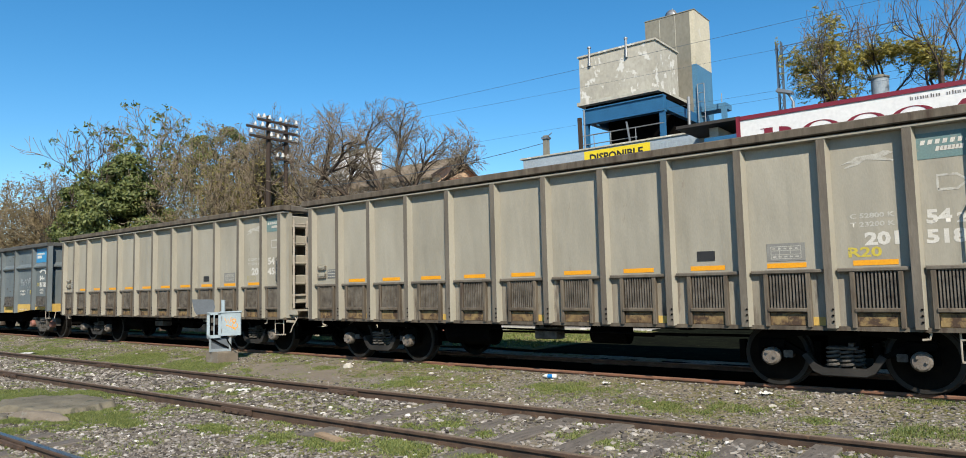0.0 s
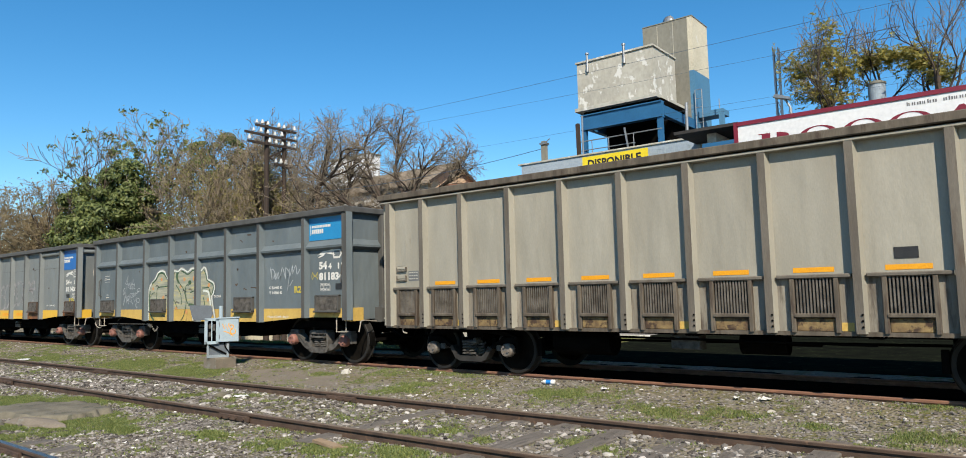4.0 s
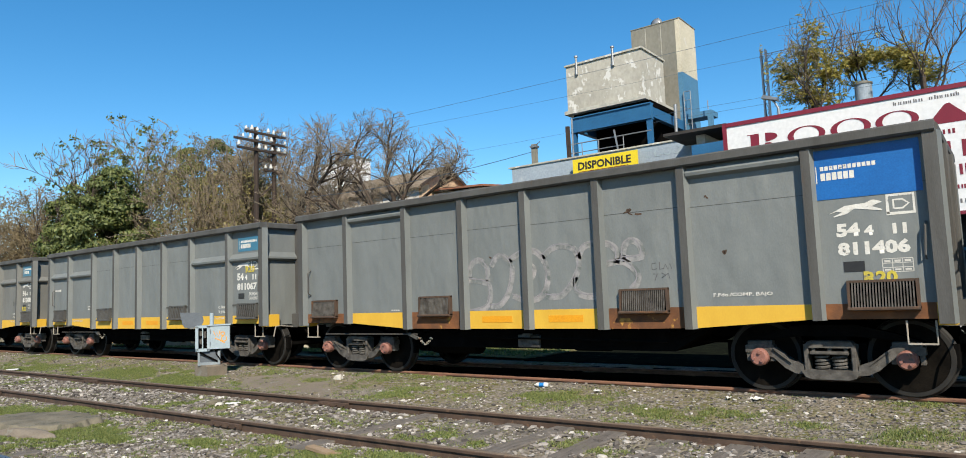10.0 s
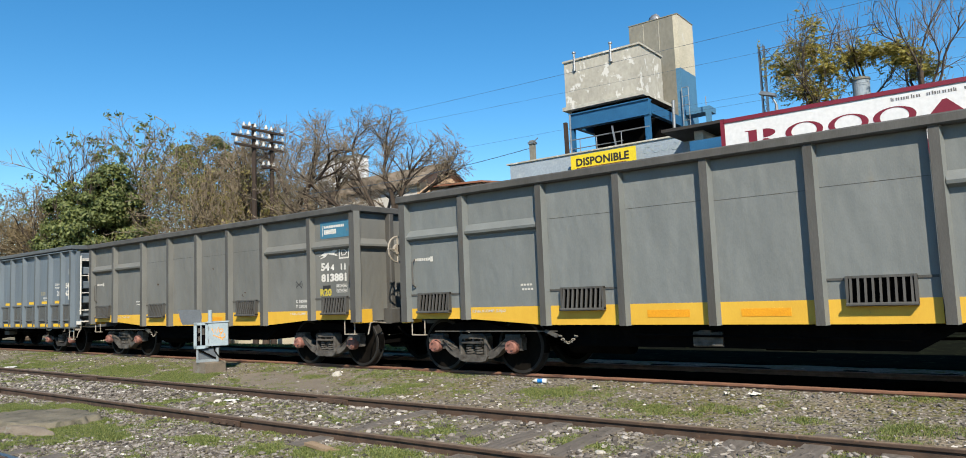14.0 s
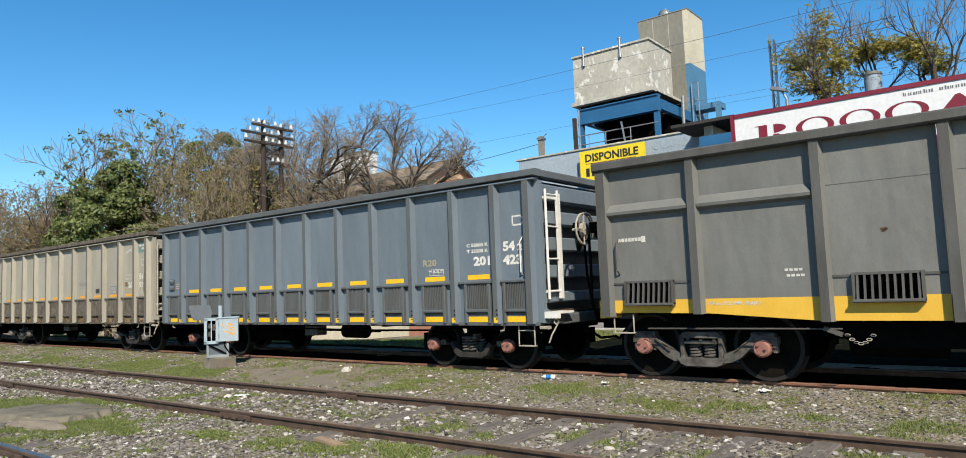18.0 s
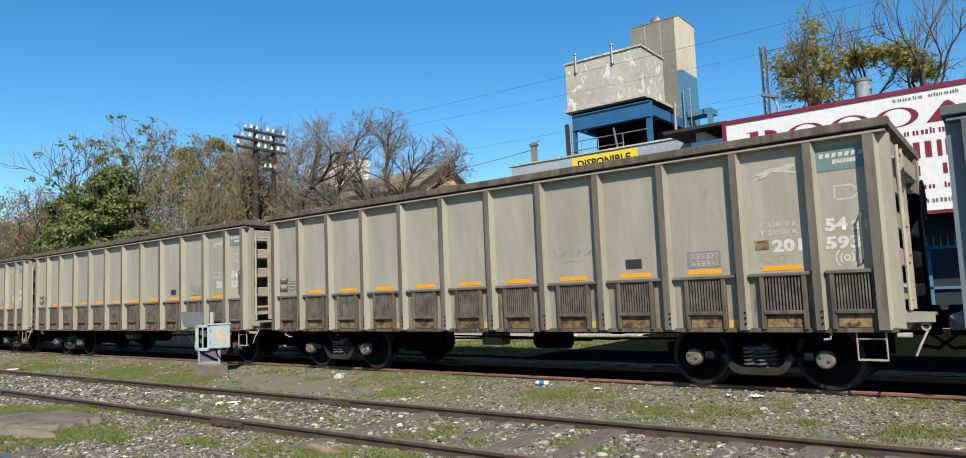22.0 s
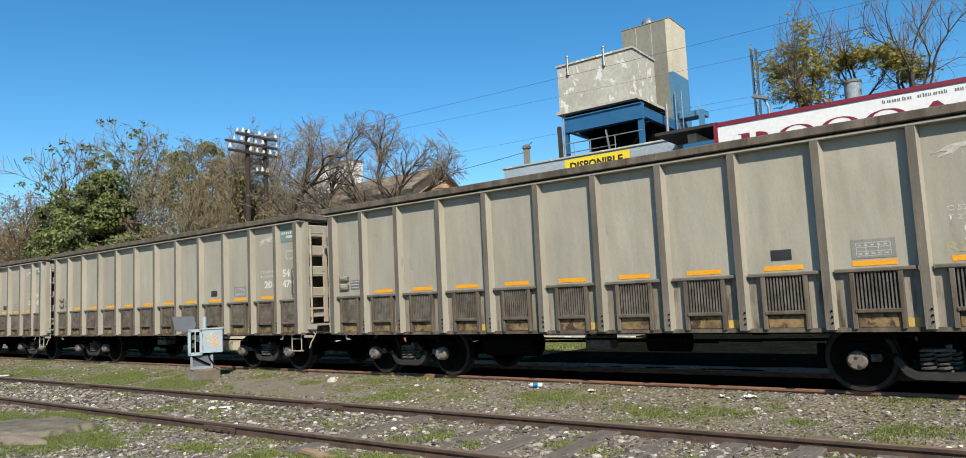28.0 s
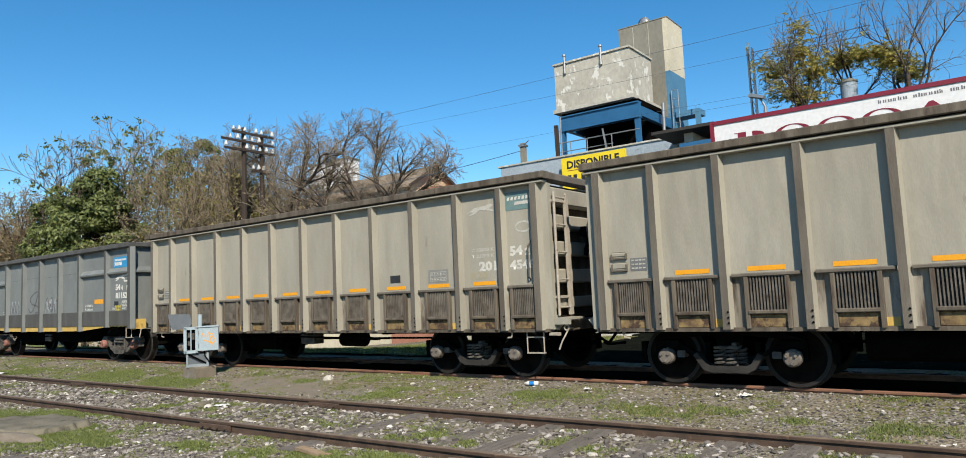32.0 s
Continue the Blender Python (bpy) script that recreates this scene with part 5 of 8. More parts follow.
    # lines of small print, numbers and addresses as plain bars
    for z, h, xa, xb, pitch, m, heavy in ((5.21, 0.16, -6.0, 3.4, 0.19, "signred", 0), (4.60, 0.42, -6.0, 3.6, 0.52, "signred", 1), (4.14, 0.27, -6.0, 3.2, 0.34, "signred", 1),
                                          (3.79, 0.14, -6.0, 3.2, 0.17, "signred", 0), (3.43, 0.14, -4.9, -3.05, 0.19, "inkgrey", 0), (3.43, 0.14, -3.0, -1.75, 0.19, "signred", 0), (3.43, 0.14, -1.7, 0.4, 0.17, "inkgrey", 0),
                                          (6.15, 0.10, -2.2, 2.0, 0.115, "inkgrey", 0)):
        sh, k, x = Shape(), 0, xa
        while x < xb:
            wd = pitch * (0.55 + 0.22 * ((k * 7) % 3) / 2)
            if k % 7 != 6:
                top_ = h * (1.0 if heavy or (k * 5) % 4 == 0 else 0.74)
                if heavy:      # a pair of thick uprights
                    sh.box(x, x + wd * 0.36, y, y + 0.008, z, z + top_).box(x + wd * 0.64, x + wd, y, y + 0.008, z, z + top_)
                else:
                    sh.box(x, x + wd * 0.36, y, y + 0.008, z, z + top_).box(x + wd * 0.62, x + wd, y, y + 0.008, z, z + h * 0.74)
            x += pitch
            k += 1
        tagged(part("bar", sh, m, s), kind="stuff")

    lm = thing("flood_lamp", "grey street flood lamp on a short arm above the billboard", "street lamp")
    part("pole", Shape().tube((-5.75, 24.0, 6.3), (-5.78, 24.0, 7.35), 0.05).path([(-5.78, 24.0, 7.35), (-5.9, 24.0, 7.62), (-6.0, 24.0, 7.72)], 0.035), "galv", lm)
    part("head", Shape().plate([(-6.28, 7.78), (-5.78, 7.62), (-5.76, 7.70), (-6.2, 7.88)], 23.85, 24.15), "galv", lm)
    cn = thing("roof_antenna", "small white aerial on the dark roof", "aerial")
    part("mast", Shape().tube((-8.6, 27, 6.8), (-8.6, 27, 7.7), 0.02).tube((-8.8, 27, 7.2), (-8.6, 27, 7.65), 0.012).tube((-8.4, 27, 7.2), (-8.6, 27, 7.65), 0.012), "galv", cn)
    rt = thing("roof_water_tank", "grey cylindrical roof water tank behind the billboard", "water tank")
    cyl = Shape().tube((-3.62, 26.6, 6.9), (-3.62, 26.6, 8.26), 0.27, 24)
    part("tank_body", cyl, "parapet", rt)
    part("lid", Shape().tube((-3.62, 26.6, 8.26), (-3.62, 26.6, 8.32), 0.30, 24).tube((-3.62, 26.6, 8.32), (-3.62, 26.6, 8.38), 0.18, 24), "concrete_dark", rt)

    ms = thing("lattice_mast", "tall grey steel lattice radio mast", "mast")
    X, Y, w = -15.3, 60.0, 0.19
    for a, b_ in ((-w, -w), (w, -w), (w, w), (-w, w)):
        part("leg", Shape().beam((X + a, Y + b_, -0.2), (X + a, Y + b_, 21.2), 0.09), "mast", ms)
    s = Shape()
    for k in range(21):
        z, d = k * 1.0, 1 if k % 2 else -1
        s.beam((X - w * d, Y - w, z), (X + w * d, Y - w, z + 1), 0.055).beam((X + w, Y - w * d, z), (X + w, Y + w * d, z + 1), 0.055).beam((X - w, Y - w, z), (X + w, Y - w, z), 0.055)
    part("lacing", s, "mast", ms)
    s = Shape()
    for k in range(12):
        x0_, x1_ = X + 0.75 * k, X + 0.75 * (k + 1)
        s.beam((x0_, Y, 20.8), (x1_, Y, 20.8), 0.055).beam((x0_, Y, 20.1), (x1_, Y, 20.1), 0.055).beam((x0_, Y, 20.1), (x1_, Y, 20.8), 0.045)
    part("gantry", s, "mast", ms)


build_shop()


def build_houses():
    h = thing("gabled_house", "peach rendered house with a weathered tan tiled gable roof", "house")
    X = -36.5
    gable = [(40.2, -1.8), (45.8, -1.8), (45.8, 10.4), (43.0, 11.95), (40.2, 10.4)]
    part("gable_wall", Shape().prism([(X - 0.3, y, z) for y, z in gable] + [(X, y, z) for y, z in gable]), "peach", h)
    part("front_wall", Shape().box(-48, X - 0.3, 40.2, 40.5, -1.8, 10.4), "plaster", h)
    part("rear_wall", Shape().box(-48, X - 0.3, 45.5, 45.8, -1.8, 10.4).box(-48, -47.7, 40.5, 45.5, -1.8, 10.4), "plaster", h)
    for y0, y1 in ((39.7, 43.0), (46.3, 43.0)):
        slope = part("roof", Shape().prism([(x, y, z) for x in (-48.3, X + 0.35) for y, z in ((y0, 10.12), (y1, 12.0), (y1, 12.14), (y0, 10.26))]), "tile_grey", h)
        for k in range(9):      # rows of tiles, each lapped over the one below
            f = (k + 0.5) / 9
            ya, za = y0 + (y1 - y0) * f, 10.26 + 1.88 * f
            d = 0.13 if y1 > y0 else -0.13
            part("roof_lap", Shape().prism([(x, y, z) for x in (-48.28, X + 0.33) for y, z in ((ya - d, za - 0.07), (ya - d, za + 0.02), (ya + d, za + 0.09), (ya + d, za + 0.06))]), "tile_grey", slope)
        part("verge", Shape().beam((X + 0.38, y0, 10.16), (X + 0.38, y1, 12.05), 0.08, 0.24), "pole", h)
    w = part("window", Shape().box(X, X + 0.03, 42.4, 43.4, 8.4, 9.8), "glass", h)
    part("frame", Shape().box(X, X + 0.06, 42.3, 42.4, 8.3, 9.9).box(X, X + 0.06, 43.4, 43.5, 8.3, 9.9).box(X, X + 0.06, 42.4, 43.4, 9.8, 9.9).box(X, X + 0.06, 42.4, 43.4, 8.3, 8.4), "plaster", w)
    part("lean_to_wall", Shape().box(X, -31.6, 41.6, 45.6, -1.8, 9.72), "plaster", h)
    part("lean_to_roof", Shape().prism([(X, 41.2, 9.95), (-31.2, 41.2, 9.72), (-31.2, 41.2, 9.86), (X, 41.2, 10.09), (X, 45.9, 10.35), (-31.2, 45.9, 10.1), (-31.2, 45.9, 10.24), (X, 45.9, 10.49)]), "tile", h, "red clay tiled lean-to roof")

    h = thing("white_apartment_house", "white rendered upper storey of a house seen through bare branches", "house")
    part("wall", Shape().box(-54.4, -48.8, 45, 46.5, -1.8, 14.9), "signwhite", h)
    part("roof", Shape().box(-54.5, -48.7, 44.9, 46.6, 14.9, 15.05), "concrete_dark", h)
    for k, x in enumerate((-52.9, -51.5)):
        for z in (8.0, 11.0):
            w = part("window", Shape().box(x, x + 0.9, 44.96, 45, z, z + 1.3), "glass", h)
            part("sill", Shape().box(x - 0.1, x + 1.0, 44.9, 45, z - 0.1, z), "plaster", w)
    h = thing("low_white_house", "low white house wall behind the trees", "house")
    part("wall", Shape().box(-62, -40.5, 37.5, 39.5, -1.8, 8.2), "plaster", h)
    part("roof", Shape().box(-62.3, -40.2, 37.2, 39.8, 8.2, 8.4), "tile_grey", h)
    for k in range(5):
        w = part("window", Shape().box(-60 + 4 * k, -58.8 + 4 * k, 37.46, 37.5, 5.5, 7.0), "glass", h)
        part("sill", Shape().box(-60.1 + 4 * k, -58.7 + 4 * k, 37.4, 37.5, 5.4, 5.5), "plaster", w)
    wl_ = part("boundary_wall", Shape().box(-75, -24.5, 26.2, 26.45, -1.9, 0.9), "cream")
    tagged(wl_, "low pale block boundary wall behind the line", "wall", kind="structure")
    pan = Shape().box(0, 0.86, -0.03, 0.0, -1.9, 0.88, 0.01).mesh("wall_panel")
    for k in range(35):
        ob = part("wall_panel", pan, "cream", wl_, fix=False)
        ob.location = (-55.4 + 0.875 * k, 26.2, 0)
    part("coping", Shape().box(-75, -24.5, 26.12, 26.5, 0.9, 0.97), "concrete", wl_)
    rd = part("brick_wall", Shape().box(-24.5, -16.6, 25.2, 25.45, -1.2, 0.9), "brick")
    tagged(rd, "low pink brick wall beside the workshop", "wall", kind="structure")


build_houses()


def build_poles():
    p = thing("telegraph_pole", "twin timber telegraph pole with crossarms and white insulators", "telegraph pole", at=(-33.9, 24.0, 0.25), turn=93)
    for x, top in ((-0.62, 11.35), (0.62, 11.1)):
        part("pole", Shape().tube((x, 0, -1.5), (x, 0, top), 0.17, 10, 0.12), "pole", p)
    ins = Shape().tube((0, 0, 0), (0, 0, 0.10), 0.025, 6).tube((0, 0, 0.08), (0, 0, 0.20), 0.105, 9, 0.09).tube((0, 0, 0.20), (0, 0, 0.33), 0.075, 9, 0.04).mesh("insulator")
    for k, (z, x0, x1) in enumerate(((10.95, -1.5, 1.35), (10.45, -2.2, 1.4), (9.95, -2.0, 1.4), (8.85, -0.2, 1.1))):
        arm = part("crossarm", Shape().box(x0, x1, -0.22, -0.10, z, z + 0.12), "pole", p)
        n = 8 if k < 3 else 4
        for i in range(n):
            if (i * 7 + k * 3) % 8 in (5, 2 + k):
                continue
            ob = part("insulator", ins, "ceramic", arm, fix=False)
            ob.matrix_basis = pose(x0 + 0.1 + (x1 - x0 - 0.2) * i / (n - 1), -0.16, z + 0.12) @ Matrix.Scale(0.78 + 0.1 * ((i * 5 + k) % 3), 4)
    part("brace", Shape().beam((-0.62, 0, 9.2), (0.62, 0, 9.9), 0.08), "pole", p)
    part("brace", Shape().beam((-0.62, 0, 7.2), (0.62, 0, 8.2), 0.08), "pole", p)


build_poles()


def build_wires():
    def cable(a, b, sag, r):
        a, b = Vector(a), Vector(b)
        pts = [a.lerp(b, k / 14) - Vector((0, 0, sag * (1 - (2 * k / 14 - 1) ** 2))) for k in range(15)]
        ob = part("overhead_cable", Shape().path(pts, r, 4), "cable")
        tagged(ob, "thin dark overhead cable against the sky", "cable", group="overhead cables")
    cable((-33.5, 24.0, 10.6), (3.0, 23.2, 9.75), 0.12, 0.007)
    cable((-33.5, 24.0, 10.1), (3.0, 23.2, 8.8), 0.12, 0.005)
    cable((-33.0, 24.0, 8.5), (-13.85, 23.8, 7.87), 0.12, 0.005)
    cable((-30.0, 24.1, 7.2), (-15.5, 24.1, 7.45), 0.25, 0.014)
    cable((-10.9, 25.0, 8.2), (3.0, 25.0, 8.0), 0.05, 0.005)
    cable((-10.9, 25.0, 7.95), (3.0, 25.0, 7.75), 0.05, 0.005)


build_wires()


# ---- trees ----
def grow(seed, height, lean, levels, kids, low, wander, stems, r0, rise_up, clear=2):
    """Branch segments (a, b, radius a, radius b, level) and tips of a tree at the origin: a short trunk, then stems that fan out."""
    rr = random.Random(seed)
    segs, tips = [], []

    def limb(p, d, length, r, level):
        steps = 8 if level == 1 else 6 if level == 2 else 5 if level == 3 else 4
        bend = Vector((rr.gauss(0, 1), rr.gauss(0, 1), rr.gauss(0.15, 0.6))) * (wander * 0.75)
        for k in range(steps):
            if rr.random() < 0.3:
                bend = Vector((rr.gauss(0, 1), rr.gauss(0, 1), rr.gauss(0.15, 0.6))) * (wander * 0.75)
            d = (d + bend + Vector((rr.gauss(0, wander), rr.gauss(0, wander), rr.gauss(0, wander * 0.6) + rise_up)) * 0.7).normalized()
            q = p + d * (length / steps)
            r2 = r * (0.84 if level < 3 else 0.76)
            segs.append((p, q, r, r2, level))
            p, r = q, r2
            if level < levels and (k >= clear or level > 1):
                for _ in range(kids):
                    if rr.random() < (0.22 if level < 2 else 0.45 if level < 3 else 0.58):
                        continue
                    side = Vector((rr.gauss(0, 1), rr.gauss(0, 1), rr.gauss(0, 0.6))).normalized()
                    nd = (d + side * rr.uniform(0.5, 1.0)).normalized()
                    limb(p, nd, length * rr.uniform(0.36, 0.62) * (1.0 - 0.3 * k / steps), r * rr.uniform(0.5, 0.72), level + 1)
        if level >= levels - 1:
            tips.append(p)

    p = Vector((0, 0, 0))
    for k in range(3):
        q = p + Vector((rr.gauss(0, 0.05), rr.gauss(0, 0.05), low * height / 3))
        segs.append((p, q, r0 * (1.15 - 0.1 * k), r0 * (1.05 - 0.1 * k), 0))
        p = q
    for k in range(stems):
        ang, tilt = math.tau * (k + rr.random() * 0.7) / stems, lean * rr.uniform(0.25, 1.0)
        d = Vector((math.cos(ang) * math.sin(tilt), math.sin(ang) * math.sin(tilt), math.cos(tilt)))
        limb(p - Vector((0, 0, rr.random() * low * height * 0.25)), d, (1 - low) * height * rr.uniform(0.62, 0.8), r0 * rr.uniform(0.5, 0.7), 1)
    return segs, tips


def plant(name, label, at, seed, height, width, levels=4, kids=2, lean=0.9, twig="twig", leaf=None, leaves=0, leaf_size=0.10, clump=0.35, wander=0.13, r0=0.2, low=0.18, low_leaves=0.0, high_leaves=0.0, min_r=0.012, stems=6, rise_up=0.05, share=0.55, clear=2):
    sunk = fall(at[0], at[1])
    at, height = (at[0], at[1], -sunk), height + sunk
    segs, tips = grow(seed, height, lean, levels, kids, low, wander, stems, r0, rise_up, clear)
    heights = sorted(s[1].z for s in segs)
    top = heights[int(0.992 * len(heights))]
    kz = height / top

    xs_, ys_ = sorted(s[1].x for s in segs), sorted(s[1].y for s in segs)
    n_ = len(segs)
    cx, cy = (xs_[n_ // 40] + xs_[-n_ // 40]) / 2, (ys_[n_ // 40] + ys_[-n_ // 40]) / 2
    kx = width / (xs_[-n_ // 40] - xs_[n_ // 40])

    def fit_(v):     # centred over its trunk, to its true height and spread
        e = min(1.0, v.z / (0.5 * top))
        x, y, z = (v.x - cx * e) * kx, (v.y - cy * e) * kx, v.z * kz
        far = math.hypot(x / (0.5 * width), max(0.0, z / height - 0.5) * 2)
        if far > 1:      # shoots that stray beyond the round of the crown are short
            k = (1 + 0.35 * (far - 1)) / far
            x, y, z = x * k, y * k, (height * 0.5 + (z - height * 0.5) * k if z > height * 0.5 else z)
        return Vector((x, y, z))

    t = thing(name, label, "tree", at=at)
    for nm, lo, hi, sides, m in (("trunk", 0, 0, 8, "bark"), ("limb_work", 1, 2, 5, "bark"), ("twig_crown", 3, 9, 3, twig)):
        vs, fs = [], []
        for a, b, ra, rb, lev in segs:
            if not lo <= lev <= hi:
                continue
            a, b, ra, rb = fit_(a), fit_(b), max(ra, min_r), max(rb, min_r * 0.8)
            d = (b - a).normalized()
            u = d.orthogonal().normalized()
            w = d.cross(u)
            k = len(vs)
            for e, r in ((a, ra), (b, rb)):
                for i in range(sides):
                    ang = math.tau * i / sides
                    vs.append(e + u * (r * math.cos(ang)) + w * (r * math.sin(ang)))
            fs += [(k + i, k + (i + 1) % sides, k + sides + (i + 1) % sides, k + sides + i) for i in range(sides)]
        me = bpy.data.meshes.new(nm)
        me.from_pydata(vs, [], fs)
        ob = part(nm, me, m, t, fix=False, smooth=True)
        if lo:
            tagged(ob, kind="stuff")
    if leaf:
        rr = np.random.default_rng(seed)
        pts = np.array([fit_(p) for p in tips])
        if low_leaves:
            pts = pts[pts[:, 2] < height * low_leaves]
        if high_leaves:
            pts = pts[pts[:, 2] > height * high_leaves]
        # leaves gather on some of the twigs only, so that the crown keeps its gaps
        pts = pts[rr.permutation(len(pts))[:max(12, int(len(pts) * share))]]
        idx = rr.integers(0, len(pts), leaves)
        c = pts[idx] + rr.normal(0, clump, (leaves, 3)) * (1, 1, 0.7)
        a = rr.normal(0, 1, (leaves, 3))
        a /= np.linalg.norm(a, axis=1)[:, None]
        b = np.cross(a, rr.normal(0, 1, (leaves, 3)))
        b /= np.linalg.norm(b, axis=1)[:, None]
        s = leaf_size * (0.6 + 0.8 * rr.random((leaves, 1)))
        vs = np.stack([c - a * s, c + b * s * 0.45, c + a * s, c - b * s * 0.45], 1).reshape(-1, 3)
        me = bpy.data.meshes.new("crown")
        me.from_pydata(vs.tolist(), [], [(4 * k, 4 * k + 1, 4 * k + 2, 4 * k + 3) for k in range(leaves)])
        tagged(part("crown", me, leaf, t, fix=False), kind="stuff")
    return t


def broadleaf(name, label, at, seed, height, width, clumps, leaves, leaf, leaf_size=0.12, base=0.25, bark_levels=3):
    """A leafy tree: limbs that carry many separate clumps of leaves, with dark gaps between them."""
    sunk = fall(at[0], at[1])
    t = plant(name, label, at, seed, height * 0.9, width * 0.8, bark_levels, 2, 0.95, "bark", r0=0.24, low=0.18, stems=7, wander=0.2, min_r=0.02)
    rr = np.random.default_rng(seed)
    full = height + sunk
    mid, rad = full * (1 + base) / 2, np.array([width / 2, width / 2, full * (1 - base) / 2])
    dirs = rr.normal(0, 1, (clumps, 3))
    dirs /= np.linalg.norm(dirs, axis=1)[:, None]
    reach = rr.random((clumps, 1)) ** 0.22 * (0.80 + 0.22 * np.array([[noise.noise((d[0] * 1.7 + seed, d[1] * 1.7, d[2] * 1.7))] for d in dirs]))
    centre = dirs * reach * rad + (0, 0, mid)
    size = (0.07 + 0.07 * rr.random(clumps)) * width
    idx = np.repeat(np.arange(clumps), leaves // clumps)
    n = len(idx)
    out = rr.normal(0, 1, (n, 3)) + dirs[idx] * 0.7 + (0, 0, 0.5)
    out /= np.linalg.norm(out, axis=1)[:, None]
    c = centre[idx] + out * (size[idx, None] * (0.55 + 0.5 * rr.random((n, 1)))) * (1, 1, 0.75)
    nrm = out + rr.normal(0, 0.45, (n, 3))
    nrm /= np.linalg.norm(nrm, axis=1)[:, None]
    a = np.cross(nrm, rr.normal(0, 1, (n, 3)))
    a /= np.linalg.norm(a, axis=1)[:, None]
    b = np.cross(nrm, a)
    k = leaf_size * (0.6 + 0.8 * rr.random((n, 1)))
    vs = np.stack([c - a * k, c + b * k * 0.5, c + a * k, c - b * k * 0.5], 1).reshape(-1, 3)
    me = bpy.data.meshes.new("crown")
    me.from_pydata(vs.tolist(), [], np.arange(4 * n).reshape(-1, 4).tolist())
    tagged(part("crown", me, leaf, t, fix=False), kind="stuff")
    return t


def feathery(name, label, at, seed, height, width, masses, sprays, stems):
    """A slender tree whose leaves hang in feathered sprays, gathered in a few masses (x, z, half-width, half-height)."""
    t = plant(name, label, at, seed, height, width, 3, 2, 0.75, "twig_grey", r0=0.10, low=0.60, stems=stems, wander=0.2, min_r=0.007)
    rr = np.random.default_rng(seed)
    weight = np.array([m[2] * m[3] for m in masses])
    vs = []
    for k in rr.choice(len(masses), sprays, p=weight / weight.sum()):
        mx, mz, rx, rz = masses[k]
        d = Vector(rr.normal(0, 1, 3)).normalized()
        far = abs(rr.normal(0.45, 0.42))
        at_ = Vector((mx - at[0] + d.x * rx * far, d.y * 0.9 * far, mz + fall(at[0], at[1]) + d.z * rz * far))
        way = Vector((d.x * 0.8 + rr.normal(0, 0.5), d.y * 0.8 + rr.normal(0, 0.5), 0.25 + rr.normal(0, 0.35))).normalized()
        for i in range(9):          # the spray bends down towards its tip
            at_ = at_ + way * 0.038
            way = (way + Vector((0, 0, -0.13))).normalized()
            side = way.cross(Vector((0, 0, 1))).normalized()
            for e in (-1, 1):
                tip = at_ + (side * e * 0.8 + way * 0.5 + Vector(rr.normal(0, 0.25, 3))) * (0.10 * (1.1 - 0.07 * i))
                w = (way * 0.5 + Vector(rr.normal(0, 0.4, 3))) * 0.036
                mid = (at_ + tip) / 2
                vs += [at_, mid + w, tip, mid - w]
    me = bpy.data.meshes.new("crown")
    me.from_pydata(vs, [], np.arange(len(vs)).reshape(-1, 4).tolist())
    tagged(part("crown", me, "leaf_gold", t, fix=False), kind="stuff")
    return t


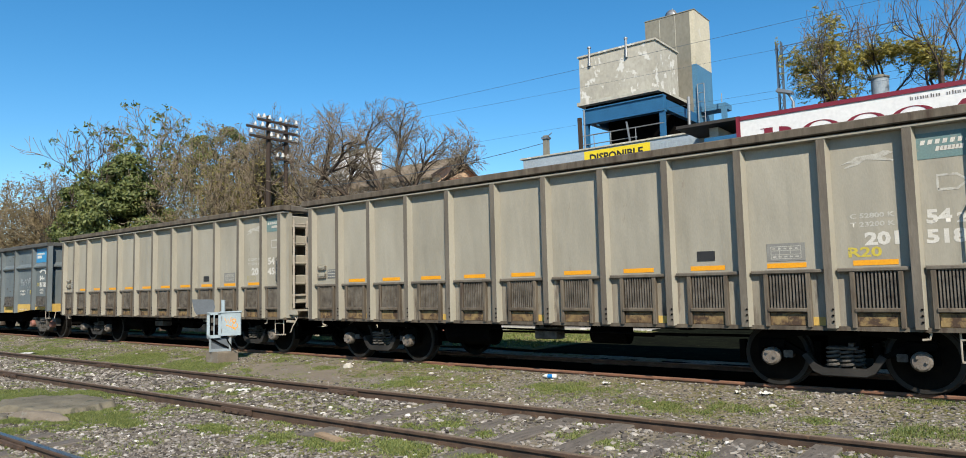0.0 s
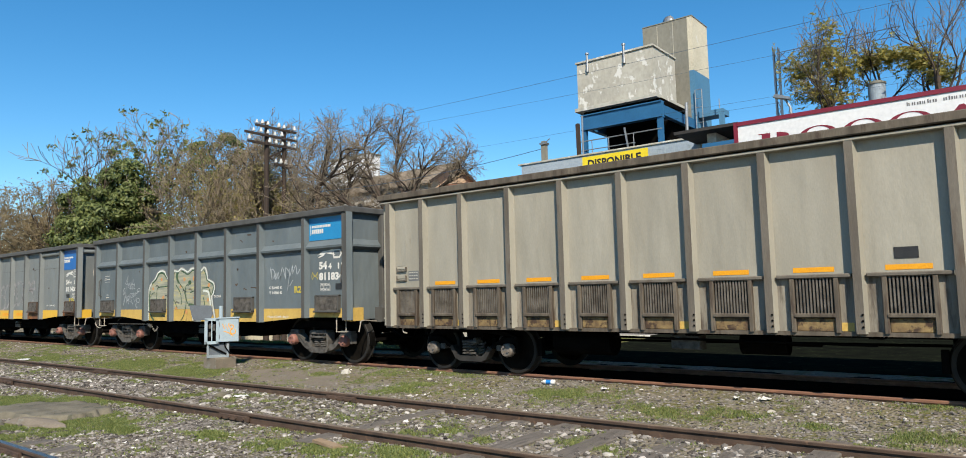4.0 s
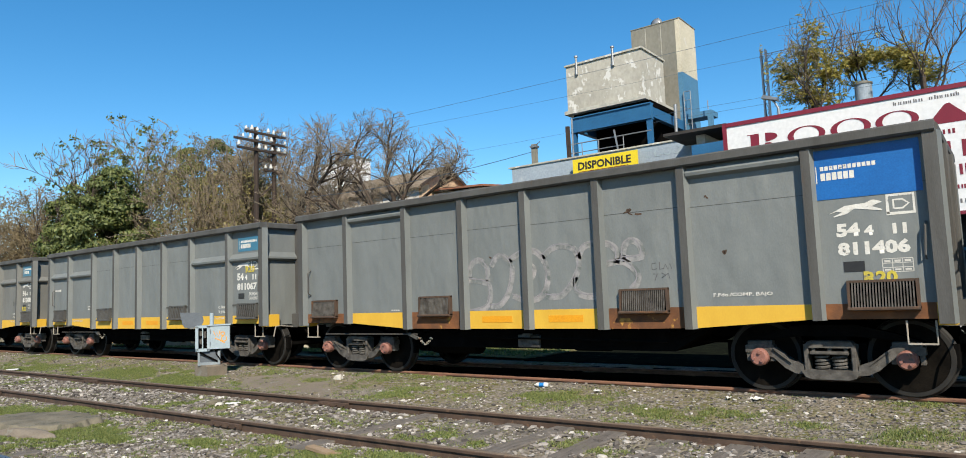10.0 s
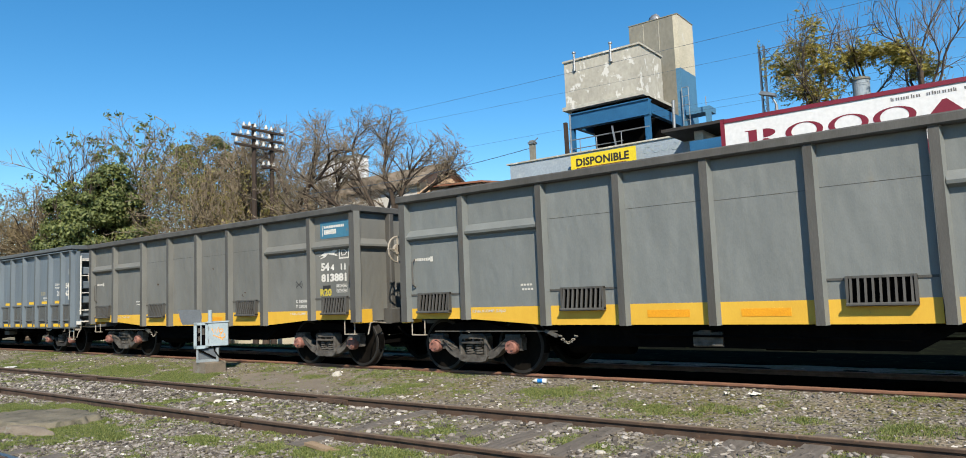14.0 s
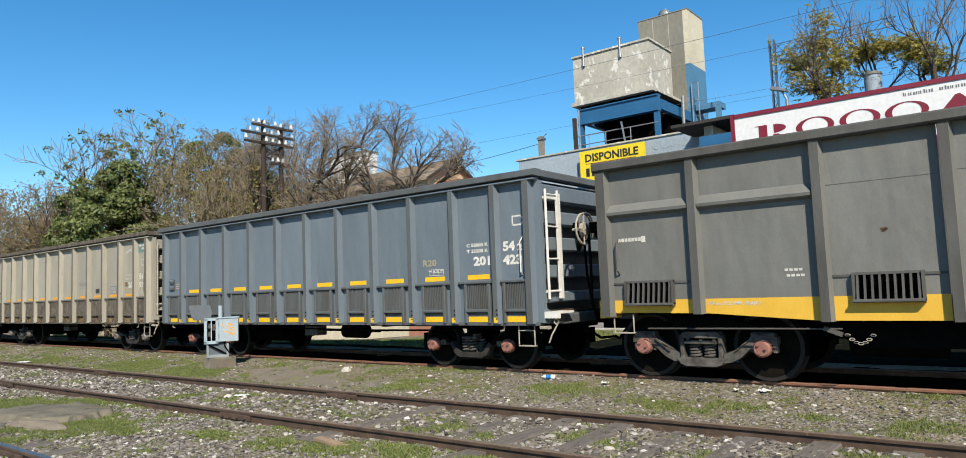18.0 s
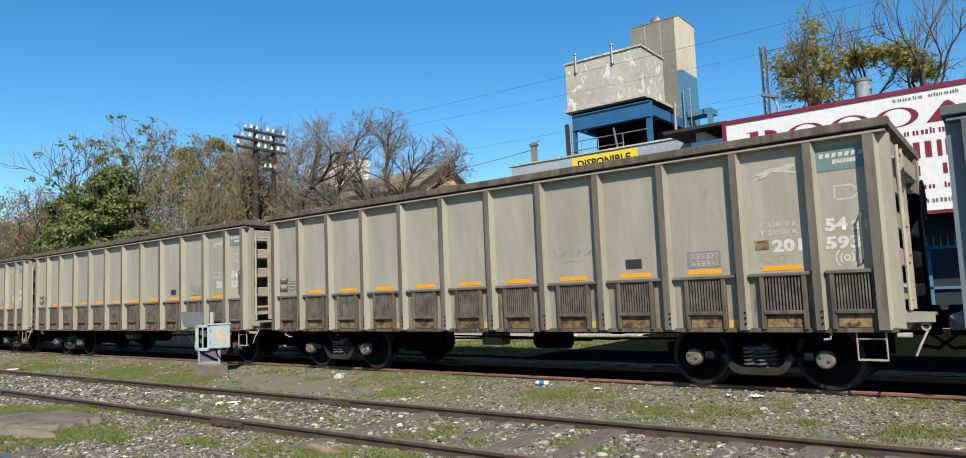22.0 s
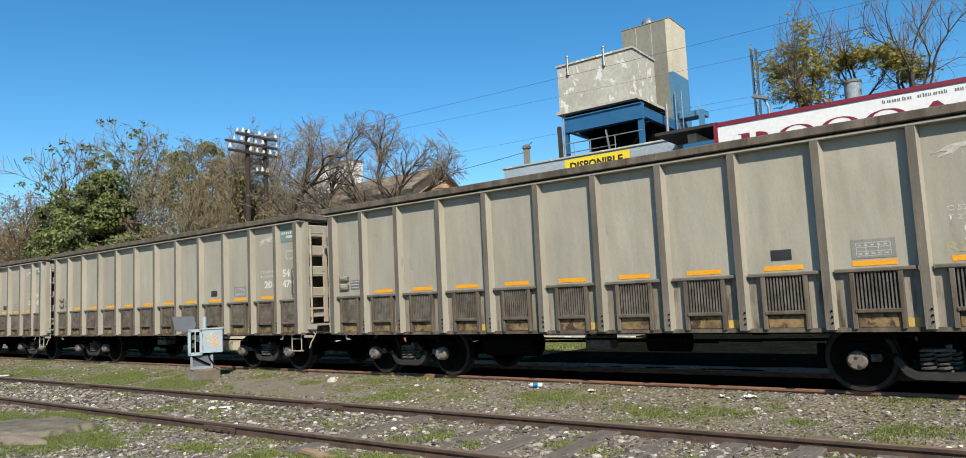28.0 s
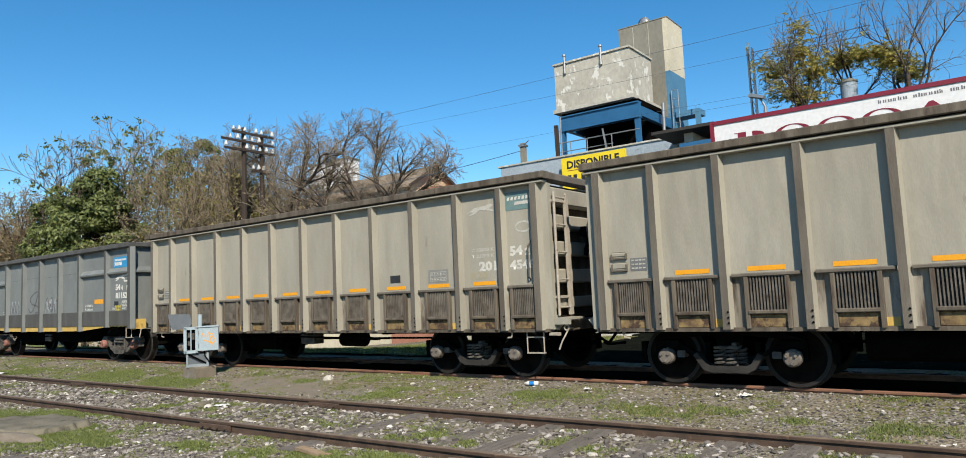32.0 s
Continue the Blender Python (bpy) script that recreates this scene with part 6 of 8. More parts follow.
def build_trees():
    # bare trees about the telegraph pole
    plant("bare_tree", "wide bare tree with dark curving limbs and fine twigs", (-28.9, 27.5, 0), 17, 12.4, 9.6, 4, 3, 1.25, "twig_grey", r0=0.42, low=0.42, stems=8, min_r=0.011, wander=0.17, rise_up=0.03, clear=4)
    plant("bare_tree", "tall bare tree with upright limbs and fine twigs", (-33.2, 27.8, 0), 8, 13.1, 9.4, 4, 3, 0.8, "twig_grey", r0=0.42, low=0.44, stems=7, min_r=0.011, wander=0.17, rise_up=0.03, clear=4)
    plant("bare_tree", "tall bare tree with tan twigs behind the telegraph pole", (-39.3, 28.5, 0), 4, 13.0, 9.0, 4, 3, 0.7, "twig_grey", "leaf_tan", 900, 0.09, 0.25, r0=0.28, low=0.22, stems=7, min_r=0.016, wander=0.24)
    plant("shrubby_tree", "dark tangled creeper and twigs about the telegraph pole", (-34.6, 24.6, 0), 22, 9.2, 3.2, 4, 2, 0.95, "bark", "leaf_olive", 5000, 0.085, 0.26, r0=0.2, low=0.15, stems=6, wander=0.24, share=0.4)
    plant("shrubby_tree", "twiggy tree with curving tan branches and small leaves", (-43.4, 26.0, 0), 4, 12.7, 10.0, 4, 3, 1.0, "twig_grey", "leaf_olive", 17000, 0.085, 0.28, r0=0.24, low=0.15, stems=8, wander=0.24, share=0.45, min_r=0.016)
    plant("shrubby_tree", "tan twiggy tree with sparse olive leaves", (-39.5, 25.2, 0), 31, 9.8, 9.6, 4, 3, 0.9, "twig_grey", "leaf_olive", 11000, 0.085, 0.28, r0=0.2, low=0.15, stems=7, wander=0.24, share=0.4, min_r=0.016)
    broadleaf("evergreen_tree", "leafy green evergreen tree in rounded clumps", (-46.8, 20.6, 0), 18, 11.4, 7.2, 220, 60000, "leaf_dark", 0.115, 0.12)
    broadleaf("evergreen_tree", "low dark green tree under bare branches", (-43.0, 22.0, 0), 43, 7.6, 4.4, 80, 17000, "leaf_dark", 0.11, 0.15)
    plant("open_tree", "tall open tree with small green leaf tufts at its branch ends", (-50.8, 24.5, 0), 14, 15.2, 11.0, 3, 3, 0.95, "twig_grey", "leaf_dark", 2600, 0.14, 0.17, r0=0.24, low=0.24, stems=9, high_leaves=0.45, rise_up=0.08, wander=0.2, share=0.12, min_r=0.018)
    broadleaf("evergreen_tree", "dark green tree top behind bare branches", (-53.0, 32.0, 0), 53, 16.0, 6.4, 60, 16000, "leaf_dark", 0.13, 0.45)
    plant("shrubby_tree", "brown twiggy thicket tree with dry leaves", (-59.0, 21.0, 0), 59, 10.6, 8.0, 4, 3, 0.95, "twig", "leaf_tan", 9000, 0.09, 0.35, r0=0.2, low=0.12, stems=8, min_r=0.016, wander=0.24)
    plant("shrubby_tree", "low brown thicket tree beside the line", (-68.0, 21.0, 0), 61, 11.4, 10.0, 4, 2, 0.95, "twig", "leaf_tan", 9000, 0.11, 0.45, r0=0.2, low=0.12, stems=8, min_r=0.018, wander=0.24)
    # behind the billboard
    feathery("leafy_tree", "tree with feathery yellow-green leaf sprays and thin bare twigs", (-5.2, 26.6, 0), 23, 11.9, 2.5, ((-5.9, 9.1, 0.65, 0.60), (-5.2, 9.7, 0.60, 0.75), (-4.7, 8.9, 0.7, 0.75), (-5.45, 8.3, 0.7, 0.5), (-4.9, 8.0, 0.6, 0.35), (-6.3, 9.6, 0.35, 0.25), (-5.0, 10.6, 0.4, 0.3)), 900, 6)
    feathery("leafy_tree", "slim tree with yellow-green leaf sprays above the roof", (-3.6, 27.2, 0), 73, 11.3, 2.3, ((-3.95, 9.3, 0.5, 0.42), (-3.3, 9.35, 0.55, 0.40)), 300, 5)
    feathery("leafy_tree", "dark-limbed tree with low yellow-green leaf sprays", (-1.6, 26.8, 0), 13, 11.9, 3.6, ((-2.3, 8.75, 0.6, 0.5), (-1.85, 8.35, 0.6, 0.4), (-2.55, 9.2, 0.5, 0.3)), 430, 7)

build_trees()


# ---- the goods train ----
R_SMALL, R_LARGE, LIFT = 0.405, 0.455, 0.06     # wheels of the two kinds of bogie; the open kind rides higher
wheel_meshes = {}


def wheelset_mesh(cap, R):
    """Two flanged wheels on an axle with bolted end caps, about the y axis."""
    if cap + str(R) in wheel_meshes:
        return wheel_meshes[cap + str(R)]
    a, b, c = Shape(), Shape(), Shape()
    for s in (-1, 1):
        y = s * 0.838
        b.lathe([(y + s * 0.075, R - 0.055), (y + s * 0.075, R - 0.010), (y + s * 0.060, R), (y - s * 0.035, R + 0.004), (y - s * 0.045, R + 0.028), (y - s * 0.065, R + 0.030), (y - s * 0.072, R - 0.05)], n=40, caps=False)
        a.lathe([(y + s * 0.066, R - 0.056), (y + s * 0.030, R - 0.09), (y + s * 0.005, 0.22), (y + s * 0.05, 0.14), (y + s * 0.075, 0.11), (y + s * 0.16, 0.09), (y + s * 0.16, 0.02)], n=32)
        c.lathe([(s * 1.10, 0.112), (s * 1.20, 0.112), (s * 1.235, 0.09), (s * 1.235, 0.03)], n=20)
        for k in range(3):
            t = math.tau * k / 3
            c.tube((0.06 * math.cos(t), s * 1.23, 0.06 * math.sin(t)), (0.06 * math.cos(t), s * 1.262, 0.06 * math.sin(t)), 0.019, 6)
    a.tube((0, -1.1, 0), (0, 1.1, 0), 0.085, 14)
    me = bpy.data.meshes.new("wheelset")
    vs, fs, ids = [], [], []
    for k, sh in enumerate((a, b, c)):
        fs += [tuple(i + len(vs) for i in f) for f in sh.f]
        ids += [k] * len(sh.f)
        vs += sh.v
    me.from_pydata(vs, [], fs)
    for m in ("tread", "rim", cap):
        me.materials.append(M[m])
    me.polygons.foreach_set("material_index", ids)
    bm = bmesh.new()
    bm.from_mesh(me)
    bmesh.ops.recalc_face_normals(bm, faces=bm.faces)
    bm.to_mesh(me)
    bm.free()
    wheel_meshes[cap + str(R)] = me
    return me


def bogie(parent, xc, cap, open_truss):
    # near-black bogie parts hold the wagon's shade in their colour
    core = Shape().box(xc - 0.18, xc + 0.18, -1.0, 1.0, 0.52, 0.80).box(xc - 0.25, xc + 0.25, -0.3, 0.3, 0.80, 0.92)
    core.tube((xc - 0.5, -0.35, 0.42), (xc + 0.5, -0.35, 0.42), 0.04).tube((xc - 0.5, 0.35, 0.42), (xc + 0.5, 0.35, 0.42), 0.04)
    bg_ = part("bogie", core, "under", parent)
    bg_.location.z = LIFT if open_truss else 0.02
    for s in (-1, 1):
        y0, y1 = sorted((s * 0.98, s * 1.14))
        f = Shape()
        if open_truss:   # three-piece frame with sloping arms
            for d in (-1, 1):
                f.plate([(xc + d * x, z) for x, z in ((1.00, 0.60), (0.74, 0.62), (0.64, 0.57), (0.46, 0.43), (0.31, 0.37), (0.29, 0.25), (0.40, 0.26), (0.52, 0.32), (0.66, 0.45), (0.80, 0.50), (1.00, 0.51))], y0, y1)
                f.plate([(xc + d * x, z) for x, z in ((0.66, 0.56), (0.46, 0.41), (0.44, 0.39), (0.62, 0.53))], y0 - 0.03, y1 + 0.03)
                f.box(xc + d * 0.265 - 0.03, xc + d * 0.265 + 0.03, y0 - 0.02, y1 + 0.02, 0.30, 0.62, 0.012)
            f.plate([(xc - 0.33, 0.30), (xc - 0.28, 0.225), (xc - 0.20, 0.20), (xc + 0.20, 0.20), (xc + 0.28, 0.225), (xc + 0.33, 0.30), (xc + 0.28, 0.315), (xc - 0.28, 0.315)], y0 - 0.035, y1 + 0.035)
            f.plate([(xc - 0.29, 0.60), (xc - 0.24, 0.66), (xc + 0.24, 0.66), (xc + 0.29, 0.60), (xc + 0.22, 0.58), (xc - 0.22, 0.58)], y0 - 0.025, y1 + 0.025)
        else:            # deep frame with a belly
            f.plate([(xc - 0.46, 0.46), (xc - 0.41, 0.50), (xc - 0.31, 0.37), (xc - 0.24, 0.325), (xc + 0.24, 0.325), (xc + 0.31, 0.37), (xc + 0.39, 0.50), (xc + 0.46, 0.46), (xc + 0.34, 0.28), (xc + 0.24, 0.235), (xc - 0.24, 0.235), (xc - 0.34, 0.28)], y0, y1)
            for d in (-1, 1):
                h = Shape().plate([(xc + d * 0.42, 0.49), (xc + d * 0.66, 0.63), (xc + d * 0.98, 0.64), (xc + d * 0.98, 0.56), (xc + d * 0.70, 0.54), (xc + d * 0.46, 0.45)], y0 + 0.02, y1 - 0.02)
                part("frame_arm", h, "under", bg_, "black arm of the side frame")
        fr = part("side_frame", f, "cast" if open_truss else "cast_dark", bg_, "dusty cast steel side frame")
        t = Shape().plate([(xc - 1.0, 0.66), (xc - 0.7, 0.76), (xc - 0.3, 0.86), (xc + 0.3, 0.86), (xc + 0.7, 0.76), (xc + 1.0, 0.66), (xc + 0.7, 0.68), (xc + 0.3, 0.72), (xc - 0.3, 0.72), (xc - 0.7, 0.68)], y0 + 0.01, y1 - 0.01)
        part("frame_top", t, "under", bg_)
        g = Shape().box(xc - 0.21, xc + 0.21, min(s * 0.9, s * 1.2), max(s * 0.9, s * 1.2), 0.50, 0.54, 0.01).box(xc - 0.20, xc - 0.16, y0, y1 + 0.0, 0.54, 0.60).box(xc + 0.16, xc + 0.20, y0, y1, 0.54, 0.60).box(xc - 0.02, xc + 0.02, y0, y1, 0.54, 0.60)
        if not open_truss:
            g = Shape().box(xc - 0.16, xc + 0.16, min(s * 0.9, s * 1.17), max(s * 0.9, s * 1.17), 0.55, 0.585, 0.008).box(xc + 0.07, xc + 0.13, y0, y1, 0.58, 0.63)
        part("bolster_end", g, "cast", bg_)
        for dx, dy, r in ((-0.10, 1.07, 0.075), (0.10, 1.07, 0.075)) if open_truss else ((-0.11, 1.09, 0.07), (0.04, 1.09, 0.07), (0.15, 0.99, 0.06)):
            part("coil_spring", Shape().coil(xc + dx, s * dy, 0.31 if open_truss else 0.33, 0.50 if open_truss else 0.56, r, 0.017, 4.5), "cast", bg_, "stacked steel coil spring")
        for dx in (-0.82, 0.82):
            part("axle_box", Shape().box(xc + dx - 0.15, xc + dx + 0.15, min(s * 0.98, s * 1.13), max(s * 0.98, s * 1.13), 0.55, 0.66, 0.015).box(xc + dx - 0.17, xc + dx - 0.12, min(s * 0.99, s * 1.12), max(s * 0.99, s * 1.12), 0.40, 0.6).box(xc + dx + 0.12, xc + dx + 0.17, min(s * 0.99, s * 1.12), max(s * 0.99, s * 1.12), 0.40, 0.6), "cast" if open_truss else "under", bg_)
        if not open_truss:
            for dx in (-0.82, 0.82):
                d = -0.14 if dx > 0 else 0.14
                part("bearing_lug", Shape().box(xc + dx + d, xc + dx + d * 1.8, min(s * 1.0, s * 1.14), max(s * 1.0, s * 1.14), 0.43, 0.52, 0.01) if d > 0 else Shape().box(xc + dx + d * 1.8, xc + dx + d, min(s * 1.0, s * 1.14), max(s * 1.0, s * 1.14), 0.43, 0.52, 0.01), "cast", bg_)
    for dx in (-0.82, 0.82):
        r = R_LARGE if open_truss else R_SMALL
        w = part("wheelset", wheelset_mesh(cap, r), None, bg_, fix=False)
        w.location = (xc + dx, 0, r + 0.062 - bg_.location.z)
        w["radius"] = r
    for dx in (-1.27, -0.33, 0.33, 1.27):
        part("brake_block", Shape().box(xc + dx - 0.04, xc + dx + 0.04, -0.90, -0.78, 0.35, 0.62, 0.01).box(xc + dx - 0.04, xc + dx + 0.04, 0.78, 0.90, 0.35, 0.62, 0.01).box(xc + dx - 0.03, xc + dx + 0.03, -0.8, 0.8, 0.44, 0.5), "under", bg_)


def underframe(w, L, z_floor):
    # near-black underframe: the shade below the floor is put into its colour
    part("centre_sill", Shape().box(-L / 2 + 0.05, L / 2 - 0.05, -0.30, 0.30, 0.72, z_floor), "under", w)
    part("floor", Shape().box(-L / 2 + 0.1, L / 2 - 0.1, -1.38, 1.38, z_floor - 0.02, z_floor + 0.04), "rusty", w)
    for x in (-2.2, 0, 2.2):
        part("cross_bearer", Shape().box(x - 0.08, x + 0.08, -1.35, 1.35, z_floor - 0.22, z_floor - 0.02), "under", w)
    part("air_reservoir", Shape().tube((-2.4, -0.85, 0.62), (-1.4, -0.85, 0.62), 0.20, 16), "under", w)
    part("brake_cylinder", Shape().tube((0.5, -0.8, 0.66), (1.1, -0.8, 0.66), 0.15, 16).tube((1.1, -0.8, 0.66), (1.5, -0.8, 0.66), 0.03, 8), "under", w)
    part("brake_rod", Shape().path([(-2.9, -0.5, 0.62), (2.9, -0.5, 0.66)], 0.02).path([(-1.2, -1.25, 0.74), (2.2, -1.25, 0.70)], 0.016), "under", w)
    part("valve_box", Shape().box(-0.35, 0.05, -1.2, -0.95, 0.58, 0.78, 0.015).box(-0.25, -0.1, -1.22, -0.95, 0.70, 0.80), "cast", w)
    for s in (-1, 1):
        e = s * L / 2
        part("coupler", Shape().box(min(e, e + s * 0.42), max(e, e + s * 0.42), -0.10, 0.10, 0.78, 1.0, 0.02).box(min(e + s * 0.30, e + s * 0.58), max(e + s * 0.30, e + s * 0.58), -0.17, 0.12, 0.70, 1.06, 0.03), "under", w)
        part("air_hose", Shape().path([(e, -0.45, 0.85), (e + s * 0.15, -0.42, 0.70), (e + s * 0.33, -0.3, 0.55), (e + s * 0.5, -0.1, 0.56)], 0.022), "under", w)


def stirrup(w, x0, x1, z0, z1, y, m):
    part("step", Shape().path([(x0, y, z1), (x0, y, z0), (x1, y, z0), (x1, y, z1)], 0.012, 6).box(x0, x1, y - 0.02, y + 0.06, z0 - 0.008, z0 + 0.008), m, w)


def ladder(w, x, y0, y1, z0, z1, m, rungs=6):
    s = Shape().tube((x, y0, z0), (x, y0, z1), 0.022, 8).tube((x, y1, z0), (x, y1, z1), 0.022, 8)
    for k in range(rungs):
        z = z0 + 0.12 + (z1 - z0 - 0.2) * k / (rungs - 1)
        s.tube((x, y0, z), (x, y1, z), 0.014, 6)
    part("ladder", s, m, w)


def hand_wheel(w, x, y, z, m):
    pts = [(x, y + 0.24 * math.cos(math.tau * k / 16), z + 0.24 * math.sin(math.tau * k / 16)) for k in range(17)]
    s = Shape().path(pts, 0.016, 6)
    for k in range(4):
        s.tube((x, y, z), pts[4 * k], 0.012, 6)
    s.tube((x - 0.2, y, z), (x + 0.04, y, z), 0.022, 8)
    part("brake_wheel", s, m, w)


def arc3(x, y, z, r):
    return [(x + r * math.cos(math.tau * k / 10), y, z + r * math.sin(math.tau * k / 10)) for k in range(11)]


def channel_post(name, x, hw, y0, y1, z0, z1, face, flank, parent):
    """A pressed channel: a worn front face between painted flanks that splay towards the sheet."""
    sh = Shape().prism([(x - hw - 0.012, y1, z0), (x - hw, y0, z0), (x + hw, y0, z0), (x + hw + 0.035, y1, z0),
                        (x - hw - 0.012, y1, z1), (x - hw, y0, z1), (x + hw, y0, z1), (x + hw + 0.035, y1, z1)])
    me = sh.mesh(name)
    me.materials.append(M[face])
    me.materials.append(M[flank])
    for p in me.polygons:
        if abs(p.normal.x) > 0.6:
            p.material_index = 1
    return part(name, me, None, parent)


def build_tall(label, paint, rib, low, railing, blue):
    """High-sided gondola with twelve bays and slatted vents."""
    L, n = 11.66, 12
    w = thing("gondola_wagon", label, "freight wagon", group="wagons of the goods train")
    xs = [-5.60, -4.77, -3.87] + [-2.88 + 0.9915 * k for k in range(8)] + [4.95, 5.61]   # the end bays are narrower
    underframe(w, L, 1.0)
    for k in range(n):
        a, b = xs[k], xs[k + 1]
        part("side_panel", Shape().box(a + 0.05, b - 0.05, -1.425, -1.40, 1.55, 3.13), paint, w)
        lo = part("lower_panel", Shape().box(a + 0.05, b - 0.05, -1.425, -1.40, 0.86, 1.50), paint if blue else "tall_grime", w)
        part("belt_rail", Shape().box(a + 0.092, b - 0.066, -1.50, -1.41, 1.50, 1.55, 0.012), rib, w)
        c = (a + b) / 2 + (0.04 if k > 9 else 0.01)
        hv = 0.215 if 0 < k < n - 1 else 0.19
        v = Shape()
        for x in (c - hv - 0.03, c + hv + 0.03):
            v.box(x - 0.028, x + 0.028, -1.50, -1.426, 0.86, 1.50, 0.008)
        v.box(c - hv - 0.01, c + hv + 0.01, -1.515, -1.426, 1.035, 1.085, 0.01)
        vent = part("vent_frame", v, low, w)
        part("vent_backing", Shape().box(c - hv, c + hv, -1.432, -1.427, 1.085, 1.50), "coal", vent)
        bar = Shape()
        for i in range(11):
            x = c - (hv - 0.025) + (hv - 0.025) / 5 * i
            bar.box(x - 0.0085, x + 0.0085, -1.475, -1.445, 1.085, 1.50)
        part("slats", bar, "slat" if not blue else low, vent)
        part("drop_door", Shape().box(c - hv + 0.005, c + hv - 0.005, -1.462, -1.426, 0.87, 1.03, 0.008), "flaked" if not blue else low, vent)
        if blue:
            part("sill_mark", Shape().box(c - hv + 0.005, c + hv - 0.005, -1.4665, -1.4625, 0.875, 0.965), "lemon", vent)
        if 0 < k < n - 1:
            part("marking", Shape().box(c - 0.23, c + 0.23, -1.429, -1.425, 1.575, 1.655 if blue else 1.635), "lemon" if blue else "mark", w, "orange-yellow painted bar" if k == 1 else "")
        if not blue and k % 2:
            part("sill_mark", Shape().box(b - 0.22, b - 0.08, -1.429, -1.425, 0.875, 0.975), "ochre", lo)
    for k, x in enumerate(xs):
        e = k in (0, n)
        p = channel_post("corner_post" if e else "side_post", x, 0.056 if e else 0.046, -1.535, -1.41, 0.85, 3.13, rib, paint, w)
        if not e:
            for z in (0.93, 1.0, 1.07):
                part("bolt", Shape().tube((x + 0.03, -1.53, z), (x + 0.03, -1.548, z), 0.013, 6), "under", p)
            if blue:
                part("sill_mark", Shape().box(x - 0.04, x + 0.04, -1.540, -1.535, 0.87, 0.95), "lemon", p)
    part("top_chord", Shape().box(-L / 2, L / 2, -1.575, -1.38, 3.15, 3.26, 0.012), low, w)
    part("chord_ledge", Shape().box(-L / 2 + 0.04, L / 2 - 0.04, -1.54, -1.40, 3.095, 3.128, 0.006), paint, w)
    part("chord_web", Shape().box(-L / 2 + 0.04, L / 2 - 0.04, -1.47, -1.38, 3.128, 3.15), low, w)
    part("bottom_sill", Shape().box(-L / 2 + 0.1, L / 2 - 0.1, -1.47, -1.30, 0.82, 0.87), low, w)
    far = Shape().box(-L / 2, L / 2, 1.40, 1.425, 0.86, 3.13)
    for x in xs:
        far.box(x - 0.05, x + 0.05, 1.426, 1.53, 0.86, 3.13)
    part("far_side", far, paint, w)
    part("top_chord", Shape().box(-L / 2, L / 2, 1.38, 1.575, 3.13, 3.26, 0.012), rib, w)
    for s in (-1, 1):
        e = s * (L / 2)
        x0, x1 = sorted((e - s * 0.30, e - s * 0.27))
        # darker paint: the shade between the end beams is put into the wall
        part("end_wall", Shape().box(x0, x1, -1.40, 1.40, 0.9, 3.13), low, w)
        for z, h in ((1.16, 0.17), (1.55, 0.22), (1.98, 0.22), (2.40, 0.22), (2.78, 0.26)):
            u0, u1 = sorted((e - s * 0.27, e - s * 0.03))
            part("end_beam", Shape().box(u0, u1, -1.32, 1.38, z, z + h, 0.02), paint, w)
        u0, u1 = sorted((e - s * 0.16, e - s * 0.02))
        # the side sheet turns the corner and flares out towards the foot
        part("end_return", Shape().prism([(u0, -1.425, 0.86), (u1, -1.425, 0.86), (u1, -1.335, 0.86), (u0, -1.335, 0.86), (u0, -1.425, 3.09), (u1, -1.425, 3.09), (u1, -1.335, 3.09), (u0, -1.335, 3.09)]), paint, w)
        part("end_post", Shape().box(u0, u1, 1.2, 1.40, 0.86, 3.13, 0.01), rib, w)
        part("end_chord", Shape().box(min(e - s * 0.2, e), max(e - s * 0.2, e), -1.375, 1.375, 3.13, 3.26, 0.02), rib, w)
        part("end_sill", Shape().box(min(e - s * 0.2, e + s * 0.14), max(e - s * 0.2, e + s * 0.14), -1.10, 1.10, 0.82, 0.98, 0.015), low, w)
        part("gusset", Shape().plate([(e - s * 0.16, 1.12), (e + s * 0.12, 0.99), (e - s * 0.02, 0.84), (e - s * 0.16, 0.84)], -1.32, -1.28), paint, w)
    part("end_step", Shape().box(L / 2 - 0.02, L / 2 + 0.26, -1.42, -1.0, 1.0, 1.03).box(L / 2 - 0.02, L / 2 + 0.26, -1.42, -1.40, 0.93, 1.0), "white" if blue else paint, w, "white painted end step" if blue else "")
    part("uncoupling_lever", Shape().path([(L / 2 + 0.10, -0.9, 0.84), (L / 2 + 0.14, -1.28, 0.87), (L / 2 + 0.18, -1.36, 0.85), (L / 2 + 0.10, -1.42, 0.68), (L / 2 + 0.05, -1.43, 0.56)], 0.013).path(arc3(L / 2 + 0.16, -1.37, 0.88, 0.04), 0.012), "pipe", w)
    part("bracket", Shape().box(L / 2 - 0.12, L / 2 + 0.02, -1.42, -1.30, 0.76, 0.81, 0.01), "pipe", w)
    ladder(w, L / 2 + 0.03, -1.33, -0.98, 1.22 if blue else 1.06, 2.95, railing, 4 if blue else 5)
    part("ladder_rail", Shape().box(L / 2 + 0.005, L / 2 + 0.055, -1.01, -0.93, 1.22 if blue else 1.06, 2.90), railing, w)
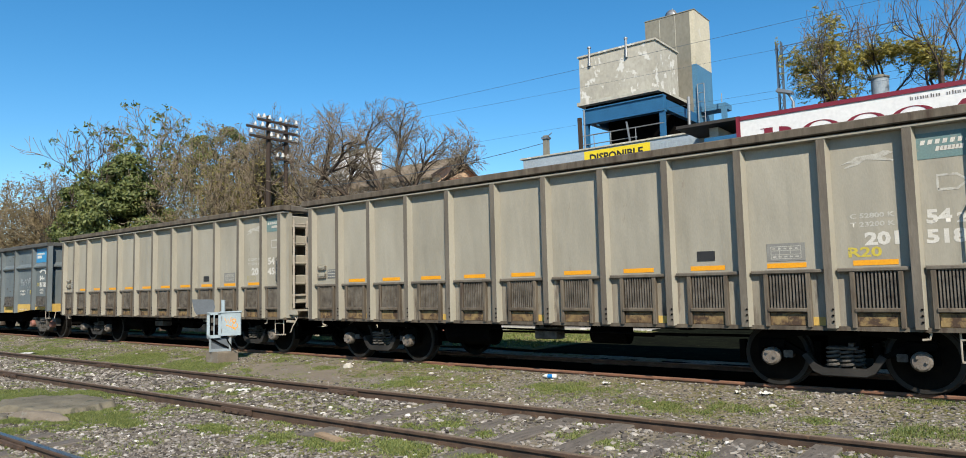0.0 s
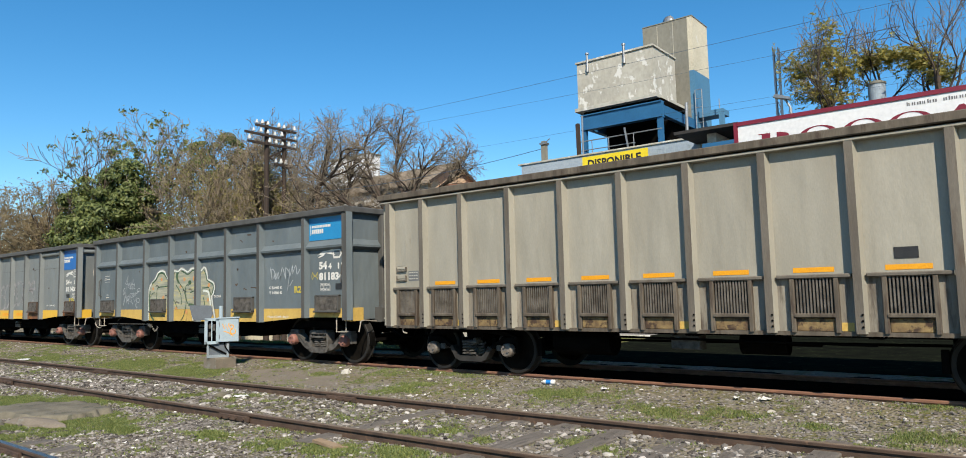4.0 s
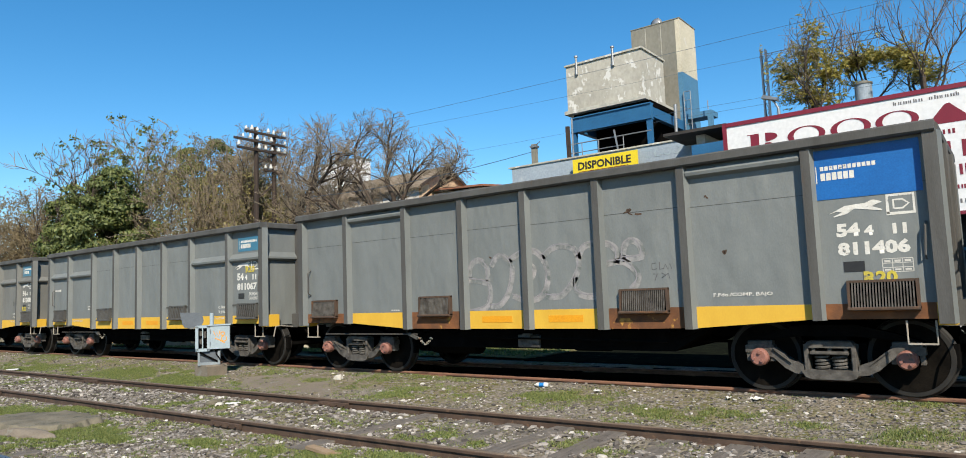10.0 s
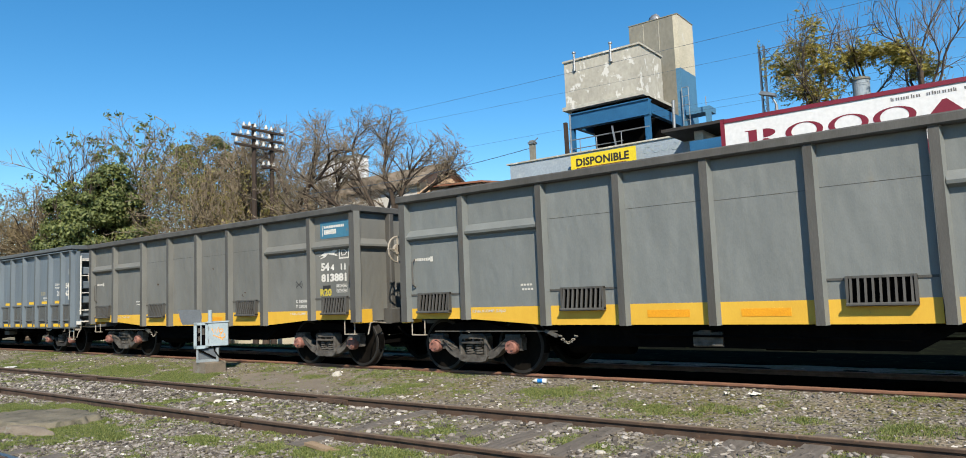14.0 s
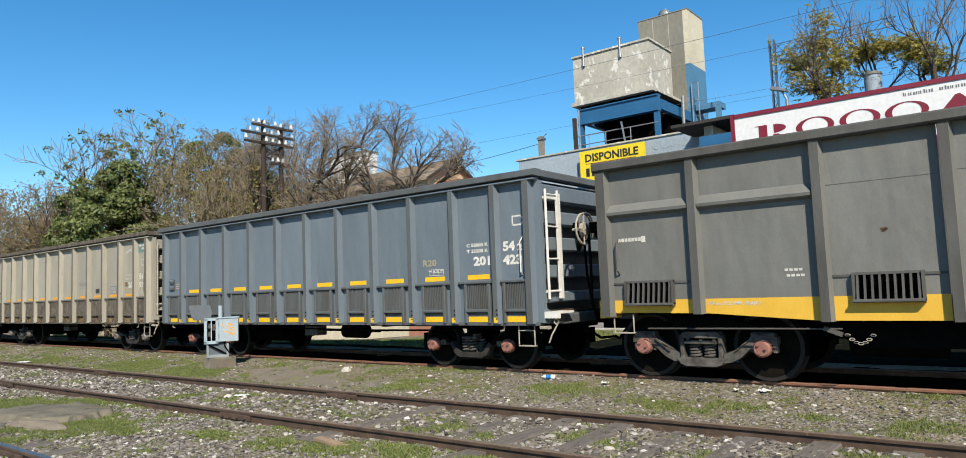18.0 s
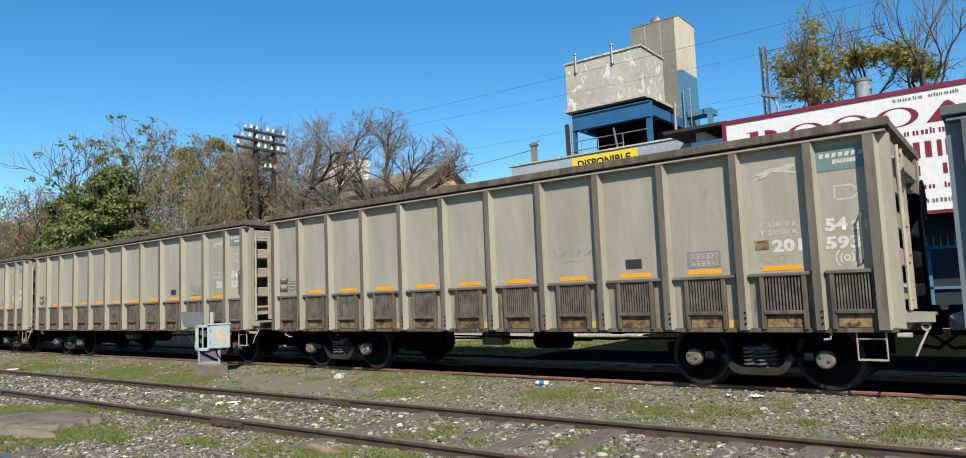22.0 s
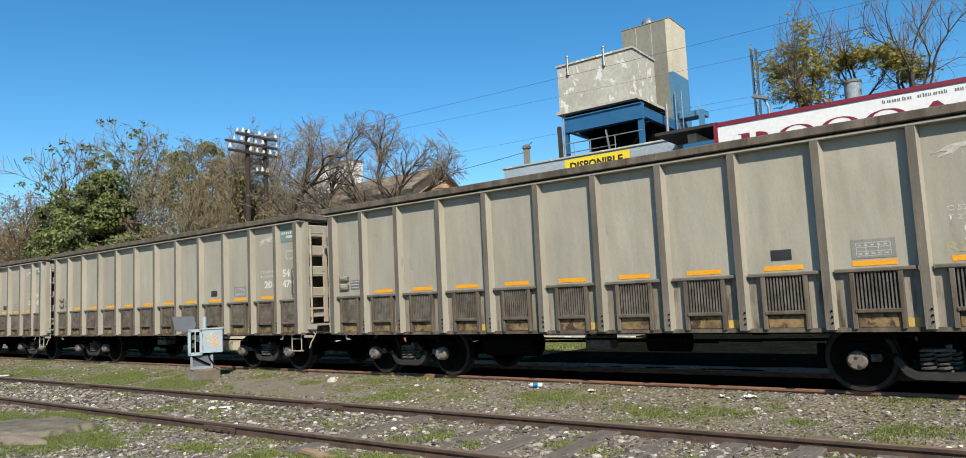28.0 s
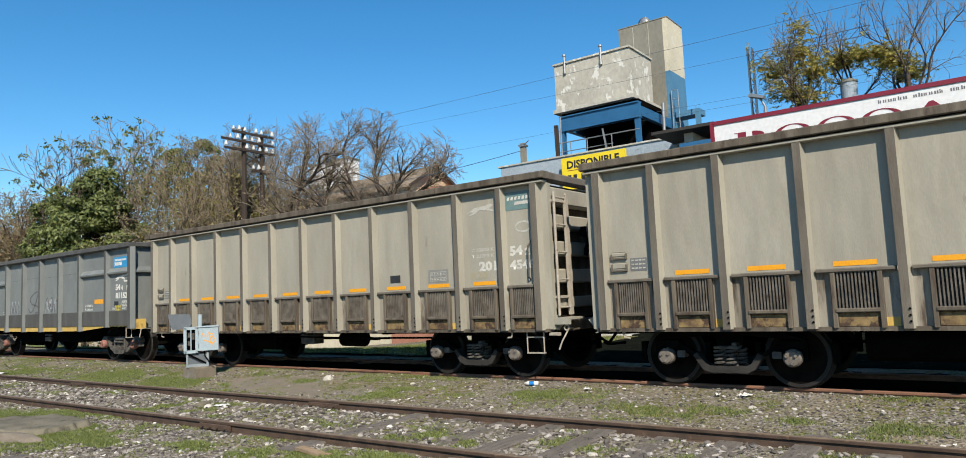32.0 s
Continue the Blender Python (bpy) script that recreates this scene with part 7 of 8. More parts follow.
    part("ladder_bracket", Shape().box(L / 2 - 0.03, L / 2 + 0.03, -1.34, -0.94, 2.80, 2.84).box(L / 2 - 0.03, L / 2 + 0.03, -1.34, -0.94, 1.32, 1.36), railing, w)
    hand_wheel(w, L / 2 + 0.16, -0.30, 2.38, "pipe_dark")
    part("brake_bracket", Shape().box(L / 2 - 0.05, L / 2 + 0.12, -0.42, -0.18, 2.30, 2.46, 0.02).beam((L / 2 + 0.1, -0.3, 2.3), (L / 2 - 0.04, -0.3, 2.0), 0.07), "under", w)
    part("brake_chain", Shape().path([(L / 2 + 0.1, -0.3, 2.3), (L / 2 + 0.1, -0.25, 1.6), (L / 2 + 0.1, -0.1, 1.0)], 0.02), "under", w)
    part("grab_handle", Shape().path([(5.44, -1.43, 1.62), (5.45, -1.49, 1.66), (5.45, -1.49, 2.14), (5.47, -1.43, 2.22)], 0.012), "pipe_dark" if not blue else "white", w)
    stirrup(w, 5.30, 5.60, 0.50, 0.84, -1.40, "pipe")
    part("step", Shape().tube((5.30, -1.40, 0.74), (5.60, -1.40, 0.74), 0.012, 6), "pipe", w)
    part("tow_hook", Shape().path([(-5.30, -1.40, 0.84), (-5.36, -1.42, 0.80), (-5.33, -1.42, 0.74), (-5.25, -1.42, 0.73)], 0.014), "pipe", w)
    part("tow_hook", Shape().path([(4.98, -1.40, 0.84), (5.04, -1.42, 0.80), (5.02, -1.42, 0.74), (4.95, -1.42, 0.73)], 0.014), "pipe", w)
    for z, h in ((1.86, 0.075), (1.69, 0.10)):     # card holders with a raised rim
        tie = part("tie_plate", Shape().box(-5.44, -5.24, -1.45, -1.424, z, z + h, 0.02), paint, w)
        part("rim", Shape().box(-5.46, -5.22, -1.462, -1.424, z - 0.022, z - 0.004).box(-5.46, -5.44, -1.462, -1.424, z - 0.004, z + h * 0.7).box(-5.24, -5.22, -1.462, -1.424, z - 0.004, z + h * 0.7), rib, tie)
    plate_ = part("data_plate", Shape().box(-5.18, -4.93, -1.429, -1.425, 1.66, 1.84), "plate_grey", w)
    text = Shape()
    for z in (1.69, 1.745, 1.80):
        for k in range(4):
            text.box(-5.16 + 0.055 * k, -5.12 + 0.055 * k, -1.4325, -1.4295, z, z + 0.018)
    tagged(part("small_print", text, "faint", plate_), kind="stuff")
    for xc in (-4.02, 4.08):
        bogie(w, xc, "cap" if blue else "cap_grey", False)
    return w


def tall_marks(w, number, m, arrow, logo, weights=("C 52800 K", "T 23200 K"), code="R20", wave=False, blue=False):
    y = -1.4275
    front, tail = number
    letters("201", 4.45, 4.80, 1.80, 1.96, y, m, w, label="painted stencil numbers", bold=0.045)
    letters("54", 5.07, 5.31, 2.01, 2.17, y, m, w, bold=0.045)
    letters("2", 5.35, 5.45, 2.01, 2.12, y, m, w, bold=0.045)
    letters("1", 5.49, 5.52, 2.01, 2.12, y, m, w, bold=0.045)
    letters(tail, 5.06, 5.06 + (0.126 if len(tail) < 4 else 0.118) * len(tail), 1.79, 1.95, y, m, w, bold=0.045)
    for k, t in enumerate(weights):
        letters(t, 4.31, 4.77, 2.12 - 0.10 * k, 2.18 - 0.10 * k, y, "white" if blue else "faint", w, bold=0.03)
    letters(code, *((3.30, 3.62) if blue else (4.27, 4.62)), 1.67 if not blue else 1.84, 1.79 if not blue else 1.96, y, "gold" if tail == "518" else "gold_faint", w, bold=0.03)
    if tail == "593":
        part("rust_patch", Shape().box(4.24, 4.41, -1.4285, -1.4255, 1.84, 1.96), "flaked" if not blue else "plate_grey", w)
    if blue:
        part("emblem", Shape().ribbon([(5.28, 2.42), (5.28, 2.56), (5.44, 2.56), (5.52, 2.49), (5.44, 2.42), (5.28, 2.42)], 0.028, y), m, w)
        s = Shape()
        for z in (1.68, 1.73, 1.78):
            s.ribbon([(3.44, z), (3.78, z)], 0.008, y)
        for x in (3.44, 3.55, 3.66, 3.78):
            s.ribbon([(x, 1.68), (x, 1.78)], 0.008, y)
        for k in range(4):
            s.box(3.45 + 0.085 * k, 3.50 + 0.085 * k, y - 0.001, y, 1.745, 1.765)
        tagged(part("inspection_table", s, "white", w), kind="stuff")
        return
    part("logo_panel", Shape().box(5.02, 5.60, -1.430, -1.4255, 2.73, 3.02), logo, w, "rectangular company panel")
    s = Shape()
    for z, a, b in ((2.89, 5.06, 5.55), (2.81, 5.20, 5.45)):
        for k in range(7):
            x = a + (b - a) * k / 7
            s.plate([(x, z), (x + 0.04, z), (x + 0.055, z + 0.05), (x + 0.012, z + 0.05)], -1.4325, -1.4305)
    tagged(part("logo_mark", s, "faded", w), kind="stuff")
    s = Shape()
    s.ribbon([(5.20, 2.38), (5.20, 2.54), (5.38, 2.54), (5.48, 2.46), (5.38, 2.38), (5.20, 2.38)] if arrow else arc(5.34, 2.46, 0.14, 0.08, 30, 330), 0.028, y)
    part("emblem", s, "faint", w)
    hound_ = [(4.22, 2.76), (4.32, 2.80), (4.41, 2.845), (4.53, 2.855), (4.63, 2.86), (4.70, 2.89), (4.75, 2.88), (4.80, 2.855), (4.74, 2.835), (4.69, 2.815), (4.80, 2.77), (4.79, 2.755), (4.63, 2.785), (4.51, 2.805), (4.43, 2.75), (4.29, 2.72), (4.28, 2.73), (4.38, 2.77), (4.32, 2.785)]
    part("hound_emblem", Shape().plate(hound_, -1.4285, -1.4265), "faint", w)
    if wave:
        s = Shape().ribbon(arc(5.28, 1.69, 0.03, 0.03, 0, 360), 0.02, y)
        for r in (0.07, 0.12):
            s.ribbon(arc(5.28, 1.69, r, r, -50, 50), 0.016, y).ribbon(arc(5.28, 1.69, r, r, 130, 230), 0.016, y)
        part("tag_symbol", s, m, w)
    part("black_plate", Shape().box(2.45, 2.69, -1.432, -1.4255, 1.70, 1.83), "plate", w)
    if not blue:
        part("inspection_panel", Shape().box(3.35, 3.80, -1.430, -1.4255, 1.66, 1.88), "panel_grey", w)
    s = Shape()
    for z in (1.69, 1.74, 1.79, 1.84):
        s.ribbon([(3.40, z), (3.75, z)], 0.007, -1.4312)
    for x in (3.40, 3.50, 3.63, 3.75):
        s.ribbon([(x, 1.69), (x, 1.84)], 0.007, -1.4312)
    for k in range(5):
        s.box(3.42 + 0.066 * k, 3.46 + 0.066 * k, -1.4325, -1.4305, 1.705, 1.722).box(3.42 + 0.066 * k, 3.45 + 0.066 * k, -1.4325, -1.4305, 1.805, 1.822)
    tagged(part("inspection_table", s, "faint", w), kind="stuff")


def build_dark(label, ridges, ridge_z, paint, rib, band, bands_on_ridge=False, rusted=(), plain=False, wheel=True):
    """Lower gondola with eight bays, a yellow sill and pressed ridges."""
    L = 11.05
    w = thing("gondola_wagon", label, "freight wagon", group="wagons of the goods train")
    xs = [-5.42, -4.08, -2.53, -1.22, 0.05, 1.33, 2.62, 4.19, 5.47]

    def belly(x):
        return 1.0 if abs(x) > 4.2 else 0.89 if abs(x) < 2.5 else 0.89 + 0.11 * (abs(x) - 2.5) / 1.7

    underframe(w, L, 1.06)
    vents = () if plain else (0, 2, 5, 7)
    for k in range(8):
        a, b = xs[k], xs[k + 1]
        part("side_panel", Shape().box(a + 0.07, b - 0.07, -1.425, -1.40, 1.18, 3.05), paint, w)
        p = part("sill_band", Shape().plate([(a + 0.07, 1.18), (b - 0.07, 1.18), (b - 0.07, belly(b)), ((a + b) / 2, belly((a + b) / 2)), (a + 0.07, belly(a))], -1.43, -1.40), "rustband" if k in rusted else band, w, "yellow painted sill" if k == 3 else "")
        if k in (3, 4) and band == "yellow":
            part("patch", Shape().box((a + b) / 2 - 0.3, (a + b) / 2 + 0.3, -1.434, -1.4305, 0.99, 1.09), "mark", p)
        if k in ridges:
            z = ridge_z
            part("ridge", Shape().prism([(x, yy, zz) for x in (a + 0.07, b - 0.07) for yy, zz in ((-1.42, z - 0.09), (-1.51, z - 0.05), (-1.52, z - 0.01), (-1.42, z + 0.11))]), paint, w)
        if plain:    # a deeper bottom flap instead of vents
            part("bottom_flap", Shape().plate([(a + 0.07, 1.03), (b - 0.07, 1.03), (b - 0.07, 1.42), (a + 0.07, 1.42)], -1.455, -1.43), rib, w)
        if k in vents:
            c, hw = (a + b) / 2 + (0.0 if 0 < k < 7 else 0.05 if k else -0.02), 0.36
            v = Shape().plate([(c - hw, 1.12), (c + hw, 1.12), (c + hw - 0.03, 1.44), (c - hw + 0.03, 1.44)], -1.432, -1.4255)
            v.box(c - hw, c + hw, -1.54, -1.43, 1.10, 1.14, 0.01).box(c - hw, c - hw + 0.03, -1.50, -1.43, 1.12, 1.44).box(c + hw - 0.03, c + hw, -1.50, -1.43, 1.12, 1.44).box(c - hw, c + hw, -1.48, -1.43, 1.42, 1.45)
            vent = part("vent_hood", v, "rusty" if rusted else rib, w)
            s = Shape()
            few = 21 if rusted or band == "ochre" else 9
            for i in range(few):
                x = c - hw + 0.055 + (2 * hw - 0.11) * i / (few - 1)
                h = 0.012 if few == 9 else 0.0065
                s.prism([(x - h, -1.53, 1.14), (x + h, -1.53, 1.14), (x + h, -1.50, 1.14), (x - h, -1.50, 1.14), (x - h, -1.475, 1.43), (x + h, -1.475, 1.43), (x + h, -1.445, 1.43), (x - h, -1.445, 1.43)])
            part("slats", s, "cast" if rusted or band == "ochre" else rib, vent)
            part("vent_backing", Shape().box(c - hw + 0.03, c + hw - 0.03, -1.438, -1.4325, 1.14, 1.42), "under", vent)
            if few == 9:
                part("drop_beam", Shape().box(a + 0.08, c - hw - 0.004, -1.438, -1.426, 1.40, 1.43).box(c + hw + 0.004, b - 0.08, -1.438, -1.426, 1.40, 1.43), rib, w)
        if k not in ridges or ridge_z > 2.9:
            part("seam", Shape().box(a + 0.07, b - 0.07, -1.4275, -1.425, 2.502 + 0.02 * (k % 2), 2.508 + 0.02 * (k % 2)), rib, w)
    for k, x in enumerate(xs):
        e = k in (0, 8)
        hw, zb = (0.07, 0.95) if e else (0.052, belly(x) - 0.01)
        channel_post("corner_post" if e else "side_post", x, hw, -1.535, -1.41, zb, 3.06, rib, paint, w)
    part("top_chord", Shape().box(-L / 2, L / 2, -1.57, -1.38, 3.05, 3.18, 0.02), rib, w)
    far = Shape().box(-L / 2, L / 2, 1.40, 1.425, 0.95, 3.05)
    for x in xs:
        far.box(x - 0.07, x + 0.07, 1.426, 1.53, 0.95, 3.05)
    part("far_side", far, paint, w)
    part("top_chord", Shape().box(-L / 2, L / 2, 1.38, 1.57, 3.05, 3.18, 0.02), rib, w)
    for s in (-1, 1):
        e = s * (L / 2)
        x0, x1 = sorted((e - s * 0.12, e - s * 0.09))
        part("end_wall", Shape().box(x0, x1, -1.45, 1.45, 0.95, 3.05), paint, w)
        for y in (-0.55, 0.45):
            u0, u1 = sorted((e - s * 0.09, e + s * 0.05))
            part("end_post", Shape().box(u0, u1, y - 0.06, y + 0.06, 0.95, 3.05, 0.015), rib, w)
        part("end_ridge", Shape().prism([(xx, yy, zz) for yy in (-1.42, 1.42) for xx, zz in ((e - s * 0.09, ridge_z - 0.1), (e, ridge_z - 0.05), (e, ridge_z - 0.01), (e - s * 0.09, ridge_z + 0.1))]), paint, w)
        part("end_chord", Shape().box(min(e - s * 0.16, e + s * 0.02), max(e - s * 0.16, e + s * 0.02), -1.38, 1.38, 3.05, 3.18, 0.02), rib, w)
        part("end_sill", Shape().box(min(e - s * 0.2, e + s * 0.12), max(e - s * 0.2, e + s * 0.12), -0.70, 0.70, 0.88, 1.18, 0.015), rib, w)
        part("corner_plate", Shape().box(min(e - s * 0.14, e + s * 0.03), max(e - s * 0.14, e + s * 0.03), -1.46, -1.12, 0.93, 1.185), band, w)
    part("uncoupling_lever", Shape().path([(L / 2 + 0.06, -0.8, 0.90), (L / 2 + 0.16, -1.2, 0.94), (L / 2 + 0.20, -1.34, 0.93), (L / 2 + 0.16, -1.36, 0.72)], 0.013), "pipe", w)
    if wheel:
        hand_wheel(w, -L / 2 - 0.42, -1.12, 2.28, "pipe")
        part("wheel_boss", Shape().lathe([(-0.03, 0.03), (-0.03, 0.10), (0.03, 0.10), (0.03, 0.03)], n=12), "pipe", w).matrix_basis = pose(-L / 2 - 0.42, -1.12, 2.28, 0, 0, 90)
    part("brake_bracket", Shape().box(-L / 2 - 0.26, -L / 2 + 0.09, -1.26, -0.95, 2.20, 2.36, 0.02).beam((-L / 2 - 0.2, -1.12, 2.2), (-L / 2 + 0.05, -1.12, 1.9), 0.08), "under", w)
    part("brake_chain", Shape().path([(-L / 2 - 0.34, -1.12, 2.2), (-L / 2 - 0.33, -1.12, 1.7), (-L / 2 - 0.36, -1.08, 1.2), (-L / 2 - 0.40, -0.9, 0.92)], 0.022), "under", w)
    part("grab_handle", Shape().path([(5.33, -1.43, 1.66), (5.33, -1.50, 1.70), (5.35, -1.50, 2.02), (5.35, -1.43, 2.07)], 0.013), "pipe_dark", w)
    part("grab_handle", Shape().path([(-5.22, -1.43, 1.55), (-5.22, -1.50, 1.6), (-5.22, -1.50, 2.0), (-5.22, -1.43, 2.05)], 0.013), "pipe_dark", w)
    ladder(w, -L / 2 - 0.03, -1.36, -1.02, 1.1, 2.9, "pipe_dark", 6)
    stirrup(w, 5.08, 5.36, 0.72, 0.98, -1.40, "pipe")
    stirrup(w, -5.36, -5.06, 0.72, 0.98, -1.40, "pipe")
    part("belly", Shape().plate([(-3.05, 1.04), (-2.25, 0.56), (2.25, 0.56), (3.05, 1.04)], -1.15, 1.15), "under", w, "black trough-shaped belly under the floor")
    part("brake_lever", Shape().path([(-4.87, -1.35, 0.78), (-2.4, -1.35, 0.79)], 0.011).beam((-2.6, -1.36, 0.8), (-2.4, -1.36, 0.72), 0.05, 0.05), "pipe_dark", w)
    for d in (-1, 1):
        part("truss_strut", Shape().beam((d * 2.9, -1.3, 0.98), (d * 2.2, -1.1, 0.70), 0.05, 0.05), "under", w)
    chain = Shape()
    for k in range(7):
        x = -2.35 + 0.045 * k
        chain.path([(x + 0.03 * math.cos(math.tau * i / 6), -1.36 + (0.012 if k % 2 else -0.012) * math.sin(math.tau * i / 6), 0.72 - 0.10 * math.sin(math.pi * k / 6) + 0.014 * math.sin(math.tau * i / 6)) for i in range(7)], 0.006, 4)
    part("chain", chain, "pipe", w)
    for xc in (-4.21, 4.21):
        bogie(w, xc, "cap", True)
    return w


def smooth_line(pts, n=4):
    """A rounded line through the points."""
    out = []
    for i in range(len(pts) - 1):
        p0, p1, p2, p3 = pts[max(i - 1, 0)], pts[i], pts[i + 1], pts[min(i + 2, len(pts) - 1)]
        for k in range(n):
            t = k / n
            out.append(tuple(0.5 * (2 * b + (c - a) * t + (2 * a - 5 * b + 4 * c - d) * t * t + (3 * b - a - 3 * c + d) * t ** 3) for a, b, c, d in zip(p0, p1, p2, p3)))
    return out + [tuple(pts[-1])]


def dark_marks(w, number, logo, box, m="white", top="54 4 11", hound=True, arrow_box=True, code="R20", wave=None, code_at=(4.55, 1.42), dx=0.0, load=("C 56500 K", "T 23500 K"), load_at=(3.64, 1.35), foot_at=(3.46, 1.09), plates=(4.50, 4.90), maker=True):
    y = -1.4275
    x0, x1, z0, z1 = box
    part("logo_panel", Shape().box(x0, x1, -1.431, -1.4255, z0, z1), logo, w, "blue company panel")
    s, h = Shape(), z1 - z0
    zt = z1 - min(0.30, h * 0.55)
    s.box(x0 + 0.06, x0 + 0.07, -1.4335, -1.4315, zt - 0.10, zt + 0.11)
    for k in range(12):
        s.box(x0 + 0.11 + 0.05 * k, x0 + 0.148 + 0.05 * k, -1.4335, -1.4315, zt + 0.05, zt + 0.10)
    for k in range(6):
        s.box(x0 + 0.11 + 0.062 * k, x0 + 0.16 + 0.062 * k, -1.4335, -1.4315, zt - 0.07, zt + 0.02)
    tagged(part("logo_mark", s, "white", w), kind="stuff")
    a, b, c, d = (top[:2], top[3], top[5], top[6])
    for t, u0, u1, zt in ((a, 4.45, 4.70, 2.12), (b, 4.74, 4.84, 2.08), (c, 5.03, 5.07, 2.08), (d, 5.13, 5.17, 2.08)):
        letters(t, u0 + dx, u1 + dx, 1.96, zt, y, m, w, label="white stencil numbers", bold=0.05)
    letters(number, 4.45 + dx, 5.19 + dx, 1.74, 1.90, y, m, w, bold=0.05)
    s = Shape()
    if hound:    # plain running-animal emblem
        run_ = [(4.38, 2.24), (4.47, 2.28), (4.56, 2.325), (4.68, 2.335), (4.78, 2.34), (4.85, 2.37), (4.90, 2.36), (4.95, 2.335), (4.89, 2.315), (4.84, 2.295), (4.95, 2.25), (4.94, 2.235), (4.78, 2.265), (4.66, 2.285), (4.58, 2.23), (4.44, 2.20), (4.43, 2.21), (4.53, 2.25), (4.47, 2.265)]
        s.plate([(x + dx, z) for x, z in run_], -1.4295, -1.4265)
    if arrow_box:
        s.ribbon([(x + dx, z) for x, z in ((5.00, 2.19), (5.00, 2.40), (5.26, 2.40), (5.26, 2.19), (4.985, 2.19))], 0.035, y).ribbon([(x + dx, z) for x, z in ((5.06, 2.245), (5.06, 2.345), (5.15, 2.345), (5.21, 2.295), (5.15, 2.245), (5.06, 2.245))], 0.02, y)
    else:
        s.ribbon([(x + dx, z) for x, z in ((4.90, 2.19), (4.90, 2.34), (5.08, 2.34), (5.14, 2.265), (5.08, 2.19), (4.90, 2.19))], 0.04, y)
    part("emblem", s, m, w)
    part("black_plate", Shape().box(plates[0], plates[0] + 0.22, -1.431, -1.4255, 1.55, 1.67), "plate", w)
    q = plates[1] - 4.98
    s = Shape()
    for k in range(4):
        s.ribbon([(q + 4.98, 1.53 + 0.05 * k), (q + 5.28, 1.53 + 0.05 * k)], 0.008, y)
    for k in range(4):
        s.ribbon([(q + 4.98 + 0.1 * k, 1.53), (q + 4.98 + 0.1 * k, 1.68)], 0.008, y)
    for k in range(3):
        s.box(q + 5.0 + 0.1 * k, q + 5.06 + 0.1 * k, y - 0.001, y, 1.64, 1.665).box(q + 5.0 + 0.1 * k, q + 5.06 + 0.1 * k, y - 0.001, y, 1.545, 1.565)
    tagged(part("inspection_table", s, "faded", w), kind="stuff")
    letters(code, code_at[0], code_at[0] + 0.34, code_at[1], code_at[1] + 0.15, y - 0.006, "gold", w, bold=0.04)
    if load:
        letters(load[0], load_at[0], load_at[0] + 0.46, load_at[1], load_at[1] + 0.06, y, m, w, bold=0.03)
        letters(load[1], load_at[0], load_at[0] + 0.46, load_at[1] - 0.11, load_at[1] - 0.05, y, m, w, bold=0.03)
    letters("F.Fdo./COMP. BAJO", foot_at[0], foot_at[0] + 0.74, foot_at[1], foot_at[1] + 0.06, -1.4335, m, w, bold=0.02)
    if maker:
        letters("F.Fdo./COMP. BAJO", -3.96, -3.29, 1.08, 1.14, -1.4335, "faded", w, bold=0.02)
    if wave:
        s = Shape().ribbon(arc(wave[0], wave[1], 0.02, 0.02, 0, 360), 0.016, y)
        for r in (0.06, 0.10):
            s.ribbon(arc(wave[0], wave[1], r, r, -50, 50), 0.014, y).ribbon(arc(wave[0], wave[1], r, r, 130, 230), 0.014, y)
        part("tag_symbol", s, wave[2], w)
    s = Shape()
    if maker:
        for k in range(7):
            s.box(-5.22 + 0.052 * k, -5.18 + 0.052 * k, y - 0.002, y, 2.01, 2.06)
        s.box(-4.86, -4.80, y - 0.002, y, 1.99, 2.075)
        for k in range(4):
            s.box(-2.98 + 0.055 * k, -2.94 + 0.055 * k, y - 0.002, y, 1.50, 1.53).box(-2.96 + 0.055 * k, -2.92 + 0.055 * k, y - 0.002, y, 1.43, 1.46)
    elif maker is None:      # only a worn stencil low on the side
        for k in range(4):
            s.box(-2.98 + 0.055 * k, -2.94 + 0.055 * k, y - 0.002, y, 1.16, 1.18).box(-2.96 + 0.055 * k, -2.92 + 0.055 * k, y - 0.002, y, 1.21, 1.23)
    else:
        s.ribbon([(-5.02, 2.00), (-5.02, 2.08), (-4.94, 2.08), (-4.94, 2.00), (-5.02, 2.00)], 0.010, y).ribbon([(-5.02, 2.00), (-4.94, 2.08)], 0.012, y)
        s.box(-5.0, -4.74, y - 0.002, y, 2.125, 2.14).box(-4.92, -4.72, y - 0.002, y, 2.025, 2.05).box(-5.02, -4.86, y - 0.002, y, 1.958, 1.968).box(-4.83, -4.72, y - 0.002, y, 1.956, 1.966)
        for k in range(3):
            s.box(-4.91 + 0.065 * k, -4.865 + 0.065 * k, y - 0.002, y, 1.59, 1.605).box(-4.91 + 0.065 * k, -4.87 + 0.065 * k, y - 0.002, y, 1.51, 1.54)
    tagged(part("maker_mark", s, "faded", w), kind="stuff")


PALE = "pale grey high-sided gondola wagon, dusty, with orange-yellow bars"
tall_base = build_tall(PALE, "tall", "tall_rib", "tall_low", "pipe", False)
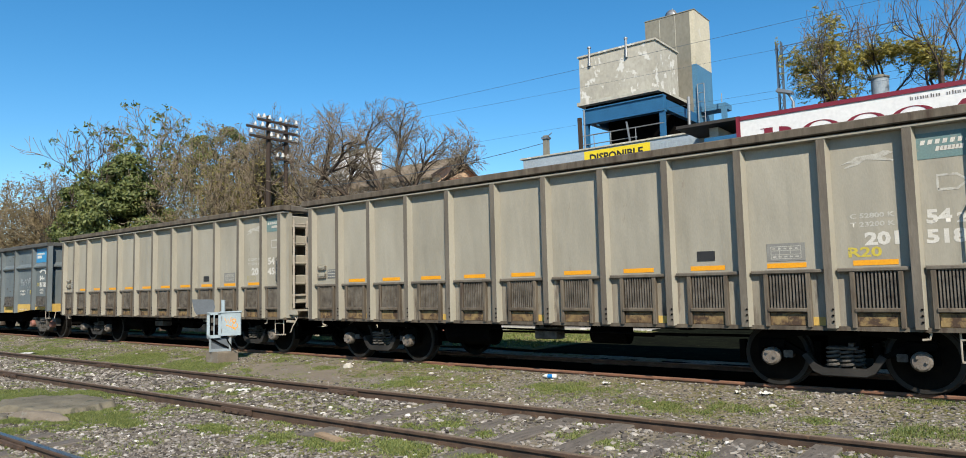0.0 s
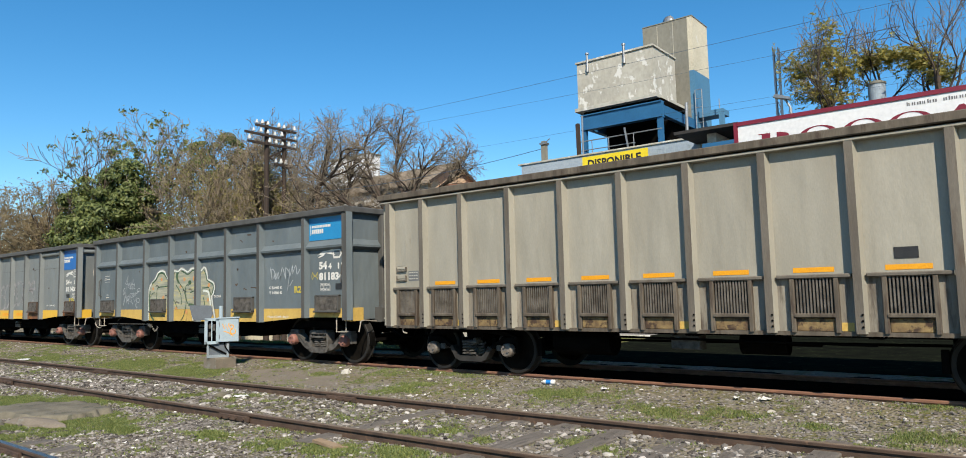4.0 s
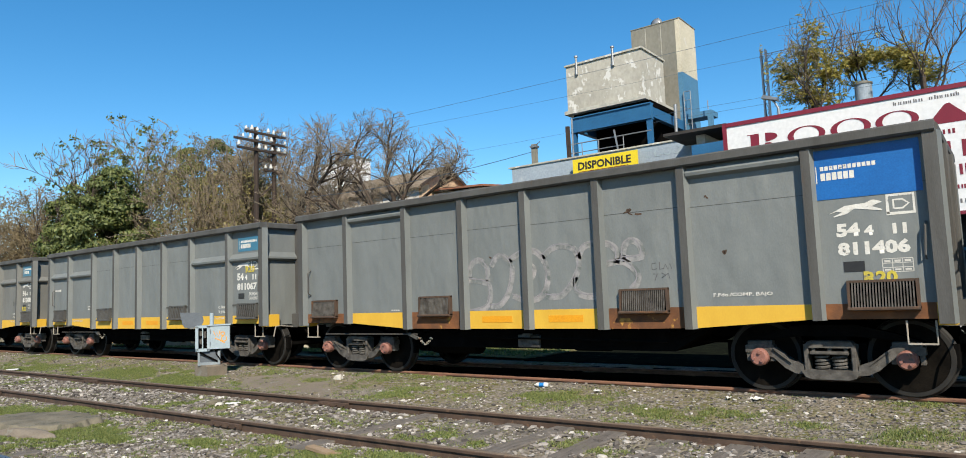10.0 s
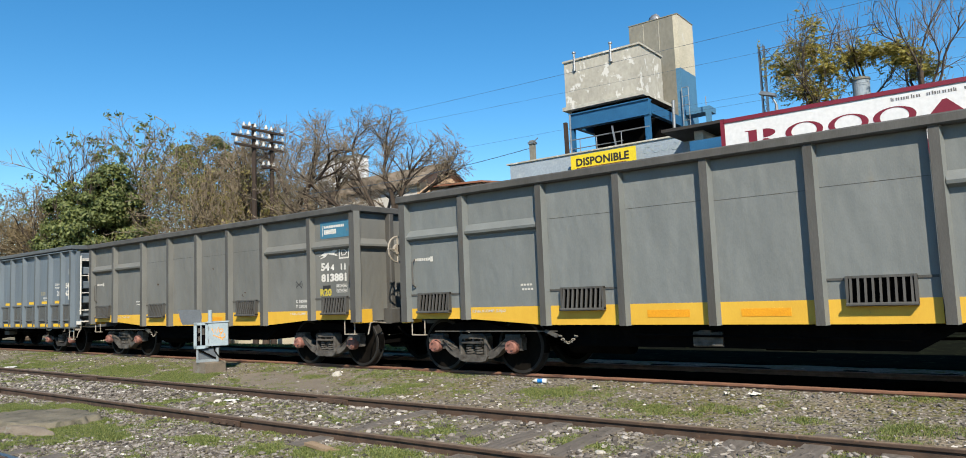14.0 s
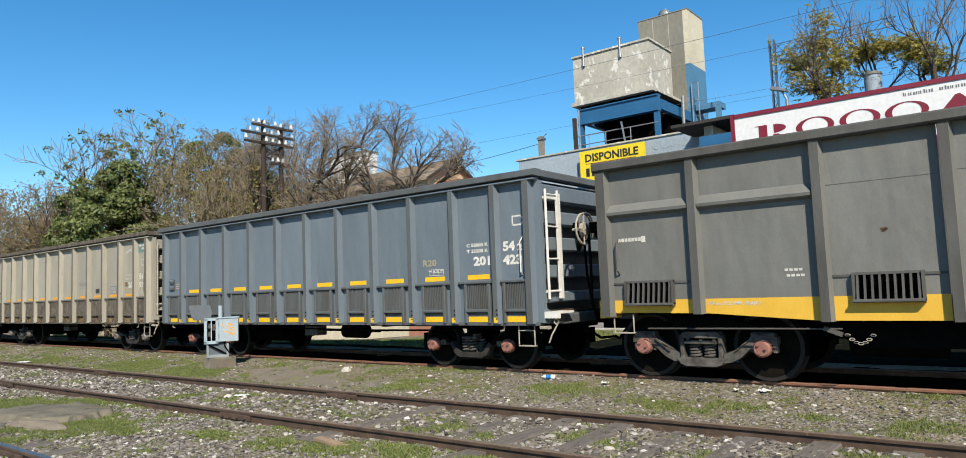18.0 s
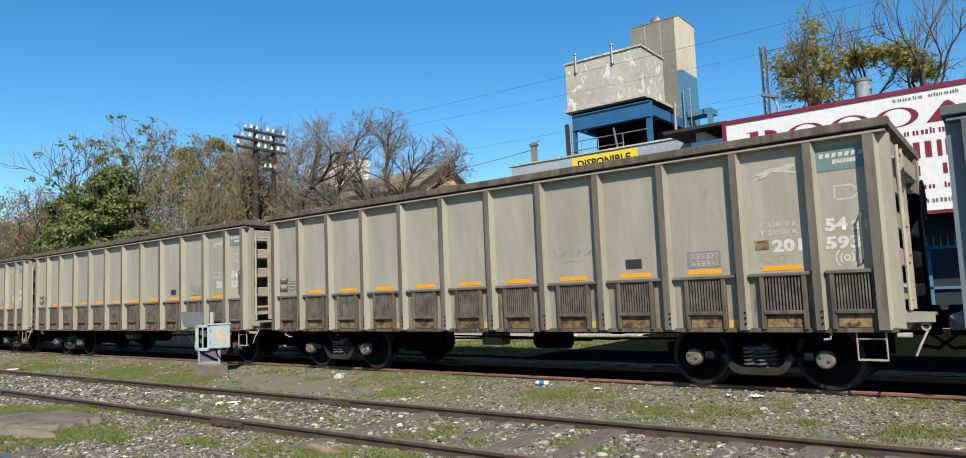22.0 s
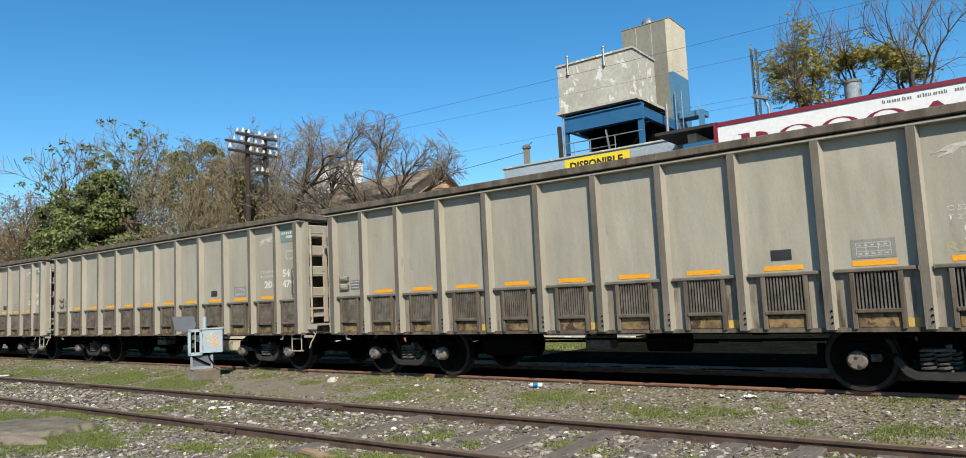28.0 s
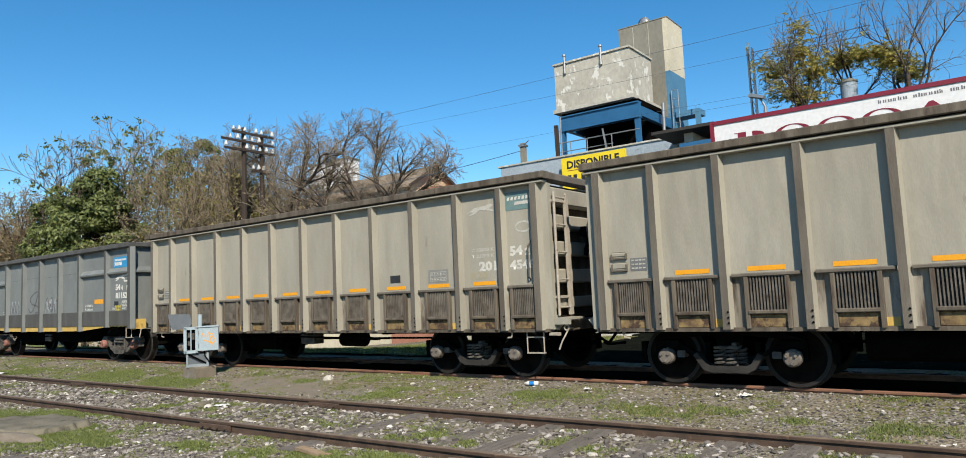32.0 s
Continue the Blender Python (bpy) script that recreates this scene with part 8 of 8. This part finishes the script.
# the middle of each wagon along the train, from its front backwards
TALL_AT = {"first": -5.93, "second": -18.20, "ninth": -91.58, "tenth": -103.93, "eleventh": -116.20, "twelfth": -128.50, "thirteenth": -140.78}
wagons = {}
for k, key in enumerate(TALL_AT):
    wagons[key] = tall_base if k == 0 else copy_thing(tall_base, Matrix())
for key, number, m, arrow, wave in (("first", "518", "faded", True, False), ("second", "456", "faded", True, False), ("ninth", "593", "faded", True, True), ("tenth", "530", "faded", True, False),
                                    ("eleventh", "4876", "faded", False, True), ("twelfth", "4793", "faded", True, False), ("thirteenth", "4546", "faded", False, False)):
    tall_marks(wagons[key], ("201", number), m, arrow, "teal", wave=wave)
wagons["eighth"] = build_tall("clean blue-grey high-sided gondola wagon with yellow bars and white ladder", "blue", "blue_rib", "blue_rib", "white", True)
TALL_AT["eighth"] = -79.42
tall_marks(wagons["eighth"], ("201", "4231"), "white", True, "blue", weights=("C 52800 K", "T 23200 K"), blue=True)

DARK_AT = {"third": -30.48, "fourth": -42.62, "fifth": -54.86, "sixth": -67.07, "fourteenth": -153.00}
wagons["third"] = build_dark("dark grey gondola wagon with faded yellow sill and a large graffiti", range(8), 2.44, "slate", "dark_rib", "ochre", True)
dark_marks(wagons["third"], "811834", "azure", (4.25, 5.33, 2.56, 3.02), hound=True, arrow_box=False, wave=(4.45, 1.84, "gold"), code_at=(3.78, 1.50), dx=0.13, load=("C 56400 K", "T 24800 K"), load_at=(2.89, 1.60), foot_at=(2.84, 0.97), plates=(5.09, 4.62), maker=False)
for hang in (((-5.63, 2.0), (-5.68, 1.77), (-5.74, 1.55), (-5.79, 1.41), (-5.78, 1.25), (-5.76, 1.09)), ((-5.69, 0.80), (-5.63, 0.73), (-5.56, 0.69), (-5.41, 0.66), (-5.30, 0.69))):
    links, pts = Shape(), smooth_line(hang, 5)
    for k, ((xa, za), (xb, zb)) in enumerate(zip(pts, pts[1:])):      # links lie flat and on edge by turns
        links.beam((xa, -1.38, za), (xb, -1.38, zb), 0.030 if k % 2 else 0.010, 0.010 if k % 2 else 0.030)
    tagged(part("brake_chain", links, "pipe", wagons["third"], "hanging pale steel brake chain"), kind="stuff")
letters("DE 585", 0.70, 0.99, 1.45, 1.51, -1.4275, "white", wagons["third"], bold=0.03)
wagons["fourth"] = build_dark("weathered dark grey gondola wagon with orange sill and rusty vents", (1, 6), 2.97, "dark", "dark_rib", "yellow", rusted=(0, 2, 5, 7), wheel=False)
dark_marks(wagons["fourth"], "811406", "navy", (4.22, 5.36, 2.42, 3.02), top="54 4 11", code_at=(4.70, 1.40), foot_at=(2.94, 1.29), load=(), maker=None)
wagons["fifth"] = build_dark("dark grey gondola wagon with bright yellow sill", (0, 1, 6, 7), 2.45, "dark", "dark_rib", "yellow")
wagons["sixth"] = build_dark("dusty dark grey gondola wagon with bright yellow sill", (0, 1, 6, 7), 2.45, "umber", "dark_rib", "yellow")
wagons["fourteenth"] = build_dark("dark grey gondola wagon with narrow ochre sill and grey graffiti", (0, 1, 6, 7), 2.45, "dark", "dark_rib", "ochre", plain=True)
dark_marks(wagons["fifth"], "811067", "azure_dull", (4.50, 5.32, 2.60, 2.91), code_at=(4.78, 2.12), load_at=(3.70, 1.35))
dark_marks(wagons["sixth"], "813881", "azure_dull", (4.45, 5.32, 2.60, 2.93), code_at=(4.42, 1.46), wave=(3.75, 1.72, "plate"))
dark_marks(wagons["fourteenth"], "811522", "azure", (4.44, 5.36, 2.56, 2.84), dx=0.12, arrow_box=False, load_at=(2.82, 1.56), foot_at=(4.4, 1.44))
part("marking", Shape().box(3.38, 3.88, -1.4285, -1.4255, 1.63, 1.75), "mark", wagons["fourteenth"])


def graffiti():
    y = -1.4285
    w = wagons["third"]
    edge = [(-2.43, 0.90), (-2.41, 1.43), (-2.4, 1.72), (-2.27, 1.86), (-2.11, 1.95), (-1.97, 2.11), (-1.76, 2.17), (-1.6, 2.13), (-1.53, 2.02), (-1.37, 1.95), (-1.25, 2.1), (-1.13, 2.15), (-0.94, 2.13), (-0.79, 2.19), (-0.62, 2.15),
            (-0.48, 2.1), (-0.27, 2.18), (-0.1, 2.14), (0.0, 2.06), (0.15, 2.11), (0.25, 2.17), (0.34, 2.15), (0.41, 2.0), (0.43, 1.89), (0.56, 1.85), (0.69, 1.79), (0.73, 1.68), (0.68, 1.55), (0.62, 1.47), (0.68, 1.23), (0.78, 0.90)]
    for a, b in ((-2.47, -1.34), (-1.20, -0.07), (0.07, 0.74)):
        lo = [(max(a, min(b, x)), max(z, 1.19)) for x, z in smooth_line(edge)]
        part("graffiti_fill", Shape().plate(lo, y - 0.006, y - 0.0015), "graf1", w, "sage and yellow streaked spray paint")
    part("graffiti_halo", Shape().ribbon(smooth_line(edge), 0.085, y - 0.0075), "graf5", w, "soft pale overspray")
    part("graffiti_outline", Shape().ribbon(smooth_line(edge), 0.036, y - 0.008), "graf2", w, "white spray-painted outline")
    s = Shape()
    for wd, line in ((0.07, ((-2.35, 1.66), (-2.38, 1.43), (-2.37, 1.22), (-2.28, 1.01), (-2.12, 0.90))), (0.06, ((-2.27, 1.84), (-2.04, 1.96), (-1.91, 2.09), (-1.76, 2.12), (-1.62, 2.08), (-1.5, 1.97))), (0.025, ((-2.34, 1.49), (-2.22, 1.59), (-2.11, 1.62))),
                     (0.032, ((-2.0, 1.45), (-1.98, 1.69), (-1.89, 1.75), (-1.63, 1.76), (-1.41, 1.76), (-1.32, 1.63), (-1.29, 1.47))), (0.035, ((-1.04, 1.79), (-0.9, 1.68), (-0.8, 1.56), (-0.76, 1.41), (-0.76, 1.3))), (0.03, ((-1.18, 1.46), (-1.07, 1.36), (-0.95, 1.21))),
                     (0.035, ((-0.89, 2.11), (-0.95, 2.05), (-0.94, 1.94), (-0.85, 1.82), (-0.68, 1.69), (-0.56, 1.48), (-0.54, 1.29), (-0.64, 1.03), (-0.78, 0.90))), (0.085, ((-0.97, 2.11), (-1.0, 2.02), (-0.98, 1.93), (-0.90, 1.84))),
                     (0.032, ((-0.4, 1.77), (-0.53, 1.77), (-0.57, 1.64), (-0.5, 1.37), (-0.43, 1.32))), (0.085, ((-0.42, 1.29), (-0.23, 1.28), (-0.10, 1.20), (0.0, 1.08), (0.03, 0.94))), (0.03, ((-0.35, 1.29), (-0.22, 0.90))),
                     (0.035, ((-0.36, 1.58), (-0.14, 1.63), (0.05, 1.64))), (0.045, ((0.26, 1.46), (0.31, 1.3), (0.39, 0.91))), (0.03, ((0.21, 1.69), (0.37, 1.69), (0.49, 1.69), (0.59, 1.5))), (0.045, ((-0.78, 2.14), (-0.62, 2.09), (-0.45, 2.04), (-0.24, 2.13), (-0.06, 2.07), (0.0, 1.92), (-0.03, 1.67))),
                     (0.05, ((-1.34, 1.93), (-1.23, 2.05), (-1.11, 2.09))), (0.04, ((0.26, 2.13), (0.36, 2.0), (0.4, 1.88), (0.56, 1.81), (0.67, 1.75), (0.68, 1.65), (0.61, 1.52)))):
        s.ribbon(smooth_line(line), wd * 0.78, y - 0.0105)
    s.plate(arc(-0.37, 1.835, 0.075, 0.055, 0, 340, 12), y - 0.0115, y - 0.0095)
    tagged(part("graffiti_line_work", s, "graf3", w, "dark green spray-painted lines"), kind="stuff")
    s = Shape().ribbon([(-0.2, 0.90), (-0.29, 1.14)], 0.035, y - 0.012).ribbon(smooth_line(((-0.29, 1.15), (-0.12, 1.09), (0.0, 0.94))), 0.03, y - 0.012).ribbon(smooth_line(((0.24, 1.62), (0.45, 1.6), (0.52, 1.49), (0.59, 1.22))), 0.055, y - 0.012)
    tagged(part("graffiti_highlight", s, "graf2", w), kind="stuff")
    for x, z, r in ((-2.19, 1.72, 0.05), (-1.76, 1.95, 0.05), (-1.66, 1.49, 0.055), (-0.63, 1.92, 0.055), (-0.16, 1.93, 0.075), (0.49, 1.75, 0.055), (-0.16, 1.46, 0.045), (-1.01, 1.21, 0.05), (-0.52, 1.11, 0.06), (-0.81, 1.74, 0.045), (0.45, 1.4, 0.05), (0.61, 1.06, 0.07), (-1.37, 1.77, 0.05)):
        part("graffiti_dot", Shape().plate(arc(x, z, r, r * 0.85, 0, 340, 11), y - 0.0085, y - 0.0062), "graf6", w, "washed orange spray dot")
    for x, z in ((-1.96, 1.78), (-1.48, 1.52), (-1.64, 1.01), (-0.61, 1.63), (-0.33, 1.66), (-0.95, 1.35)):
        tick = Shape().ribbon([(x - 0.09, z - 0.01), (x - 0.04, z + 0.02), (x, z + 0.015), (x + 0.04, z - 0.015), (x + 0.09, z)], 0.018, y - 0.0125)
        part("graffiti_tick", tick, "ink", w)
    s = Shape()
    tag = [(2.92, 2.07), (3.0, 1.80), (2.97, 2.02), (3.08, 1.98), (3.05, 1.82), (3.14, 1.95), (3.12, 1.80), (3.22, 1.96), (3.2, 1.82), (3.3, 1.9), (3.28, 1.80), (3.36, 2.05), (3.48, 1.80), (3.46, 2.04), (3.56, 1.97), (3.52, 1.84), (3.60, 2.02), (3.62, 1.86), (3.72, 2.10), (3.70, 1.90), (3.82, 2.08), (3.86, 1.9), (3.96, 2.0)]
    s.ribbon(smooth_line(tag), 0.02, y).ribbon([(3.60, 1.86), (3.57, 1.72), (3.52, 1.55), (3.60, 1.68)], 0.016, y).ribbon([(3.62, 1.66), (3.72, 1.78)], 0.014, y)
    tagged(part("graffiti_tag", s, "graf4", w, "pale grey sprayed scrawl"), kind="stuff")
    s = Shape()
    for line in (((-3.61, 2.10), (-3.75, 1.88), (-3.58, 1.88)), ((-3.62, 2.06), (-3.68, 1.73)), ((-3.59, 1.84), (-3.53, 1.86), (-3.56, 1.9), (-3.6, 1.8), (-3.52, 1.76)), ((-3.5, 1.93), (-3.47, 1.72), (-3.43, 1.95)), ((-3.43, 1.83), (-3.37, 1.86), (-3.39, 1.9), (-3.43, 1.79), (-3.35, 1.73)), ((-3.32, 2.0), (-3.35, 1.71)),
                 ((-3.22, 1.89), (-3.32, 1.84), (-3.22, 1.86), (-3.28, 1.76), (-3.21, 1.74)), ((-3.78, 1.78), (-3.87, 1.7), (-3.85, 1.58), (-3.77, 1.7), (-3.78, 1.54), (-3.87, 1.28), (-3.71, 1.57), (-3.67, 1.36), (-3.6, 1.57)), ((-3.6, 1.53), (-3.63, 1.43), (-3.56, 1.45), (-3.54, 1.55), (-3.6, 1.53)), ((-3.5, 1.6), (-3.57, 1.33)),
                 ((-3.5, 1.6), (-3.39, 1.62), (-3.45, 1.52), (-3.3, 1.29)), ((-3.38, 1.6), (-3.33, 1.61), (-3.36, 1.5), (-3.4, 1.52)), ((-3.23, 1.55), (-3.32, 1.52), (-3.23, 1.57), (-3.29, 1.63), (-3.26, 1.48)), ((-2.92, 1.65), (-2.94, 1.74), (-3.04, 1.73), (-3.08, 1.66), (-2.97, 1.67), (-3.18, 1.59)), ((-3.14, 1.66), (-3.19, 1.59), (-3.14, 1.55)),
                 ((-2.94, 1.46), (-3.11, 1.49), (-3.16, 1.43), (-2.99, 1.37), (-2.94, 1.46)), ((-3.26, 1.46), (-3.08, 1.21), (-3.11, 1.47)), ((-3.51, 1.39), (-3.46, 1.41), (-3.41, 1.37))):
        s.ribbon(smooth_line(line), 0.016, y)
    tagged(part("graffiti_tag", s, "graf4", w, "pale grey sprayed scrawl"), kind="stuff")
    w = wagons["fourth"]
    s, hz = Shape(), Shape()
    for line in (((-1.15, 1.74), (-1.11, 1.95), (-0.95, 2.04), (-0.78, 1.93), (-0.76, 1.69)), ((-0.69, 1.92), (-0.54, 2.08), (-0.37, 2.03), (-0.27, 1.85), (-0.35, 1.5), (-0.53, 1.3), (-0.73, 1.28)), ((-1.21, 1.72), (-0.97, 1.7), (-0.74, 1.62), (-0.76, 1.31), (-1.0, 1.21), (-1.22, 1.20)),
                 ((-0.32, 2.0), (-0.09, 2.11), (0.18, 2.11), (0.35, 1.91), (0.38, 1.61), (0.24, 1.4), (-0.03, 1.36), (-0.27, 1.44)), ((0.3, 2.01), (0.49, 2.14), (0.7, 2.16), (0.89, 2.08), (0.94, 1.87), (0.83, 1.62), (0.6, 1.41), (0.34, 1.42)), ((0.93, 1.96), (1.03, 2.12), (1.22, 2.16), (1.45, 2.13), (1.57, 2.01), (1.55, 1.85)),
                 ((0.88, 1.68), (0.89, 1.47), (1.07, 1.39), (1.31, 1.41)), ((1.34, 1.84), (1.65, 1.87), (1.85, 1.72), (1.86, 1.57), (1.75, 1.46)), ((1.65, 1.91), (1.69, 2.09), (1.8, 2.16), (1.92, 2.09), (1.94, 1.92), (1.65, 1.91)), ((0.02, 1.82), (0.06, 1.9), (0.14, 1.84), (0.1, 1.72), (0.02, 1.78))):
        pts = smooth_line(line)
        hz.ribbon([(x + 0.02, z - 0.03) for x, z in pts], 0.10, y)
        s.ribbon(pts, 0.018, y - 0.0015)
    tagged(part("graffiti_outline", hz, "graf5", w, "faint rose-white bubble letters of spray paint"), kind="stuff")
    tagged(part("graffiti_line_work", s, "graf8", w, "worn violet edge of the bubble letters"), kind="stuff")
    s = Shape().ribbon([(2.17, 1.79), (2.10, 1.78), (2.11, 1.70), (2.18, 1.71)], 0.012, y).ribbon([(2.22, 1.80), (2.22, 1.70), (2.28, 1.71), (2.30, 1.77), (2.34, 1.70), (2.37, 1.78), (2.39, 1.70)], 0.012, y).ribbon([(2.12, 1.64), (2.18, 1.64), (2.14, 1.55)], 0.012, y).ribbon([(2.24, 1.65), (2.30, 1.62), (2.24, 1.58), (2.34, 1.64), (2.36, 1.56)], 0.012, y)
    tagged(part("graffiti_tag", s, "graf7", w), kind="stuff")
    for key, spots in (("third", ((1.75, 2.72, 0.12), (2.05, 2.85, 0.16), (1.65, 2.10, 0.05), (1.9, 1.62, 0.14), (2.2, 1.66, 0.22), (1.6, 1.75, 0.08), (-3.0, 2.2, 0.05), (3.0, 2.65, 0.06), (-0.6, 2.62, 0.06))),
                       ("fourth", ((1.72, 2.52, 0.14), (1.9, 2.50, 0.10), (1.78, 2.58, 0.06), (2.9, 2.62, 0.05), (-0.7, 2.05, 0.04), (3.1, 1.9, 0.05))), ("sixth", ((1.75, 1.55, 0.06), (1.85, 1.62, 0.05), (-1.9, 1.95, 0.06), (0.6, 2.2, 0.05)))):
        for k, (x, z, d) in enumerate(spots):
            part("rust_scar", Shape().ribbon(smooth_line(((x, z), (x + d * 0.35, z + 0.02 - 0.03 * (k % 3)), (x + d * 0.7, z - 0.01), (x + d, z - 0.03 + 0.02 * (k % 2)))), 0.018 + 0.008 * (k % 3), y + 0.001), "rusty", wagons[key])
    w = wagons["fourteenth"]
    s = Shape()
    for line in (((-2.4, 1.46), (-2.3, 1.74), (-2.2, 1.5), (-2.05, 1.8), (-1.95, 1.5), (-1.75, 1.7), (-1.62, 1.46)), ((-1.0, 1.6), (-0.85, 1.48), (-0.6, 1.6), (-0.3, 2.05), (-0.5, 2.08), (-0.85, 1.92), (-0.75, 1.74), (-0.35, 1.66), (-0.25, 1.5), (-0.5, 1.45)),
                 ((0.2, 1.46), (0.35, 1.9), (0.5, 1.55), (0.68, 1.92), (0.75, 1.6), (0.62, 1.46)), ((0.85, 1.46), (0.9, 1.72), (1.1, 1.8), (1.22, 1.6), (1.25, 1.46))):
        s.ribbon(smooth_line(line), 0.05, y)
    tagged(part("graffiti_tag", s, "graf7", w, "dark grey sprayed loops"), kind="stuff")
    s = Shape()
    for x in (-2.35, -2.1, -1.85, -1.55, 0.25, 0.45, 0.55, 0.8):
        s.ribbon(smooth_line(((x, 1.46), (x + 0.05, 1.7), (x + 0.12, 1.85), (x + 0.15, 1.55))), 0.03, y - 0.0015)
    tagged(part("graffiti_highlight", s, "graf4", w, "pale grey sprayed streaks"), kind="stuff")
    w = wagons["ninth"]
    s = Shape().ribbon([(1.27, 2.06), (1.32, 1.93), (1.38, 2.08), (1.37, 1.91), (1.46, 2.03), (1.42, 1.93), (1.54, 2.06), (1.53, 1.93), (1.62, 2.05), (1.60, 1.92), (1.72, 2.03), (1.66, 1.93), (1.80, 2.06), (1.80, 1.93), (1.92, 2.01), (1.86, 1.95), (1.95, 1.93)], 0.014, y)
    s.ribbon([(1.42, 1.83), (1.52, 1.87), (1.64, 1.86), (1.70, 1.84)], 0.014, y)
    tagged(part("graffiti_tag", s, "graf9", w, "faint blue-violet scrawl"), kind="stuff")


graffiti()


def flat_way(x0, x1):
    """Rows along the track for a wagon whose middle starts at x0."""
    return [(0.5 * k, pose(x0 + run(0.5 * k), YC, ZR)) for k in range(65)]


scatter_pebbles(52000)
scatter_grass(36000, 7000)


def motions():
    for key, w in wagons.items():
        x0 = {**TALL_AT, **DARK_AT}[key]
        walk(w, flat_way(x0, 0))
        for o in w.children_recursive:
            if o.name.startswith("wheelset"):
                at = o.location.copy()
                rows = []
                for k in range(230):
                    t = min(32.0, k * 0.14)
                    rows.append((t, Matrix.Translation(at) @ Matrix.Rotation(run(t) / o["radius"], 4, "Y")))
                walk(o, rows)


motions()
